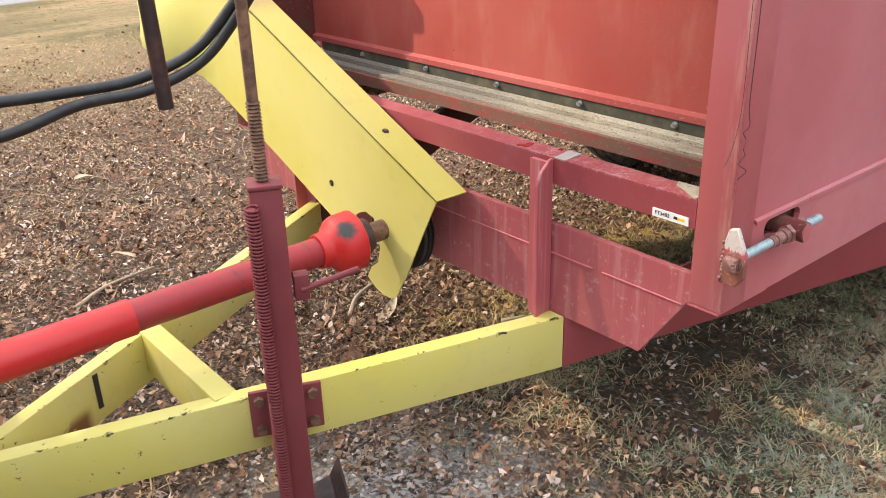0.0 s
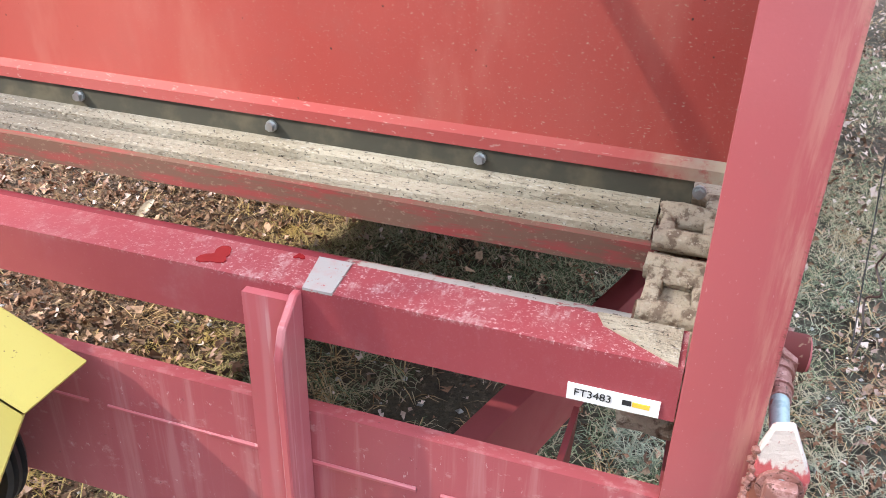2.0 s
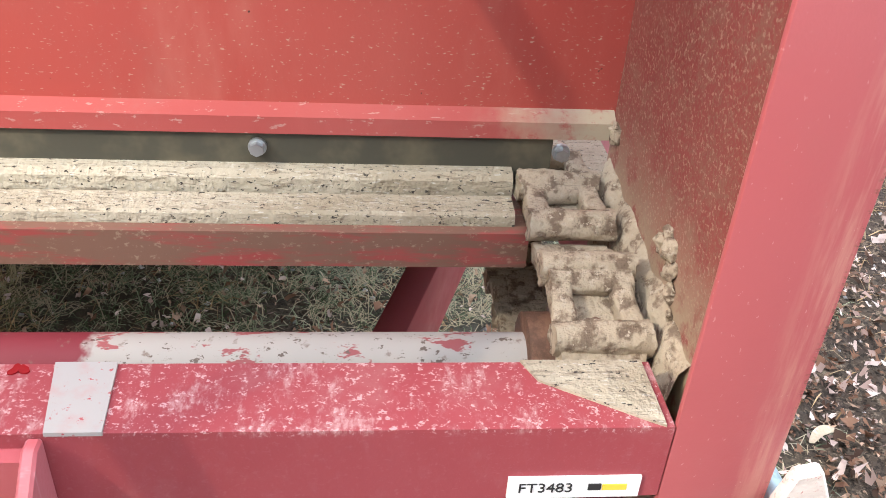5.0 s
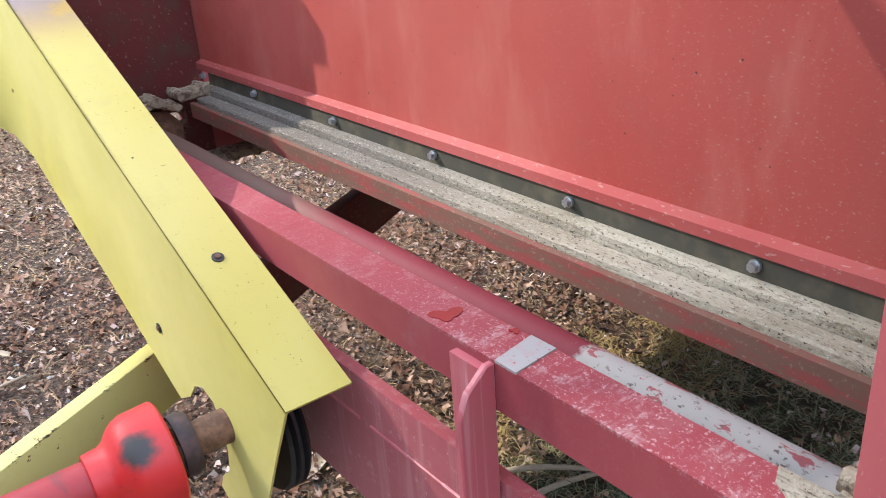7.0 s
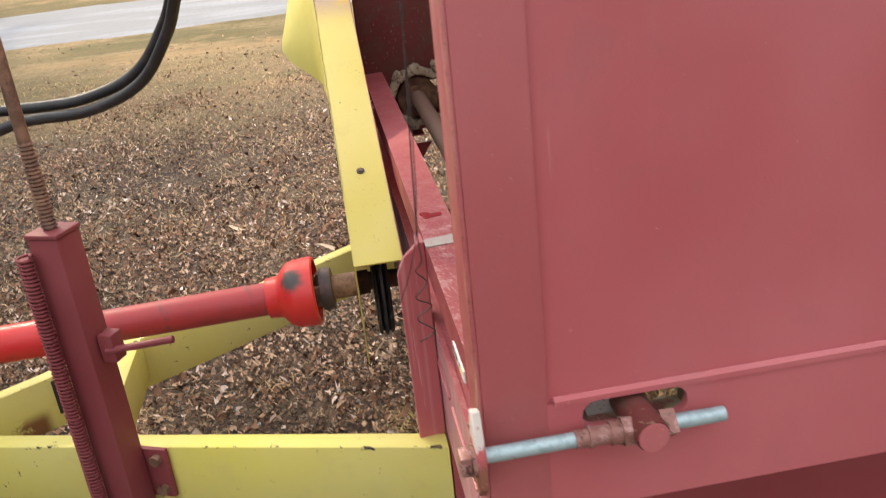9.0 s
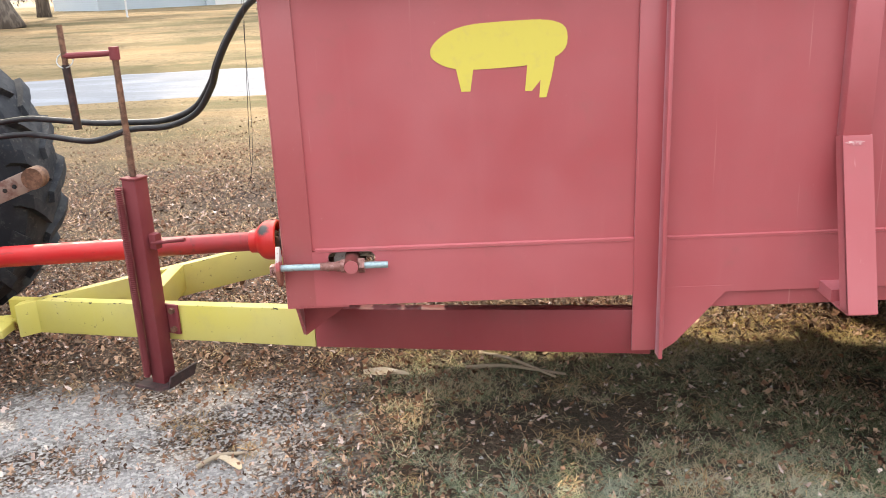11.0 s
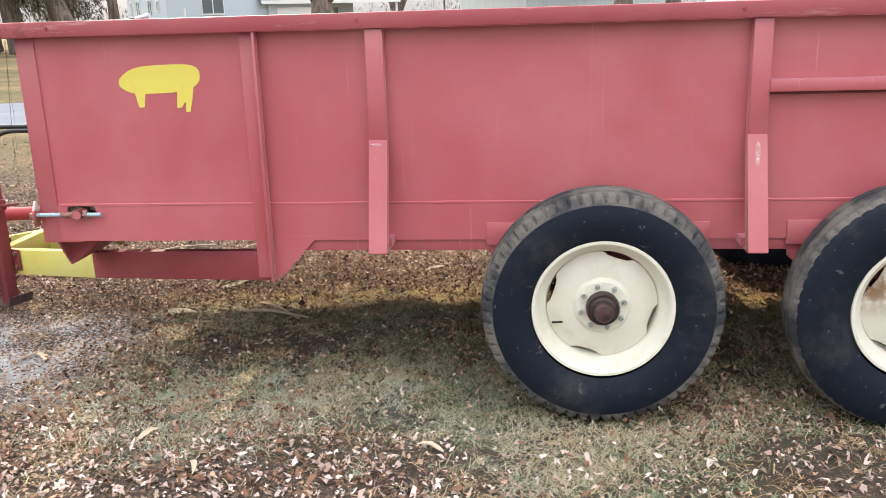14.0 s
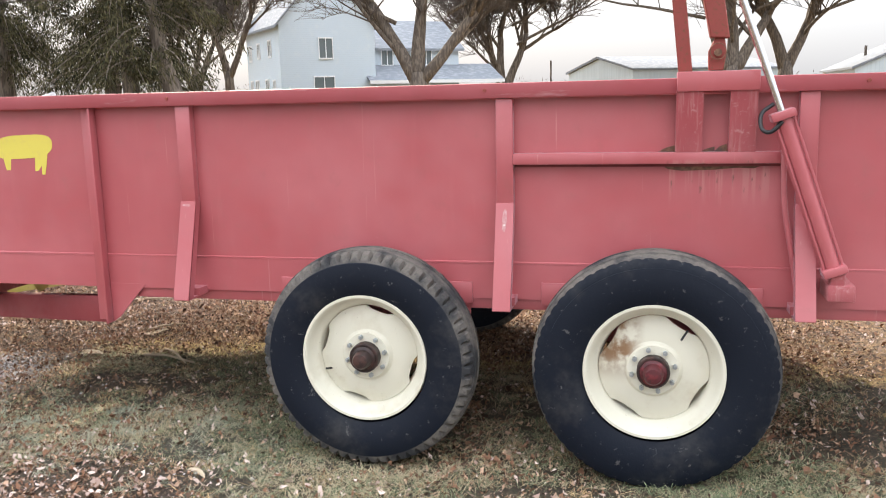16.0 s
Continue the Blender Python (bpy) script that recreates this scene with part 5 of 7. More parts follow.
prof = [(-0.020, 0.03), (-0.020, 0.127), (-0.014, 0.132), (-0.010, 0.120), (-0.005, 0.132), (0.001, 0.132), (0.005, 0.120), (0.010, 0.132), (0.016, 0.127), (0.016, 0.03)]
for i in range(40):
    a = 2 * math.pi * i / 40
    rings.append([bm.verts.new(PC + Vector((x, r * math.cos(a), r * math.sin(a)))) for x, r in prof])
for i in range(40):
    a, b = rings[i], rings[(i + 1) % 40]
    for kk in range(len(prof) - 1):
        bm.faces.new((a[kk], a[kk + 1], b[kk + 1], b[kk]))
bmesh.ops.recalc_face_normals(bm, faces=bm.faces)
part("drive_pulley", bm, BLACK, spreader, "black grooved drive pulley")
part("input_shaft", rod(bm_new(), (-0.20, 1.03, 0.712), (0.05, 1.0, 0.715), 0.022, n=16), RUST, spreader)

# jack with crank
JX, JY = -0.676, 0.664
JM = Matrix.Translation((JX, JY, 0)) @ Matrix.Rotation(radians(-24), 4, "Z")


def jbox(x0, x1, y0, y1, z0, z1, bev=0.003):
    return box(bm_new(), x0, x1, y0, y1, z0, z1, bev, JM)


jack = part("jack_tube", jbox(-0.030, 0.036, -0.033, 0.033, 0.262, 1.07), MAROON, spreader, "maroon square-tube drawbar jack")
part("jack_cap", jbox(-0.033, 0.039, -0.036, 0.036, 1.07, 1.080), MAROON, jack)
bm = bm_new()
rod(bm, JM @ Vector((0, 0, 1.08)), JM @ Vector((0, 0, 1.545)), 0.0118, n=12)
part("jack_screw", bm, RUST, jack, "rusty jack screw")
bm = bm_new()
for i in range(22):
    z = 1.085 + i * 0.0075
    rod(bm, JM @ Vector((0, 0, z)), JM @ Vector((0, 0, z + 0.0038)), 0.0155, 0.0130, n=12)
part("screw_thread", bm, RUST, jack)
bm = bm_new()
rod(bm, JM @ Vector((0, 0, 1.51)), JM @ Vector((0, 0, 1.556)), 0.0185, n=12)
rod(bm, (JX, JY, 1.535), (JX - 0.185, JY, 1.53), 0.011, n=10)
part("crank_arm", bm, MAROON, jack)
bm = bm_new()
part("crank_pin", rod(bm, (JX - 0.183, JY, 1.64), (JX - 0.183, JY, 1.49), 0.0105, n=10), RUST, jack)
part("crank_grip", rod(bm_new(), (JX - 0.183, JY, 1.50), (JX - 0.176, JY, 1.265), 0.0145, n=12), DARK_HUB, jack, "dark greasy crank grip")
bm = bm_new()
for i in range(20):
    a, b = 2 * math.pi * i / 20, 2 * math.pi * (i + 1) / 20
    c = Vector((JX - 0.183, JY, 1.515))
    rod(bm, c + Vector((0.03 * math.cos(a), 0.012 * math.sin(a), 0.026 * math.sin(a))), c + Vector((0.03 * math.cos(b), 0.012 * math.sin(b), 0.026 * math.sin(b))), 0.0022, n=5)
part("wire_ring", bm, ZINC, jack)
# long coil spring beside the tube
bm = bm_new()
pts = []
for i in range(96 * 8):
    a = 2 * math.pi * i / 8
    z = 1.045 - 0.77 * i / (96 * 8)
    pts.append(JM @ Vector((-0.030 + 0.0135 * math.cos(a), -0.052 + 0.0135 * math.sin(a), z)))
sweep(bm, pts, 0.0029, 5)
part("coil_spring", bm, MAROON, jack, "long maroon coil spring")
bm = bm_new()
rod(bm, JM @ Vector((-0.030, -0.052, 0.27)), JM @ Vector((-0.030, -0.052, 1.04)), 0.009, n=8)
part("spring_core", bm, MAROON, jack)
bm = jbox(-0.086, 0.084, 0.038, 0.050, 0.432, 0.556)
plate = part("mounting_plate", bm, MAROON, jack)
for xx in (-0.064, 0.062):
    for zz in (0.455, 0.533):
        b = bm_new()
        rod(b, JM @ Vector((xx, 0.039, zz)), JM @ Vector((xx, 0.024, zz)), 0.013, n=6)
        part("hex_bolt", b, RUST, plate)
bm = bm_new()
box(bm, 0.042, 0.075, -0.012, 0.022, 0.80, 0.86, 0.003, JM)
rod(bm, JM @ Vector((0.055, -0.01, 0.825)), JM @ Vector((0.19, 0.02, 0.842)), 0.0075, n=10)
part("latch_pin", bm, MAROON, jack)
bm = bm_new()
prism(bm, [(-0.085, 0.235), (-0.08, 0.228), (0.05, 0.228), (0.095, 0.245), (0.115, 0.30), (0.109, 0.302), (0.087, 0.254), (0.048, 0.238), (-0.08, 0.238)], 1, -0.075, 0.075)
bmesh.ops.transform(bm, matrix=JM, verts=bm.verts)
part("jack_foot", bm, DARK_STEEL, jack, "dark bent steel foot")
part("jack_leg", jbox(-0.031, 0.031, -0.031, 0.031, 0.236, 0.30), MAROON, jack)

# ---- drive shaft ----
A, B = Vector((-0.268, 1.022, 0.706)), Vector((-1.84, 1.09, 0.645))
D = (B - A).normalized()
pto = thing("drive_shaft", (A + B) / 2, "bright red plastic-shielded drive shaft from tractor to spreader", "drive shaft")
part("shield_tube", rod(bm_new(), A + D * 0.05, A + D * 0.72, 0.041, n=24), PLASTIC_DULL, pto, "dull dirty red shield tube")
part("shield_tube", rod(bm_new(), A + D * 0.60, B - D * 0.05, 0.046, n=24), PLASTIC, pto)


def turned(profile, at, direction, n=32):
    """A turned body: (distance, radius) points along a direction."""
    bm = lathe(bm_new(), profile, (0, 0, 0), n)
    m = Matrix.Translation(at) @ direction.to_track_quat("Y", "Z").to_matrix().to_4x4()
    bmesh.ops.transform(bm, matrix=m, verts=bm.verts)
    return bm


BELL = [(0.128, 0.043), (0.126, 0.049), (0.100, 0.051), (0.091, 0.056), (0.082, 0.068), (0.070, 0.078), (0.054, 0.084), (0.008, 0.086), (0.004, 0.082), (0.004, 0.077), (0.045, 0.074), (0.066, 0.055), (0.070, 0.03)]
part("shield_bell", turned(BELL, A - D * 0.045, D), PLASTIC, pto, "red plastic bell guard with a worn black spot")
part("shield_bell", turned(BELL, B + D * 0.06, -D), PLASTIC, pto)
part("yoke_hub", turned([(0.06, 0.0005), (0.06, 0.040), (-0.030, 0.040), (-0.036, 0.034), (-0.036, 0.0005)], A, D, 18), RUST, pto, "rusty universal joint yoke")
for s in (-1, 1):
    part("yoke_ear", box(bm_new(), -0.02, 0.075, s * 0.034 - 0.008, s * 0.034 + 0.008, -0.026, 0.026, 0.004, Matrix.Translation(A)), RUST, pto)
part("joint_cross", rod(bm_new(), A - D * 0.055 + Vector((0, 0, -0.045)), A - D * 0.055 + Vector((0, 0, 0.045)), 0.014, n=12), RUST, pto)
part("joint_sleeve", rod(bm_new(), A - D * 0.05, A - D * 0.17, 0.030, n=16), RUST, pto)
part("joint_ring", turned([(-0.052, 0.030), (-0.052, 0.052), (-0.066, 0.054), (-0.080, 0.050), (-0.080, 0.030)], A, D, 24), DARK_STEEL, pto, "dark ring of the joint")
part("tractor_yoke", rod(bm_new(), B - D * 0.02, B + D * 0.30, 0.03, n=14), RUST, pto)

# ---- hydraulic hoses ----
LINE = [(-2.62, 1.50, 1.02), (-2.15, 1.54, 1.07), (-1.80, 1.54, 1.15), (-1.46, 1.45, 1.205), (-1.27, 1.34, 1.213), (-1.05, 1.25, 1.205), (-0.86, 1.214, 1.205), (-0.70, 1.200, 1.212), (-0.56, 1.165, 1.265), (-0.466, 1.115, 1.372), (-0.415, 1.06, 1.46), (-0.333, 1.0, 1.575), (-0.20, 0.9, 1.70), (0.05, 0.8, 1.79), (0.31, 0.75, 1.835)]
for k2 in range(2):
    pts = []
    for i, p in enumerate(LINE):
        sag = math.sin(min(1, i / 11) * math.pi)
        pts.append(Vector(p) + Vector((0.01 * k2 * sag, -0.05 * k2 * (1 - 0.07 * i), -(0.03 + 0.045 * sag) * (1 if i < 6 else 0.35) * k2 if i < 12 else 0)))
    bm = bm_new()
    sweep(bm, curve_pts(pts, 8), 0.0135, 10)
    hose = solo("hydraulic_hose", bm, BLACK, "black rubber hydraulic hose sagging between tractor and spreader", "hose", "hydraulic hoses")
    for at, to in ((pts[0], pts[1]), (pts[-1], pts[-2])):
        d = (to - at).normalized()
        part("hose_fitting", rod(bm_new(), at - d * 0.03, at + d * 0.06, 0.017, 0.0155, n=12), ZINC, hose, "crimped steel hose end")

# ---- tractor ----
tractor = thing("tractor", (-3.0, MID, 0), "old red farm tractor seen from behind, with a lugged rear tyre", "tractor")


def tractor_wheel(yc, s):
    """A rear wheel; s = 1 when its outer face points to +y."""
    cx, cz = -2.42, 0.845
    bm = bm_new()
    prof = [(-0.21, 0.50), (-0.235, 0.56), (-0.24, 0.66), (-0.225, 0.74), (-0.20, 0.785), (-0.10, 0.80), (0.0, 0.805), (0.10, 0.80), (0.20, 0.785), (0.225, 0.74), (0.24, 0.66), (0.235, 0.56), (0.21, 0.50)]
    lathe(bm, prof, (cx, yc, cz), 56)
    tyre = part("rear_tyre", bm, OLD_RUBBER, tractor, "black tractor tyre with deep bar lugs")
    for side in (-1, 1):
        lug = bm_new()
        secs = []
        for f, rr in ((0.0, 0.836), (0.5, 0.839), (0.85, 0.824), (1.0, 0.765)):
            a = 0.20 * f
            base = 0.80 - 0.05 * f * f
            w = 0.036 + 0.012 * f
            secs.append([lug.verts.new((r * math.cos(a + da / 0.8), side * 0.238 * f, r * math.sin(a + da / 0.8))) for da, r in ((-w, base - 0.02), (-w * 0.75, rr), (w * 0.75, rr), (w, base - 0.02))])
        for p, q in zip(secs, secs[1:]):
            for j in range(3):
                lug.faces.new((p[j], p[j + 1], q[j + 1], q[j]))
        lug.faces.new(secs[0])
        lug.faces.new(secs[-1][::-1])
        bmesh.ops.recalc_face_normals(lug, faces=lug.faces)
        lug_mesh = finish("lug", lug, OLD_RUBBER)
        for i in range(22):
            ob = new("lug", lug_mesh)
            ob.parent = tyre
            ob.matrix_local = Matrix.Translation(Vector((cx, yc, cz)) - world_at(tyre)) @ Matrix.Rotation(-2 * math.pi * (i + (0.5 if side > 0 else 0)) / 22, 4, "Y")
    rim = bm_new()
    lathe(rim, [(-0.19, 0.52), (-0.20, 0.50), (-0.17, 0.47), (0.0, 0.44), (0.17, 0.47), (0.20, 0.50), (0.19, 0.52)], (cx, yc, cz), 48)
    part("wheel_rim", rim, TRACTOR, tyre)
    # disc with round holes, as a ring of spokes between holes
    disc = bm_new()
    n = 192
    yy = yc - s * 0.02
    radii = [0.09, 0.20] + [0.25 + 0.01 * i for i in range(19)] + [0.45]
    grid = [[disc.verts.new((cx + r * math.cos(2 * math.pi * i / n), yy - s * 0.06 * (1 - r / 0.45), cz + r * math.sin(2 * math.pi * i / n))) for i in range(n)] for r in radii]
    for kk in range(len(radii) - 1):
        for i in range(n):
            mid_r = (radii[kk] + radii[kk + 1]) / 2
            a = (i + 0.5) / n * 8 % 1.0 - 0.5
            if 0.28 < mid_r < 0.40 and (abs(a) * 2 * math.pi * mid_r / 8) ** 2 + (mid_r - 0.34) ** 2 < 0.055 ** 2:
                continue
            disc.faces.new((grid[kk][i], grid[kk][(i + 1) % n], grid[kk + 1][(i + 1) % n], grid[kk + 1][i]))
    bmesh.ops.solidify(disc, geom=disc.faces[:], thickness=0.012)
    part("wheel_disc", disc, TRACTOR, tyre, "red wheel disc with round holes")
    hub = bm_new()
    rod(hub, (cx, yy - s * 0.16, cz), (cx, yy + s * 0.06, cz), 0.10, n=20)
    part("wheel_hub", hub, TRACTOR, tyre)


tractor_wheel(MID + 0.86, 1)
tractor_wheel(MID - 1.06, -1)


def fender(y0, y1):
    bm = bm_new()
    lo, hi = [], []
    pts = []
    for i in range(9):
        a = radians(38 + i * 13)
        pts.append((-2.42 + 0.93 * math.cos(a), 0.86 + 0.93 * math.sin(a)))
    pts = [(-1.98, 1.915), (-2.1, 1.955)] + [p for p in pts if p[0] < -2.3]
    outer = [(x, z) for x, z in pts]
    inner = [(x, z - 0.02) for x, z in pts[::-1]]
    prism(bm, outer + inner, 1, y0, y1, 0.004)
    # inner cheek
    prism(bm, [(-2.12, 1.95), (-2.06, 1.70), (-2.25, 1.25), (-2.50, 1.05), (-2.95, 1.05), (-3.0, 1.75), (-2.75, 1.86), (-2.42, 1.93)], 1, (y0 if y0 > MID else y1) - 0.012, (y0 if y0 > MID else y1))
    return bm


for y0, y1 in ((MID + 0.50, MID + 1.08), (MID - 1.28, MID - 0.70)):
    f = part("fender", fender(y0, y1), TRACTOR, tractor, "rounded red tractor fender")
    bm = bm_new()
    box(bm, -2.14, -1.93, y0 + 0.02, y1 - 0.02, 1.865, 1.955, 0.015)
    t = part("fender_lamp_box", bm, TRACTOR, f)
    part("lens", box(bm_new(), -1.934, -1.925, y0 + 0.05, y1 - 0.2, 1.88, 1.935, 0.003), LENS_RED, t)
bm = bm_new()
box(bm, -3.6, -2.45, MID - 0.20, MID + 0.20, 0.52, 1.15, 0.04)
box(bm, -2.47, -2.28, MID - 0.16, MID + 0.16, 0.55, 1.05, 0.03)
part("transmission", bm, TRACTOR, tractor)
bm = bm_new()
rod(bm, (-2.42, MID - 1.05, 0.845), (-2.42, MID + 0.9, 0.845), 0.075, n=20)
part("rear_axle", bm, TRACTOR, tractor)
bm = bm_new()
box(bm, -2.75, -2.45, MID - 0.25, MID + 0.25, 1.15, 1.22, 0.02)
box(bm, -2.85, -2.5, MID - 0.25, MID + 0.25, 1.22, 1.5, 0.05)
part("seat_base", bm, TRACTOR, tractor)
part("hood", box(bm_new(), -5.2, -3.6, MID - 0.28, MID + 0.28, 0.75, 1.55, 0.08), TRACTOR, tractor)
for yy in (MID + 0.55, MID - 0.55):
    bm = bm_new()
    lathe(bm, [(-0.10, 0.24), (-0.12, 0.36), (-0.06, 0.42), (0.06, 0.42), (0.12, 0.36), (0.10, 0.24)], (-4.9, yy, 0.42), 32)
    rod(bm, (-4.9, yy - 0.05, 0.42), (-4.9, yy + 0.05, 0.42), 0.25, n=24)
    part("front_wheel", bm, RUBBER, tractor)
rod_bm = bm_new()
rod(rod_bm, (-4.9, MID - 0.6, 0.42), (-4.9, MID + 0.6, 0.42), 0.05, n=12)
box(rod_bm, -5.0, -4.8, MID - 0.1, MID + 0.1, 0.4, 0.85)
part("front_axle", rod_bm, TRACTOR, tractor)
# lift links


def beam(bm, p, q, w, h):
    p, q = Vector(p), Vector(q)
    d = q - p
    m = Matrix.Translation((p + q) / 2) @ d.to_track_quat("X", "Z").to_matrix().to_4x4()
    return box(bm, -d.length / 2, d.length / 2, -w / 2, w / 2, -h / 2, h / 2, 0.005, m)


for s in (1, -1):
    yb = MID + s * 0.42
    p, q = (Vector((-2.30, yb - 0.05, 0.61)), Vector((-1.455, yb, 0.925))) if s > 0 else (Vector((-2.34, yb + 0.05, 0.60)), Vector((-1.75, yb, 0.80)))
    bm = bm_new()
    beam(bm, p.lerp(q, 0.42), q, 0.03, 0.095)
    link = part("lower_link", bm, ARM if s > 0 else TRACTOR, tractor, "worn steel lift link with a row of holes" if s > 0 else "dirty red lift link with a row of holes")
    d = (q - p)
    for i in range(8):
        c = p.lerp(q, 0.50 + 0.055 * i)
        b = bm_new()
        rod(b, c + Vector((0, -0.018, 0)), c + Vector((0, 0.018, 0)), 0.011, n=10)
        part("pin_hole", b, BLACK, link)
    bm = bm_new()
    rod(bm, q + Vector((0, -0.035, 0)), q + Vector((0, 0.035, 0)), 0.052, n=18)
    part("ball_end", bm, RUST, link)
    bm = bm_new()
    beam(bm, p, p.lerp(q, 0.5), 0.06, 0.12)
    part("link_root", bm, TRACTOR, link)
    bm = bm_new()
    t0, t1 = Vector((-2.44, yb, 1.56)), p.lerp(q, 0.46) + Vector((0, 0, 0.03))
    rod(bm, t0, t0.lerp(t1, 0.42), 0.022, n=12)
    rod(bm, t0.lerp(t1, 0.40), t0.lerp(t1, 0.80), 0.036, n=14)
    rod(bm, t0.lerp(t1, 0.80), t1, 0.045, 0.055, n=10)
    part("lift_rod", bm, ARM, tractor, "rusty brown lift rod")
    bm = bm_new()
    beam(bm, (-2.75, yb, 1.42), t0, 0.05, 0.09)
    rod(bm, t0 + Vector((0, -0.05, 0)), t0 + Vector((0, 0.05, 0)), 0.045, n=14)
    part("lift_arm", bm, TRACTOR, tractor)
bm = bm_new()
beam(bm, (-2.6, MID - 0.02, 0.37), (-1.66, MID - 0.02, 0.36), 0.09, 0.04)
part("drawbar", bm, RED_SHADED_GRIMY, tractor)
bm = bm_new()
rod(bm, (-1.78, MID - 0.02, 0.32), (-1.78, MID - 0.02, 0.47), 0.02, n=12)
part("hitch_pin", bm, RUST, tractor)
bm = bm_new()
beam(bm, (-2.3, MID - 0.40, 0.40), (-1.55, MID - 0.25, 0.385), 0.07, 0.07)
part("drawbar_brace", bm, RED_SHADED_GRIMY, tractor)
bm = bm_new()
box(bm, -2.30, -2.12, MID - 0.18, MID + 0.18, 0.48, 0.82, 0.02)
box(bm, -2.16, -1.98, MID - 0.13, MID + 0.13, 0.78, 0.82, 0.01)
part("pto_housing", bm, TRACTOR, tractor)
for i, (z, yy) in enumerate(((1.10, MID + 0.28), (0.98, MID + 0.18), (1.18, MID - 0.05), (0.93, MID - 0.2))):
    bm = bm_new()
    rod(bm, (-2.45, yy, z), (-2.22, yy, z), 0.022, n=12)
    rod(bm, (-2.34, yy, z), (-2.27, yy, z), 0.034, n=6)
    part("coupler", bm, RUST, tractor)
    bm = bm_new()
    sweep(bm, curve_pts([(-2.22, yy, z), (-2.05, yy + 0.08, z - 0.03), (-2.02, yy + 0.12, z - 0.22), (-2.2, yy + 0.05, z - 0.33), (-2.4, yy, z - 0.3)], 6), 0.012, 8)
    part("tractor_hose", bm, BLACK, tractor)

# ---- buildings beyond the lawn ----


def window(parent, face, u, z, w, h, y0):
    """A sash window on a wall; face 'y' looks to -y at y0, face 'x' looks to -x at x = y0."""
    def b(u0, u1, z0, z1, d0, d1):
        return box(bm_new(), u0, u1, y0 - d1, y0 - d0, z0, z1) if face == "y" else box(bm_new(), y0 - d1, y0 - d0, u0, u1, z0, z1)
    fr = bm_new()
    for a in ((u - w / 2 - 0.06, u - w / 2, z - h / 2, z + h / 2), (u + w / 2, u + w / 2 + 0.06, z - h / 2, z + h / 2), (u - w / 2 - 0.06, u + w / 2 + 0.06, z + h / 2, z + h / 2 + 0.1), (u - w / 2 - 0.06, u + w / 2 + 0.06, z - h / 2 - 0.1, z - h / 2), (u - 0.03, u + 0.03, z - h / 2, z + h / 2)):
        if face == "y":
            box(fr, a[0], a[1], y0 - 0.08, y0 - 0.0, a[2], a[3])
        else:
            box(fr, y0 - 0.08, y0 - 0.0, a[0], a[1], a[2], a[3])
    f = part("window", fr, TRIM, parent, "white-framed window")
    part("pane", b(u - w / 2, u + w / 2, z - h / 2, z + h / 2, -0.02, 0.02), GLASS, f, "dark glass pane")


def gable_block(parent, x0, x1, y0, y1, z0, eave, peak, ridge, wall, roof, over=0.35):
    """Walls and a gable roof; ridge 'y' runs the ridge away from the viewer, 'x' along the front."""
    bm = bm_new()
    if ridge == "y":
        xm = (x0 + x1) / 2
        prism(bm, [(x0, z0), (x1, z0), (x1, eave), (xm, peak), (x0, eave)], 1, y0, y1)
    else:
        ym = (y0 + y1) / 2
        prism(bm, [(y0, z0), (y1, z0), (y1, eave), (ym, peak), (y0, eave)], 0, x0, x1)
    part("wall", bm, wall, parent)
    bm = bm_new()
    if ridge == "y":
        sl = (peak - eave) / (xm - x0)
        prism(bm, [(x0 - over, eave - over * sl + 0.05), (xm, peak + 0.05), (x1 + over, eave - over * sl + 0.05), (x1 + over, eave - over * sl + 0.25), (xm, peak + 0.27), (x0 - over, eave - over * sl + 0.25)], 1, y0 - over, y1 + over)
    else:
        sl = (peak - eave) / (ym - y0)
        prism(bm, [(y0 - over, eave - over * sl + 0.05), (ym, peak + 0.05), (y1 + over, eave - over * sl + 0.05), (y1 + over, eave - over * sl + 0.25), (ym, peak + 0.27), (y0 - over, eave - over * sl + 0.25)], 0, x0 - over, x1 + over)
    part("roof", bm, roof, parent)


HY = 55.0
house = thing("farmhouse", (-16, HY + 4, 0.8), "two-storey white farmhouse with grey roof behind bare trees", "house")
gable_block(house, -22.2, -15.2, HY, HY + 9, 0.6, 7.4, 11.6, "y", SIDING, ROOF)
gable_block(house, -15.2, -7.6, HY + 1.6, HY + 8, 0.6, 5.7, 7.9, "x", SIDING, ROOF)
bm = bm_new()
prism(bm, [(HY - 0.6, 3.05), (HY + 1.7, 4.35), (HY + 1.7, 4.5), (HY - 0.6, 3.2)], 0, -15.9, -4.8)
part("porch_roof", bm, ROOF, house, "grey lean-to porch roof")
bm = bm_new()
box(bm, -15.9, -4.8, HY - 0.68, HY - 0.58, 2.95, 3.2)
part("gutter", bm, TRIM, house)
part("porch_wall", box(bm_new(), -15.2, -11.4, HY - 0.2, HY + 1.6, 0.6, 3.3), SIDING, house)
for px in (-11.3, -5.1):
    part("porch_post", box(bm_new(), px, px + 0.14, HY - 0.5, HY - 0.36, 0.6, 3.1), TRIM, house)
part("garage_door", box(bm_new(), -14.6, -12.0, HY - 0.26, HY - 0.2, 0.7, 2.7), TRIM, house)
window(house, "y", -19.1, 2.95, 1.45, 1.1, HY)
window(house, "y", -18.9, 5.6, 0.95, 1.4, HY)
window(house, "y", -13.6, 5.05, 0.85, 1.2, HY + 1.6)
window(house, "y", -10.4, 5.05, 0.85, 1.2, HY + 1.6)
window(house, "y", -9.3, 2.3, 0.8, 0.8, HY + 1.6)
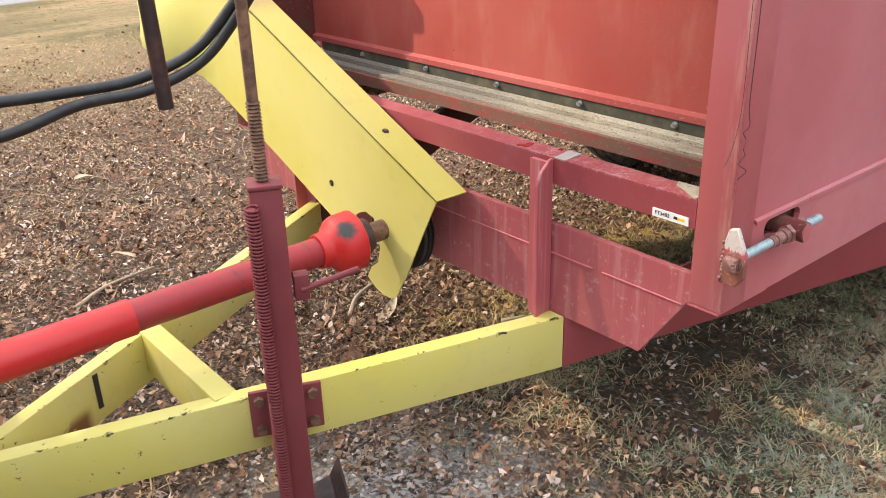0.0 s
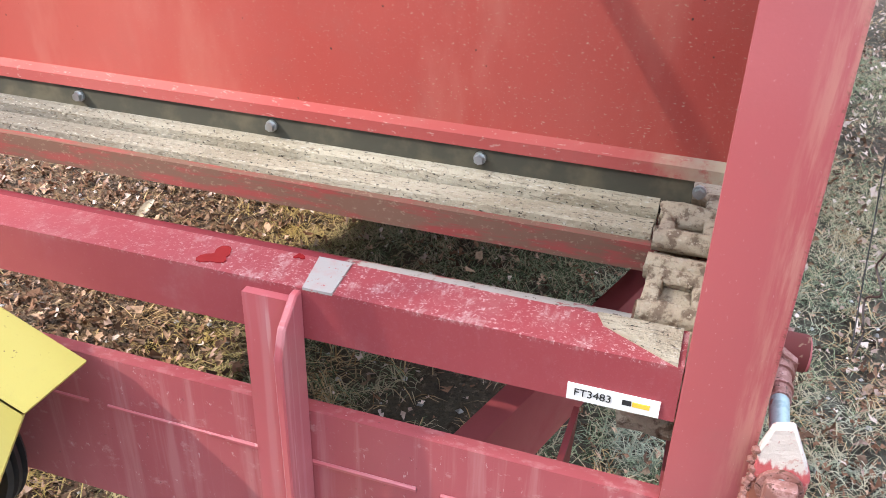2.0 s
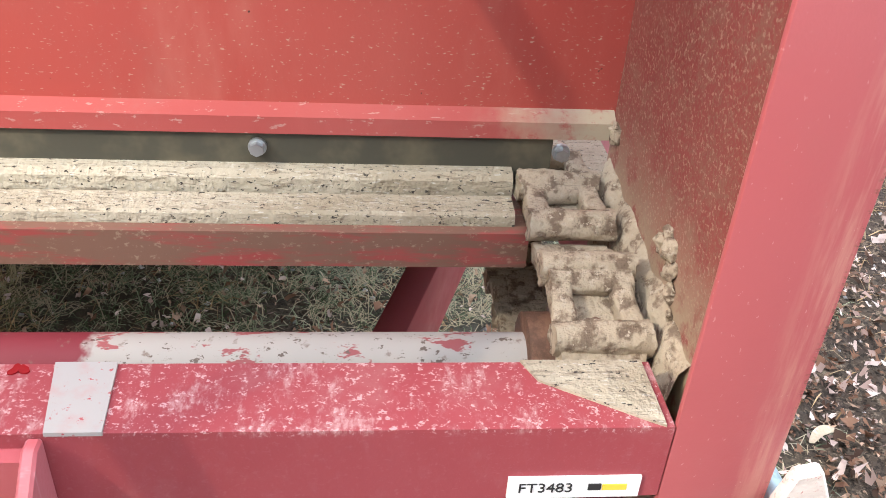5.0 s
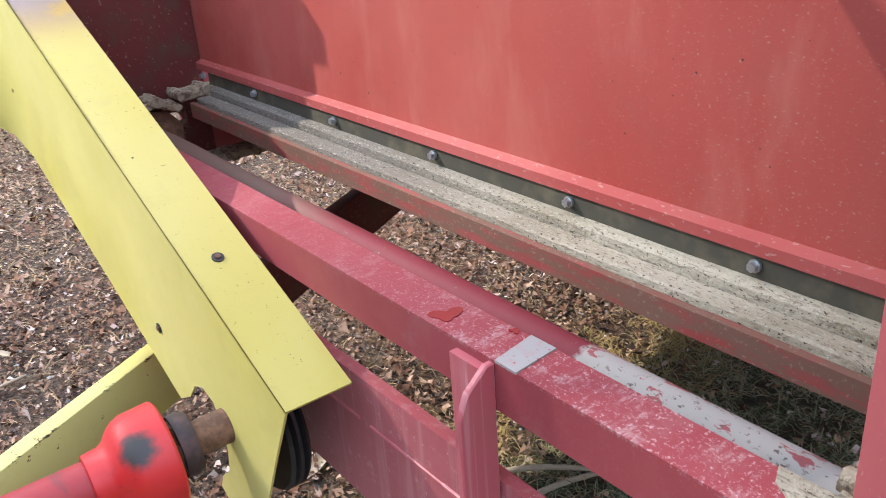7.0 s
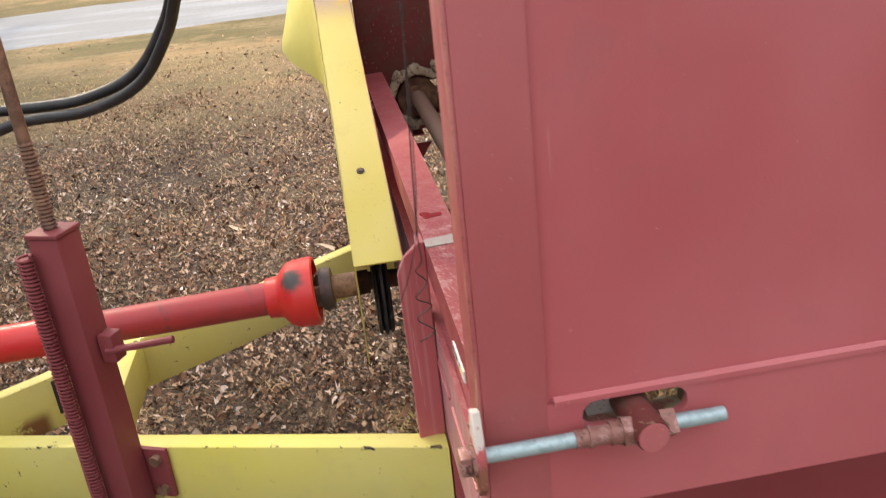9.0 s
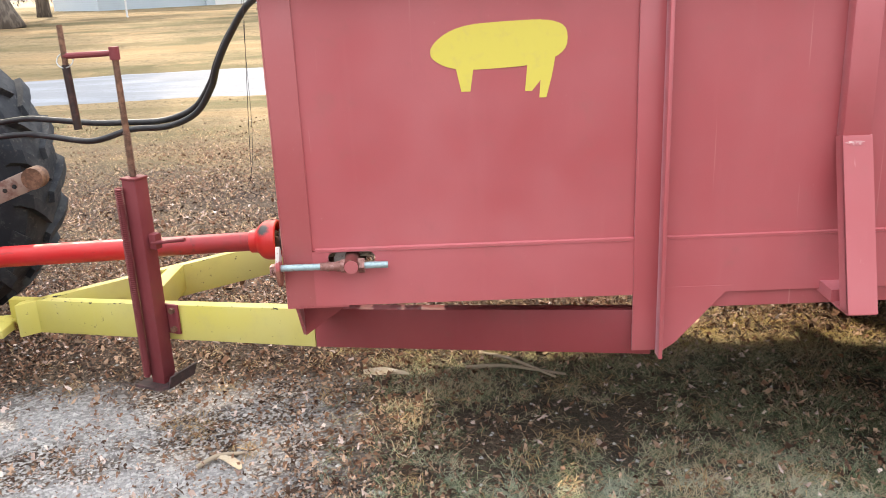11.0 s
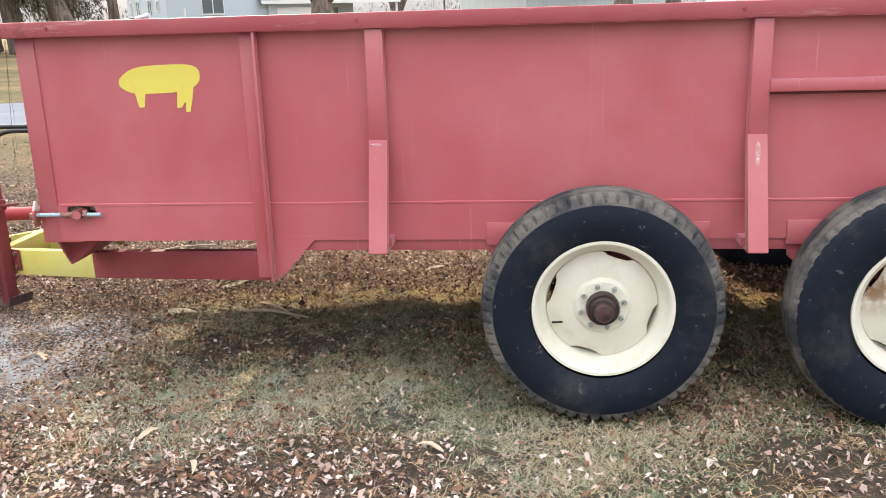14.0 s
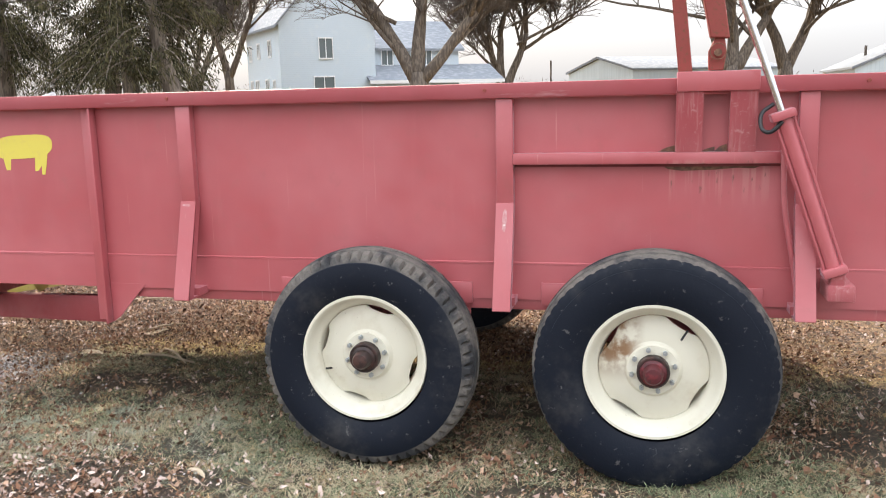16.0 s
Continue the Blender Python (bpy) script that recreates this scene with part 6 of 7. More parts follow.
for yy, zz, ww, hh in ((HY + 1.6, 3.0, 0.5, 0.6), (HY + 3.4, 2.6, 0.8, 1.6), (HY + 6.2, 2.6, 0.8, 1.6), (HY + 7.8, 2.9, 0.5, 1.0), (HY + 2.4, 5.7, 0.7, 1.1), (HY + 5.4, 5.7, 0.6, 1.0), (HY + 7.8, 5.6, 0.6, 1.1)):
    window(house, "x", yy, zz, ww, hh, -22.2)
part("chimney", box(bm_new(), -18.9, -18.3, HY + 5, HY + 5.6, 10.4, 12.6), SIDING, house)

# the house stands askew to the lane
turn = Matrix.Translation((-22.2, HY, 0)) @ Matrix.Rotation(radians(40), 4, "Z") @ Matrix.Diagonal((1.06, 1.06, 1, 1)) @ Matrix.Translation((22.2, -HY, 0))
house.matrix_world = turn @ Matrix.Translation(house.location)

shed = thing("machine_shed", (8, 86, 1), "long pale metal machine shed with low gable roof", "shed")
gable_block(shed, -4.6, 13.2, 80, 92, 0.7, 3.9, 5.2, "x", SHED, ROOF, 0.25)
part("shed_door", box(bm_new(), -2.2, -1.2, 79.92, 80.0, 0.9, 3.1), SIDING, shed)
solo("yard_pole", rod(bm_new(), (-5.3, 79, 0.8), (-5.3, 79, 5.0), 0.08, n=8), BARK, "thin dark wooden pole beside the shed", "pole")
turn = Matrix.Translation((2.3, 80, 0)) @ Matrix.Rotation(radians(35), 4, "Z") @ Matrix.Translation((4.6, -80, 0))
shed.matrix_world = turn @ Matrix.Translation(shed.location)
barn = thing("barn", (29, 82, 1), "pale gabled farm building with grey roof", "barn")
gable_block(barn, 20.7, 31.7, 76, 90, 0.7, 3.4, 5.7, "y", SHED, ROOF, 0.3)
window(barn, "y", 27.6, 3.9, 0.9, 0.9, 76)
part("vent_pipe", rod(bm_new(), (23.2, 84, 4.2), (23.2, 84, 5.6), 0.12, n=8), BARK, barn)
bm = bm_new()
rod(bm, (-14.2, 38.0, 0.6), (-14.2, 38.0, 2.5), 0.05, n=8)
solo("marker_post", bm, TRIM, "thin white post standing in the lawn", "post")

# ---- trees ----


def grow(bm, rnd, p, d, length, r, depth, twigs):
    """A limb of a bare tree with its branches."""
    pts = [p]
    n = 5 if depth < 4 else (3 if depth < 5 else 2)
    q = p.copy()
    dd = d.copy()
    for i in range(n):
        dd = (dd + Vector((rnd.uniform(-1, 1), rnd.uniform(-1, 1), rnd.uniform(-0.5, 0.8) if depth < 4 else rnd.uniform(-1.2, 0.4))) * (0.13 if depth < 3 else 0.22)).normalized()
        q = q + dd * length / n
        pts.append(q.copy())
    sweep(bm if depth < 3 else twigs, pts, r, 9 if depth < 2 else (6 if depth < 3 else 3), r * 0.55)
    if depth >= 5:
        return
    kids = 4 if depth < 2 else rnd.choice((6, 7, 8)) if depth < 4 else 10
    for i in range(kids):
        f = 1.0 if i == 0 else rnd.uniform(0.35, 0.98)
        at = pts[0].lerp(pts[-1], f) if f < 1 else pts[-1]
        idx = min(int(f * n), n - 1)
        at = pts[idx].lerp(pts[idx + 1], f * n - idx) if f < 1 else pts[-1]
        side = Vector((rnd.uniform(-1, 1), rnd.uniform(-1, 1), rnd.uniform(0.0, 0.9))).normalized()
        nd = (dd * (0.9 if i == 0 else 0.55) + side * (0.45 if i == 0 else 0.85)).normalized()
        grow(bm, rnd, at, nd, length * rnd.uniform(0.62, 0.82), max(0.00034 * p.y, r * (0.56 if i == 0 else rnd.uniform(0.32, 0.46))), depth + 1, twigs)


def bare_tree(x, y, r, seed, fork, tall=3.2, size=1.0, limbs=(), grown=1.0):
    r, tall, size = r * grown, tall * grown, size * grown
    limbs = [(tuple(c * grown for c in at), lean, az, length * grown, rr * grown) for at, lean, az, length, rr in limbs]
    rnd = random.Random(seed)
    z = float(ground_z(x, y)) - 0.15
    t = thing("bare_tree", (x, y, z), "leafless tree with a thick grey forked trunk", "tree", "bare yard trees")
    bm, twigs = bm_new(), bm_new()
    sweep(bm, [Vector((x, y, z)), Vector((x, y, z + 0.4)), Vector((x + 0.03, y, z + tall * 0.6)), Vector((x, y, z + tall))], r * 1.25, 14, r * 0.70)
    top = Vector((x, y, z + tall - 0.55 * grown))
    for lean, az, f in fork:
        d = Vector((math.sin(radians(lean)) * math.cos(radians(az)), math.sin(radians(lean)) * math.sin(radians(az)), math.cos(radians(lean))))
        grow(bm, rnd, top.copy(), d, 4.3 * size * (0.8 + 0.3 * f), r * f * 1.05, 1, twigs)
    for at, lean, az, length, rr in limbs:
        d = Vector((math.sin(radians(lean)) * math.cos(radians(az)), math.sin(radians(lean)) * math.sin(radians(az)), math.cos(radians(lean))))
        grow(bm, rnd, Vector((x, y, z)) + Vector(at), d, length, rr, 2, twigs)
    part("trunk", bm, BARK, t, "", 60)
    part("crown", twigs, TWIG, t, "fine bare branches", 80)


bare_tree(-8.35, 42.0, 0.54, 11, ((32, 175, 0.62), (8, 60, 0.66), (38, 10, 0.55)), 2.1, 1.0, (((-1.0, 0, 4.3), 66, 178, 5.2, 0.11), ((1.4, 0, 4.6), 60, 5, 4.5, 0.10)), 1.2)
bare_tree(-9.6, 77.0, 0.62, 23, ((20, 175, 0.55), (5, 80, 0.6), (24, 15, 0.6)), 1.6, 1.25, (((1.2, 0, 5.0), 62, 5, 6.5, 0.13), ((0.8, 0, 6.5), 70, -15, 6.0, 0.11), ((-1.0, 0, 5.5), 60, 175, 6.0, 0.12), ((0.6, 0, 8.0), 50, 20, 7.0, 0.12)), 1.15)
bare_tree(10.4, 72.0, 0.66, 35, ((30, 185, 0.62), (8, 80, 0.6), (32, 5, 0.6)), 2.3, 1.15, (((-1.6, 0, 5.2), 78, 178, 6.5, 0.11), ((-1.2, 0, 6.6), 66, 190, 6.0, 0.11), ((1.4, 0, 5.6), 70, -5, 6.0, 0.11), ((1.6, 0, 7.2), 58, 5, 6.5, 0.11)), 1.35)
bare_tree(15.3, 77.0, 0.52, 47, ((14, 175, 0.7), (24, 10, 0.66)), 2.4, 1.15, (((1.4, 0, 5.0), 68, 0, 6.5, 0.11), ((1.8, 0, 6.8), 60, 10, 6.5, 0.11), ((-0.6, 0, 6.0), 60, 180, 5.5, 0.10)), 1.45)
bare_tree(-33.0, 62.0, 0.5, 59, ((30, 180, 0.66), (10, 90, 0.6), (28, 20, 0.6)), 2.6)
bare_tree(-21.2, 45.0, 0.34, 83, ((14, 170, 0.7), (24, 20, 0.6)), 3.0)


def spruce(x, y, r, tall, seed, low, lean=0.0, wide=4.6, foot=0.0, shade_spire=False):
    """An old conifer with bare lower trunk and drooping boughs."""
    rnd = random.Random(seed)
    z = float(ground_z(x, y)) - 0.15
    t = thing("conifer_tree", (x, y, z), "tall dark conifer with drooping boughs and bare lower trunk", "tree", "conifers")
    bm = bm_new()
    stem = [(0.0, 1.0), (0.02, 0.82), (0.06, 0.50), (0.11, 0.24), (0.18, 0.06), (0.32, 0.0), (0.6, 0.0), (1.0, 0.0)]
    sweep(bm, [Vector((x + lean * f + foot * g, y, z + tall * f)) for f, g in stem], r * 1.35, 12, 0.05)
    verts, faces = [], []
    nb = 210
    for b in range(nb):
        f = low + (1 - low) * (b / nb) ** 1.1
        a = rnd.uniform(0, 2 * math.pi)
        reach = min(1.0, 1.5 * (1 - f) ** 0.8) * wide * rnd.uniform(0.5, 1.05) + 0.3
        # unseen tip packed dense, added to shade the machine's near front corner
        top = shade_spire and f > 0.872
        if top:
            reach = rnd.uniform(0.14, 0.31)
        base = Vector((x + lean * f, y, z + tall * f))
        out = Vector((math.cos(a), math.sin(a), 0))
        pts = [base + out * reach * u + Vector((0, 0, 0.25 * reach * u - 0.62 * reach * u * u)) for u in (0, 0.3, 0.6, 0.85, 1.0)]
        sweep(bm, pts, 0.05 * (1 - f) + 0.015, 4, 0.008)
        # the unseen tops stand thin, to let sun through to the machine
        if f > 0.74 and b % 3 and not top:
            continue
        for m in range(170 if top else int(180 + 100 * (1 - f)) if f < 0.74 else 24):
            u = rnd.uniform(0.18, 1.0) ** 0.8
            i = min(int(u * 4), 3)
            c = base + out * reach * u + Vector((0, 0, 0.25 * reach * u - 0.62 * reach * u * u))
            wd = 0.045 if top else 0.40 * (0.35 + u * (1.25 - u))
            c = c + Vector((rnd.gauss(0, wd), rnd.gauss(0, wd), rnd.gauss(-0.12, 0.16)))
            s = rnd.uniform(0.05, 0.10) if top else rnd.uniform(0.07, 0.17)
            d1 = (Vector((rnd.gauss(0, 1), rnd.gauss(0, 1), rnd.gauss(-1.3, 0.7))) + out * 0.5).normalized()
            d2 = d1.orthogonal().normalized()
            d2 = d2 * math.cos(u * 7) + d1.cross(d2) * math.sin(u * 7)
            k0 = len(verts)
            verts.extend([c - d2 * s * 0.10, c + d2 * s * 0.12, c + d1 * s * 1.7 + d2 * s * 0.05, c + d1 * s * 0.9 - d2 * s * 0.20])
            faces.extend([(k0, k0 + 1, k0 + 2), (k0, k0 + 2, k0 + 3)])
    part("trunk", bm, BARK, t, "", 60)
    me = bpy.data.meshes.new("crown")
    me.from_pydata([tuple(v) for v in verts], [], faces)
    me.materials.append(NEEDLE)
    c = centred(me)
    ob = new("crown", me)
    ob.parent = t
    ob.location = c - t.location


spruce(-17.4, 31.0, 0.42, 31, 3, 0.09, -1.15, 3.4, 1.3, True)
spruce(-19.4, 31.5, 0.40, 29, 4, 0.09, 0.0, 4.6, 0.5)
spruce(-22.2, 34.5, 0.42, 28, 5, 0.09, 0.6)
spruce(-27.5, 33.5, 0.44, 21, 6, 0.16)
spruce(-31.5, 36.5, 0.44, 22, 8, 0.16)

# ---- litter, grass and gravel ----
rng = np.random.default_rng(8)


def fleck_mesh(name, centres, sizes, material, aspect, upright):
    """Many small upright four-cornered twigs as one mesh of real faces."""
    n = len(centres)
    a = rng.uniform(0, 2 * np.pi, n)
    tilt = rng.normal(0, 0.45, n)
    d = np.stack([np.cos(a) * np.cos(tilt), np.sin(a) * np.cos(tilt), np.sin(tilt)], -1)
    d[:, 2] += upright * rng.uniform(0.4, 1.2, n)
    d /= np.linalg.norm(d, axis=1, keepdims=True)
    s = np.cross(d, rng.normal(0, 0.35, (n, 3)) + (0, 0, 1))
    s /= np.linalg.norm(s, axis=1, keepdims=True) + 1e-9
    L, W = sizes[:, None], sizes[:, None] * aspect * rng.uniform(0.35, 1.45, (n, 1))
    rows = [centres, centres + d * L * rng.uniform(0.25, 0.75, (n, 1)) + s * W / 2, centres + d * L, centres + d * L * rng.uniform(0.25, 0.75, (n, 1)) - s * W / 2]
    idx = np.arange(n * 4).reshape(-1, 4)
    me = bpy.data.meshes.new(name)
    me.vertices.add(n * 4)
    me.vertices.foreach_set("co", np.stack(rows, 1).ravel())
    me.loops.add(n * 6)
    me.loops.foreach_set("vertex_index", idx[:, [0, 1, 2, 0, 2, 3]].reshape(-1))
    me.polygons.add(n * 2)
    me.polygons.foreach_set("loop_start", np.arange(n * 2) * 3)
    me.polygons.foreach_set("loop_total", np.full(n * 2, 3))
    me.update(calc_edges=True)
    me.validate()
    me.materials.append(material)
    return new(name, me)


def patchy(x, y, s=1.0, ph=0.0):
    s = s * 1.35
    fine = 0.22 * np.sin(8.3 * s * x + 5 * ph + 2.1 * np.sin(5.9 * s * y)) * np.sin(9.1 * s * y + ph + 1.7 * np.sin(6.7 * s * x))
    return fine + 0.5 + 0.25 * np.sin(1.9 * s * x + ph + 1.1 * np.sin(1.3 * s * y)) + 0.25 * np.sin(2.7 * s * y + 2 * ph + 0.9 * np.sin(1.7 * s * x))


def scatter(n, x0, x1, y0, y1, keep):
    x, y = rng.uniform(x0, x1, n), rng.uniform(y0, y1, n)
    rim = np.minimum(np.minimum(x - x0, x1 - x), np.minimum(y - y0, y1 - y))
    fade = np.clip((rim - 0.5 * patchy(x, y, 0.9, 0.7)) / 0.9, 0, 1)
    # worn bare beside the tyres
    for xw in (2.69, 4.05):
        fade = fade * (1 - 0.85 * np.exp(-(((x - xw) / 0.26) ** 2 + ((y + 0.24) / 0.16) ** 2)))
    k1 = rng.uniform(0, 1, n) < keep(x, y) * fade
    x, y = x[k1], y[k1]
    return np.stack([x, y, ground_z(x, y)], -1)


def gravelly(x, y):
    return np.clip((0.2 - x) / 0.5, 0, 1) * np.clip((y + 0.5) / 0.6, 0, 1) * np.clip((1.25 - y) / 0.45, 0, 1)


def shade_grass(x, y):
    return np.clip((x + 0.15) / 0.7, 0, 1) * np.clip((1.75 - y) / 0.6, 0, 1) * np.clip((y + 0.86 + 1.25 * np.clip(x - 1.8, 0, 1)) / 0.7, 0.05, 1)


def leaf_keep(x, y):
    return np.clip(0.30 + 0.70 * patchy(x, y, 1, 0.4) - 0.45 * gravelly(x, y) - 0.32 * shade_grass(x, y) - 0.16 * np.clip(y - 2.6, 0, 9) - 0.35 * np.exp(-((y - 1.9) ** 2) / 0.7) * (x > 0.6), 0.04, 1)


def shred_mesh(name, centres, sizes, material, crumple=0.35, aspect=0.6):
    """Torn, crumpled leaf pieces: five ragged corners round a middle, each bent up or down."""
    n = len(centres)
    turn0 = rng.uniform(0, 2 * np.pi, n)
    tilt = rng.normal(0, 0.42, (n, 2))
    co = np.empty((n, 6, 3))
    flat = np.zeros((n, 6, 3))
    for i in range(5):
        a = 2 * np.pi * (i + rng.uniform(-0.3, 0.3, n)) / 5
        r = 0.5 * sizes * rng.uniform(0.45, 1.25, n)
        flat[:, i + 1, 0], flat[:, i + 1, 1] = r * np.cos(a), r * np.sin(a) * aspect
        flat[:, i + 1, 2] = sizes * crumple * rng.uniform(-0.5, 1.0, n)
    c, sn = np.cos(turn0)[:, None], np.sin(turn0)[:, None]
    co[:, :, 0] = flat[:, :, 0] * c - flat[:, :, 1] * sn
    co[:, :, 1] = flat[:, :, 0] * sn + flat[:, :, 1] * c
    co[:, :, 2] = flat[:, :, 2] + co[:, :, 0] * tilt[:, :1] + co[:, :, 1] * tilt[:, 1:]
    co += centres[:, None]
    idx = np.arange(n * 6).reshape(-1, 6)
    tri = [0, 1, 2, 0, 2, 3, 0, 3, 4, 0, 4, 5]
    me = bpy.data.meshes.new(name)
    me.vertices.add(n * 6)
    me.vertices.foreach_set("co", co.ravel())
    me.loops.add(n * 12)
    me.loops.foreach_set("vertex_index", idx[:, tri].reshape(-1))
    me.polygons.add(n * 4)
    me.polygons.foreach_set("loop_start", np.arange(n * 4) * 3)
    me.polygons.foreach_set("loop_total", np.full(n * 4, 3))
    me.update(calc_edges=True)
    me.validate()
    me.materials.append(material)
    return new(name, me)


def blade_mesh(name, centres, sizes, material, width, flat, droop):
    """Bent grass blades: a broad foot, a knee and a drooping tip."""
    n = len(centres)
    a = rng.uniform(0, 2 * np.pi, n)
    d = np.stack([np.cos(a), np.sin(a), np.zeros(n)], -1)
    side = np.stack([-np.sin(a), np.cos(a), np.zeros(n)], -1)
    rise = rng.uniform(0.15, 1.0, (n, 1)) * flat
    up = np.array([0, 0, 1.0])
    L = sizes[:, None]
    w = width * rng.uniform(0.6, 1.4, (n, 1))
    veer = side * L * rng.normal(0, 0.08, (n, 1))
    knee = centres + d * L * 0.5 + up * L * rise * 0.6 + veer * 0.4
    tip = centres + d * L * 0.98 + up * L * (rise * 0.6 - droop * rng.uniform(0, 1, (n, 1))) + veer
    tip[:, 2] = np.maximum(tip[:, 2], centres[:, 2] + 0.002)
    co = np.stack([centres - side * w * 0.5, centres + side * w * 0.5, knee + side * w * 0.5, knee - side * w * 0.5, tip], 1).reshape(-1, 3)
    idx = np.arange(n * 5).reshape(-1, 5)
    me = bpy.data.meshes.new(name)
    me.vertices.add(n * 5)
    me.vertices.foreach_set("co", co.ravel())
    me.loops.add(n * 7)
    me.loops.foreach_set("vertex_index", idx[:, [0, 1, 2, 3, 3, 2, 4]].reshape(-1))
    me.polygons.add(n * 2)
    me.polygons.foreach_set("loop_start", (np.arange(n)[:, None] * 7 + np.array([0, 4])).ravel())
    me.polygons.foreach_set("loop_total", np.tile([4, 3], n))
    me.update(calc_edges=True)
    me.validate()
    me.materials.append(material)
    return new(name, me)


def near_keep(x, y):
    return np.clip(0.55 + 0.55 * patchy(x, y, 1, 0.4) - 0.60 * gravelly(x, y) - 0.56 * shade_grass(x, y), 0.05, 1)


pts = scatter(240000, -3.0, 6.0, -1.6, 4.2, near_keep)
pts[:, 2] += rng.uniform(0.001, 0.030, len(pts))
tagged(shred_mesh("leaf_shreds", pts, rng.uniform(0.008, 0.036, len(pts)) * rng.uniform(0.6, 1.25, len(pts)), LEAF), "brown shredded leaf litter covering the ground", "leaf litter", kind="stuff")
pts = np.concatenate([scatter(80000, -8, 9, -6, 9, leaf_keep), scatter(120000, -4.0, 3.6, 3.0, 9.0, lambda x, y: np.clip(0.25 + 0.75 * patchy(x, y, 1, 0.4) - 0.11 * np.clip(y - 4, 0, 9), 0.03, 1))])
pts = pts[(pts[:, 0] < -2.2) | (pts[:, 0] > 5.4) | (pts[:, 1] < -1.0) | (pts[:, 1] > 3.4)]
pts[:, 2] += rng.uniform(0.001, 0.020, len(pts))
tagged(shred_mesh("outer_leaf_shreds", pts, rng.uniform(0.010, 0.036, len(pts)), LEAF, 0.25), "brown shredded leaf litter thinning over the yard", "leaf litter", kind="stuff")
pts = scatter(12000, -3.4, 6.2, -2.0, 5.5, lambda x, y: np.clip(near_keep(x, y) - 0.3 * gravelly(x, y), 0.03, 1))
pts[:, 2] += rng.uniform(0.008, 0.030, len(pts))
tagged(shred_mesh("dead_leaves", pts, rng.uniform(0.026, 0.058, len(pts)), LEAF, 0.4, 0.75), "curled brown dead leaves scattered on the ground", "leaf litter", kind="stuff")
pts = scatter(85000, -4.4, 7.2, -3.0, 7, lambda x, y: np.clip(0.14 + 0.45 * patchy(x, y, 1.4, 2.0) + 0.40 * np.clip((-0.4 - y) / 0.5, 0, 1) - 0.20 * shade_grass(x, y) - 0.12 * np.clip(y - 3, 0, 5) + 0.9 * np.exp(-((x - 0.7) / 0.9) ** 2 - ((y + 0.9) / 0.55) ** 2), 0.02, 1))
pts[:, 2] += rng.uniform(0.010, 0.032, len(pts))
tagged(shred_mesh("pale_leaves", pts, rng.uniform(0.012, 0.045, len(pts)) * rng.uniform(0.5, 1.1, len(pts)) * np.where(pts[:, 1] < -0.45, 1.3, 1.0), PALE_LEAF, 0.3), "pale bleached leaf flakes on the ground", "leaf litter", kind="stuff")
pts = scatter(90000, -10, 8, 4.0, 15, lambda x, y: np.clip((12 - y) / 14, 0.1, 1) * np.clip(1.3 * patchy(x, y, 0.5, 1.7) - 0.2, 0.05, 1) * (y < 11.6 + 0.13 * (x + 5)))
pts[:, 2] += rng.uniform(0.0, 0.012, len(pts))
tagged(shred_mesh("scattered_leaves", pts, rng.uniform(0.02, 0.06, len(pts)), LEAF, 0.2), "brown leaves thinning out over the lawn", "leaf litter", kind="stuff")


def grass_keep(x, y):
    return np.clip(shade_grass(x, y) * (1.5 * patchy(x, y, 1.2, 1.0) - 0.05) + 0.03 + 0.7 * np.exp(-(((x - 0.85) / 0.6) ** 2) - ((y + 0.15) / 0.4) ** 2), 0, 1)


tuft = scatter(21000, -0.8, 5.8, -1.7, 2.3, grass_keep)
pts = np.repeat(tuft, 16, axis=0)
pts[:, :2] += rng.normal(0, 0.020, (len(pts), 2))
tall = np.repeat(rng.uniform(0.6, 1.25, len(tuft)), 16)
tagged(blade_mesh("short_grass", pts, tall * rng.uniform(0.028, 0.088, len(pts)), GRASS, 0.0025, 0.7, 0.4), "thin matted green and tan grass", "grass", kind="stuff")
pts = scatter(210000, -6, 7.4, -3.0, 10, lambda x, y: np.clip(0.08 + 0.75 * np.exp(-((y - 1.9) ** 2) / 0.7) * (x > 0.2) * patchy(x, y, 1.5, 2.2) + 0.40 * np.clip((y - 2.2) / 1.5, 0, 1) + 0.50 * patchy(x, y, 0.8, 3.0) * np.clip((0.1 - y) / 0.5, 0, 1) - 0.2 * gravelly(x, y), 0, 1))
tuft = scatter(1300, -2, 6.5, -1.6, 2.6, lambda x, y: 0.06 + 0.25 * patchy(x, y, 1.1, 4.0))
spread = np.repeat(tuft, 40, axis=0)
spread[:, :2] += rng.normal(0, 0.035, (len(spread), 2))
pts = np.concatenate([pts, spread])
tagged(blade_mesh("dry_grass", pts, rng.uniform(0.03, 0.10, len(pts)), DRY, 0.0032, 0.6, 0.6), "dry straw-coloured winter grass", "grass", kind="stuff")


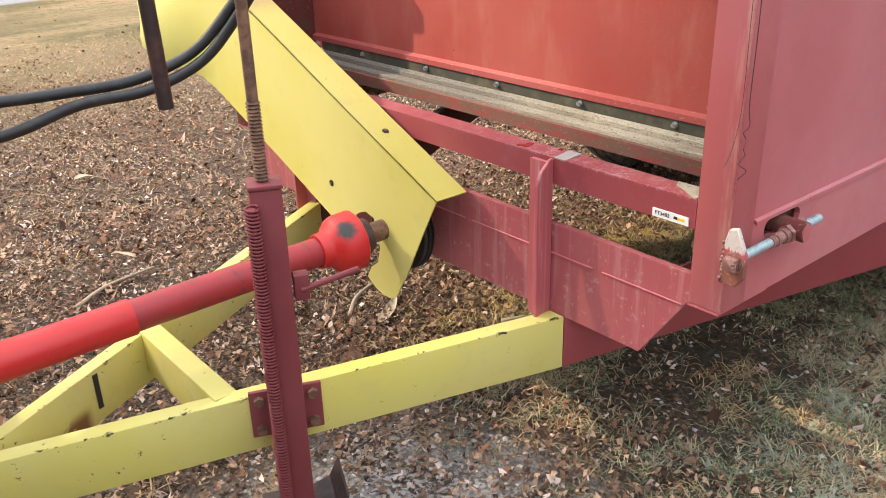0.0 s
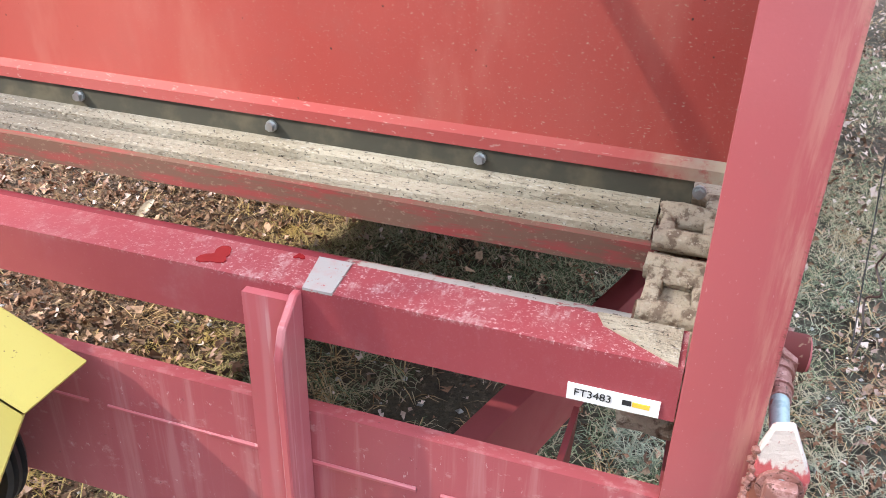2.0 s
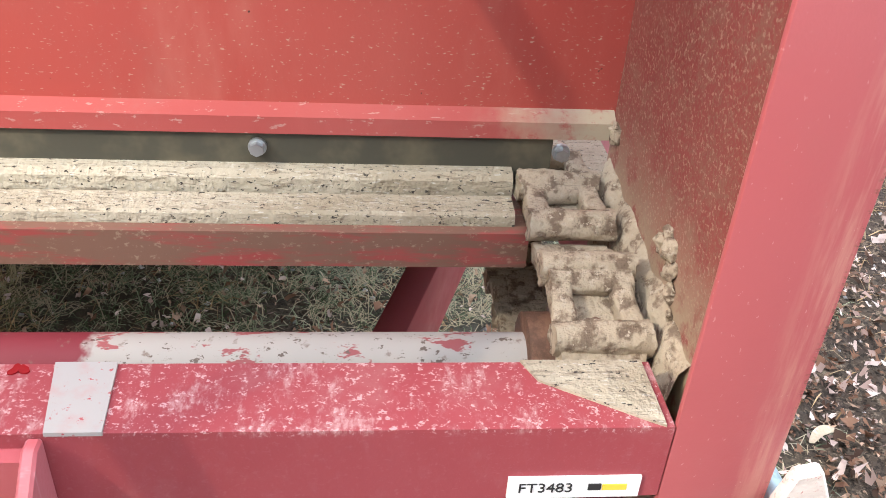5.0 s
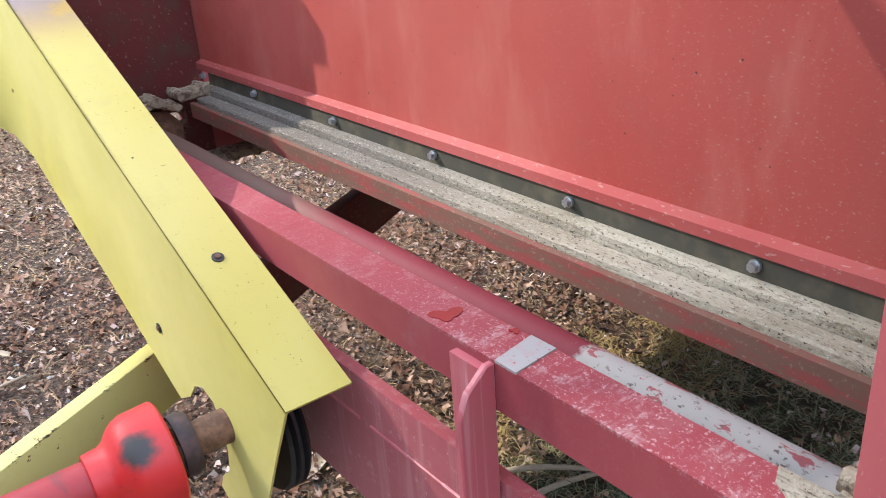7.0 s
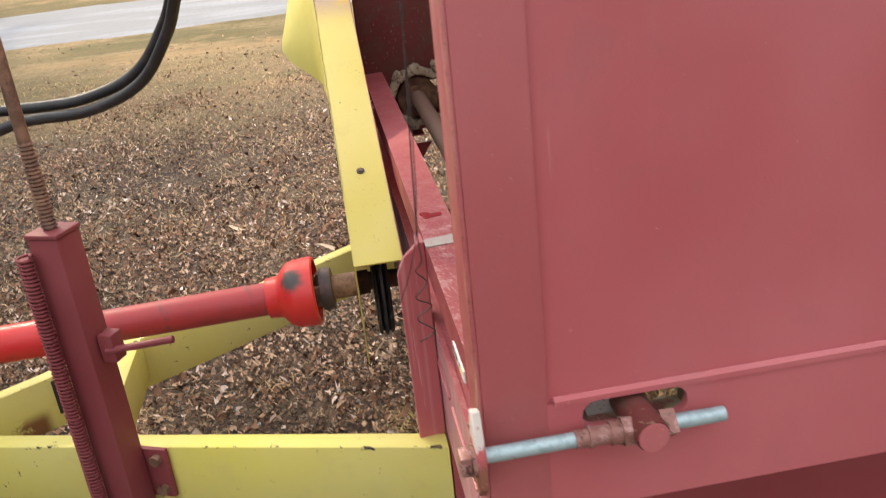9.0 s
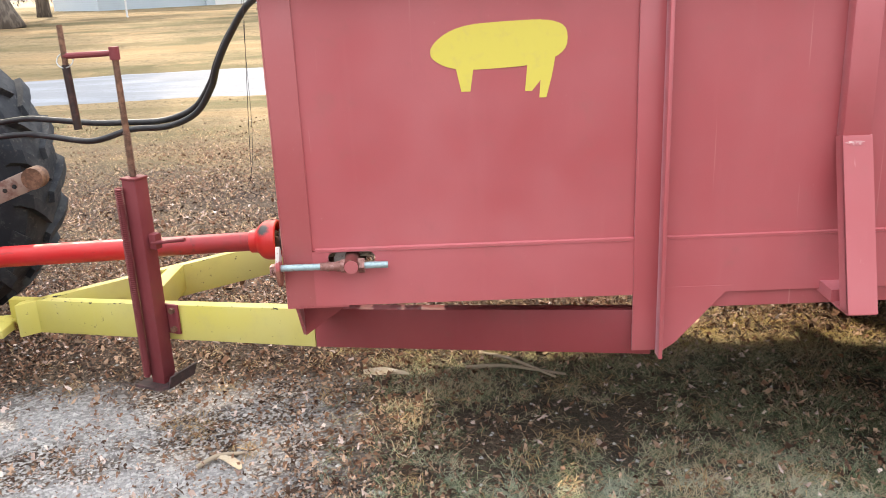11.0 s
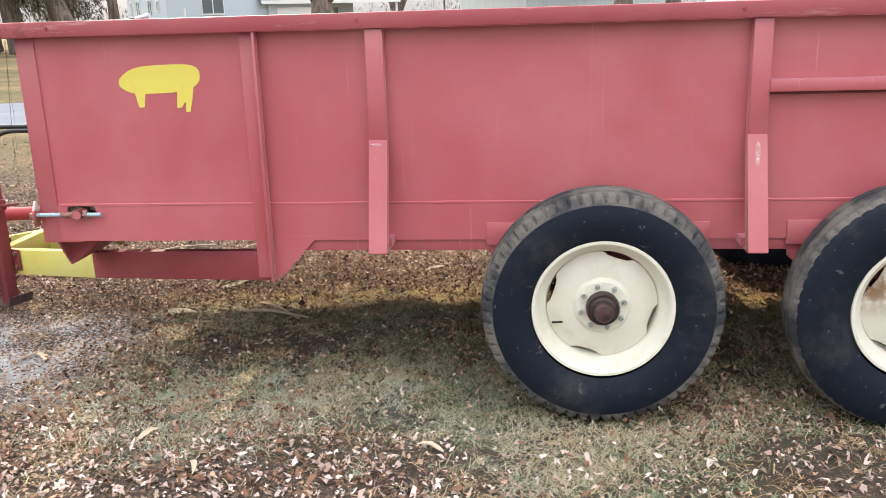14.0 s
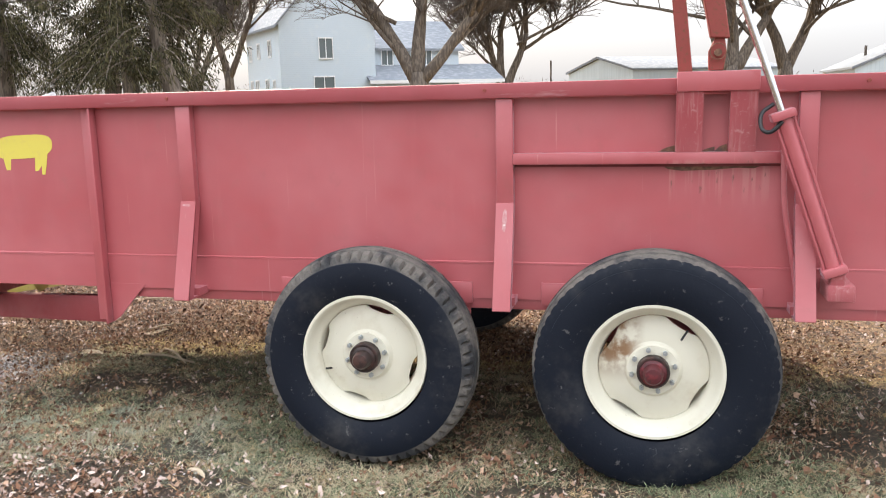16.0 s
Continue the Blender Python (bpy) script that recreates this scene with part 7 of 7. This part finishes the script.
def stones(n, keep, lo, hi, name, label):
    p = scatter(n, -6, 3, -3.0, 4, keep)
    m = len(p)
    s = rng.uniform(lo, hi, m)
    base = np.array([(1, 0, 0), (0, 1, 0), (-1, 0, 0), (0, -1, 0), (0, 0, 0.7), (0, 0, -0.7)], float)
    j = base[None] * s[:, None, None] * rng.uniform(0.6, 1.25, (m, 6, 1))
    ang = rng.uniform(0, 6.28, m)
    c, sn = np.cos(ang)[:, None], np.sin(ang)[:, None]
    j[:, :, 0], j[:, :, 1] = j[:, :, 0] * c - j[:, :, 1] * sn, j[:, :, 0] * sn + j[:, :, 1] * c
    co = (j + p[:, None]).reshape(-1, 3)
    f = np.array([(0, 1, 4), (1, 2, 4), (2, 3, 4), (3, 0, 4), (1, 0, 5), (2, 1, 5), (3, 2, 5), (0, 3, 5)])
    fa = (f[None] + 6 * np.arange(m)[:, None, None]).reshape(-1, 3)
    me = bpy.data.meshes.new(name)
    me.from_pydata(co.tolist(), [], fa.tolist())
    me.materials.append(STONE)
    tagged(new(name, me), label, "gravel", kind="stuff")


stones(90000, lambda x, y: np.clip(gravelly(x, y) * (0.45 + 0.55 * patchy(x, y, 1.3, 5.0)) + 0.05, 0, 1), 0.004, 0.013, "gravel", "loose pale grey gravel stones")

# a few bare sticks
for i, (p, q) in enumerate((((0.55, 1.15, 0.02), (1.0, 1.05, 0.03)), ((0.62, 1.3, 0.02), (0.95, 1.02, 0.03)), ((-0.50, 0.40, 0.015), (-0.32, 0.46, 0.02)), ((0.2, 1.75, 0.02), (0.45, 1.9, 0.03)), ((-0.6, 2.6, 0.02), (-0.2, 2.75, 0.03)))):
    bm = bm_new()
    p, q = Vector(p), Vector(q)
    p.z += float(ground_z(p.x, p.y))
    q.z += float(ground_z(q.x, q.y))
    sweep(bm, curve_pts([p, p.lerp(q, 0.4) + Vector((0, 0.03, 0.008)), q], 5), 0.011, 7, 0.006)
    solo("stick", bm, STICK, "bare bleached stick lying on the leaves", "stick", "sticks")



def husk(x, y, length, heading, seed):
    """A long dry husk leaf: a cupped, tapering, twisted strip."""
    rnd = random.Random(seed)
    bm = bm_new()
    rows = []
    bend, twist = rnd.uniform(-0.9, 0.9), rnd.uniform(-0.8, 0.8)
    for i in range(9):
        f = i / 8
        h = heading + bend * f
        w = 0.13 * length * math.sin(math.pi * (0.12 + 0.8 * f)) ** 0.8
        px, py = x + length * f * math.cos(h), y + length * f * math.sin(h)
        z = float(ground_z(px, py)) + 0.026 + 0.012 * math.sin(3 * f + seed)
        ring = []
        for u in (-1, -0.4, 0.4, 1):
            roll = twist * (f - 0.5) + 0.15
            ring.append(bm.verts.new((px - math.sin(h) * w * u * math.cos(roll), py + math.cos(h) * w * u * math.cos(roll), z + 0.35 * w * u * u + w * u * math.sin(roll) + rnd.uniform(-0.002, 0.002))))
        rows.append(ring)
    for a, b in zip(rows, rows[1:]):
        for j in range(3):
            bm.faces.new((a[j], a[j + 1], b[j + 1], b[j]))
    bmesh.ops.recalc_face_normals(bm, faces=bm.faces)
    bmesh.ops.solidify(bm, geom=bm.faces[:], thickness=0.0015)
    solo("husk_leaf", bm, HUSK, "long pale dry husk leaf lying on the litter", "leaf", "husk leaves", sharp=60)


for i, (x, y, length, heading) in enumerate(((-0.42, 0.44, 0.15, -0.3), (0.08, 1.10, 0.22, 0.2), (-0.48, -0.34, 0.20, 0.5), (-1.50, 0.10, 0.12, -1.2), (-0.05, 4.25, 0.13, 0.3), (-0.30, 3.00, 0.12, 0.1), (-0.75, 3.45, 0.10, -0.5), (0.25, 1.62, 0.18, 0.4), (1.62, 2.05, 0.14, 0.2), (0.62, -0.55, 0.12, 1.2), (0.95, -0.75, 0.10, -0.7), (1.9, -0.6, 0.11, 0.4), (3.1, -0.75, 0.10, 1.0))):
    husk(x, y, length, heading, i + 3)

# woods along the horizon
n = 26000
ang = rng.uniform(radians(-75), radians(75), n)
dist = rng.uniform(170, 320, n)
hh = 4.0 * (0.55 + 0.45 * np.sin(ang * 23) * np.sin(ang * 9 + 1)) + 2.5
pts = np.stack([dist * np.sin(ang), dist * np.cos(ang), 0.8 + rng.uniform(0, 1, n) ** 1.3 * hh], -1)
tagged(fleck_mesh("far_woods", pts, rng.uniform(0.5, 1.5, n), TWIG, 0.12, 1.4), "grey leafless woods on the horizon", "woods", kind="stuff")
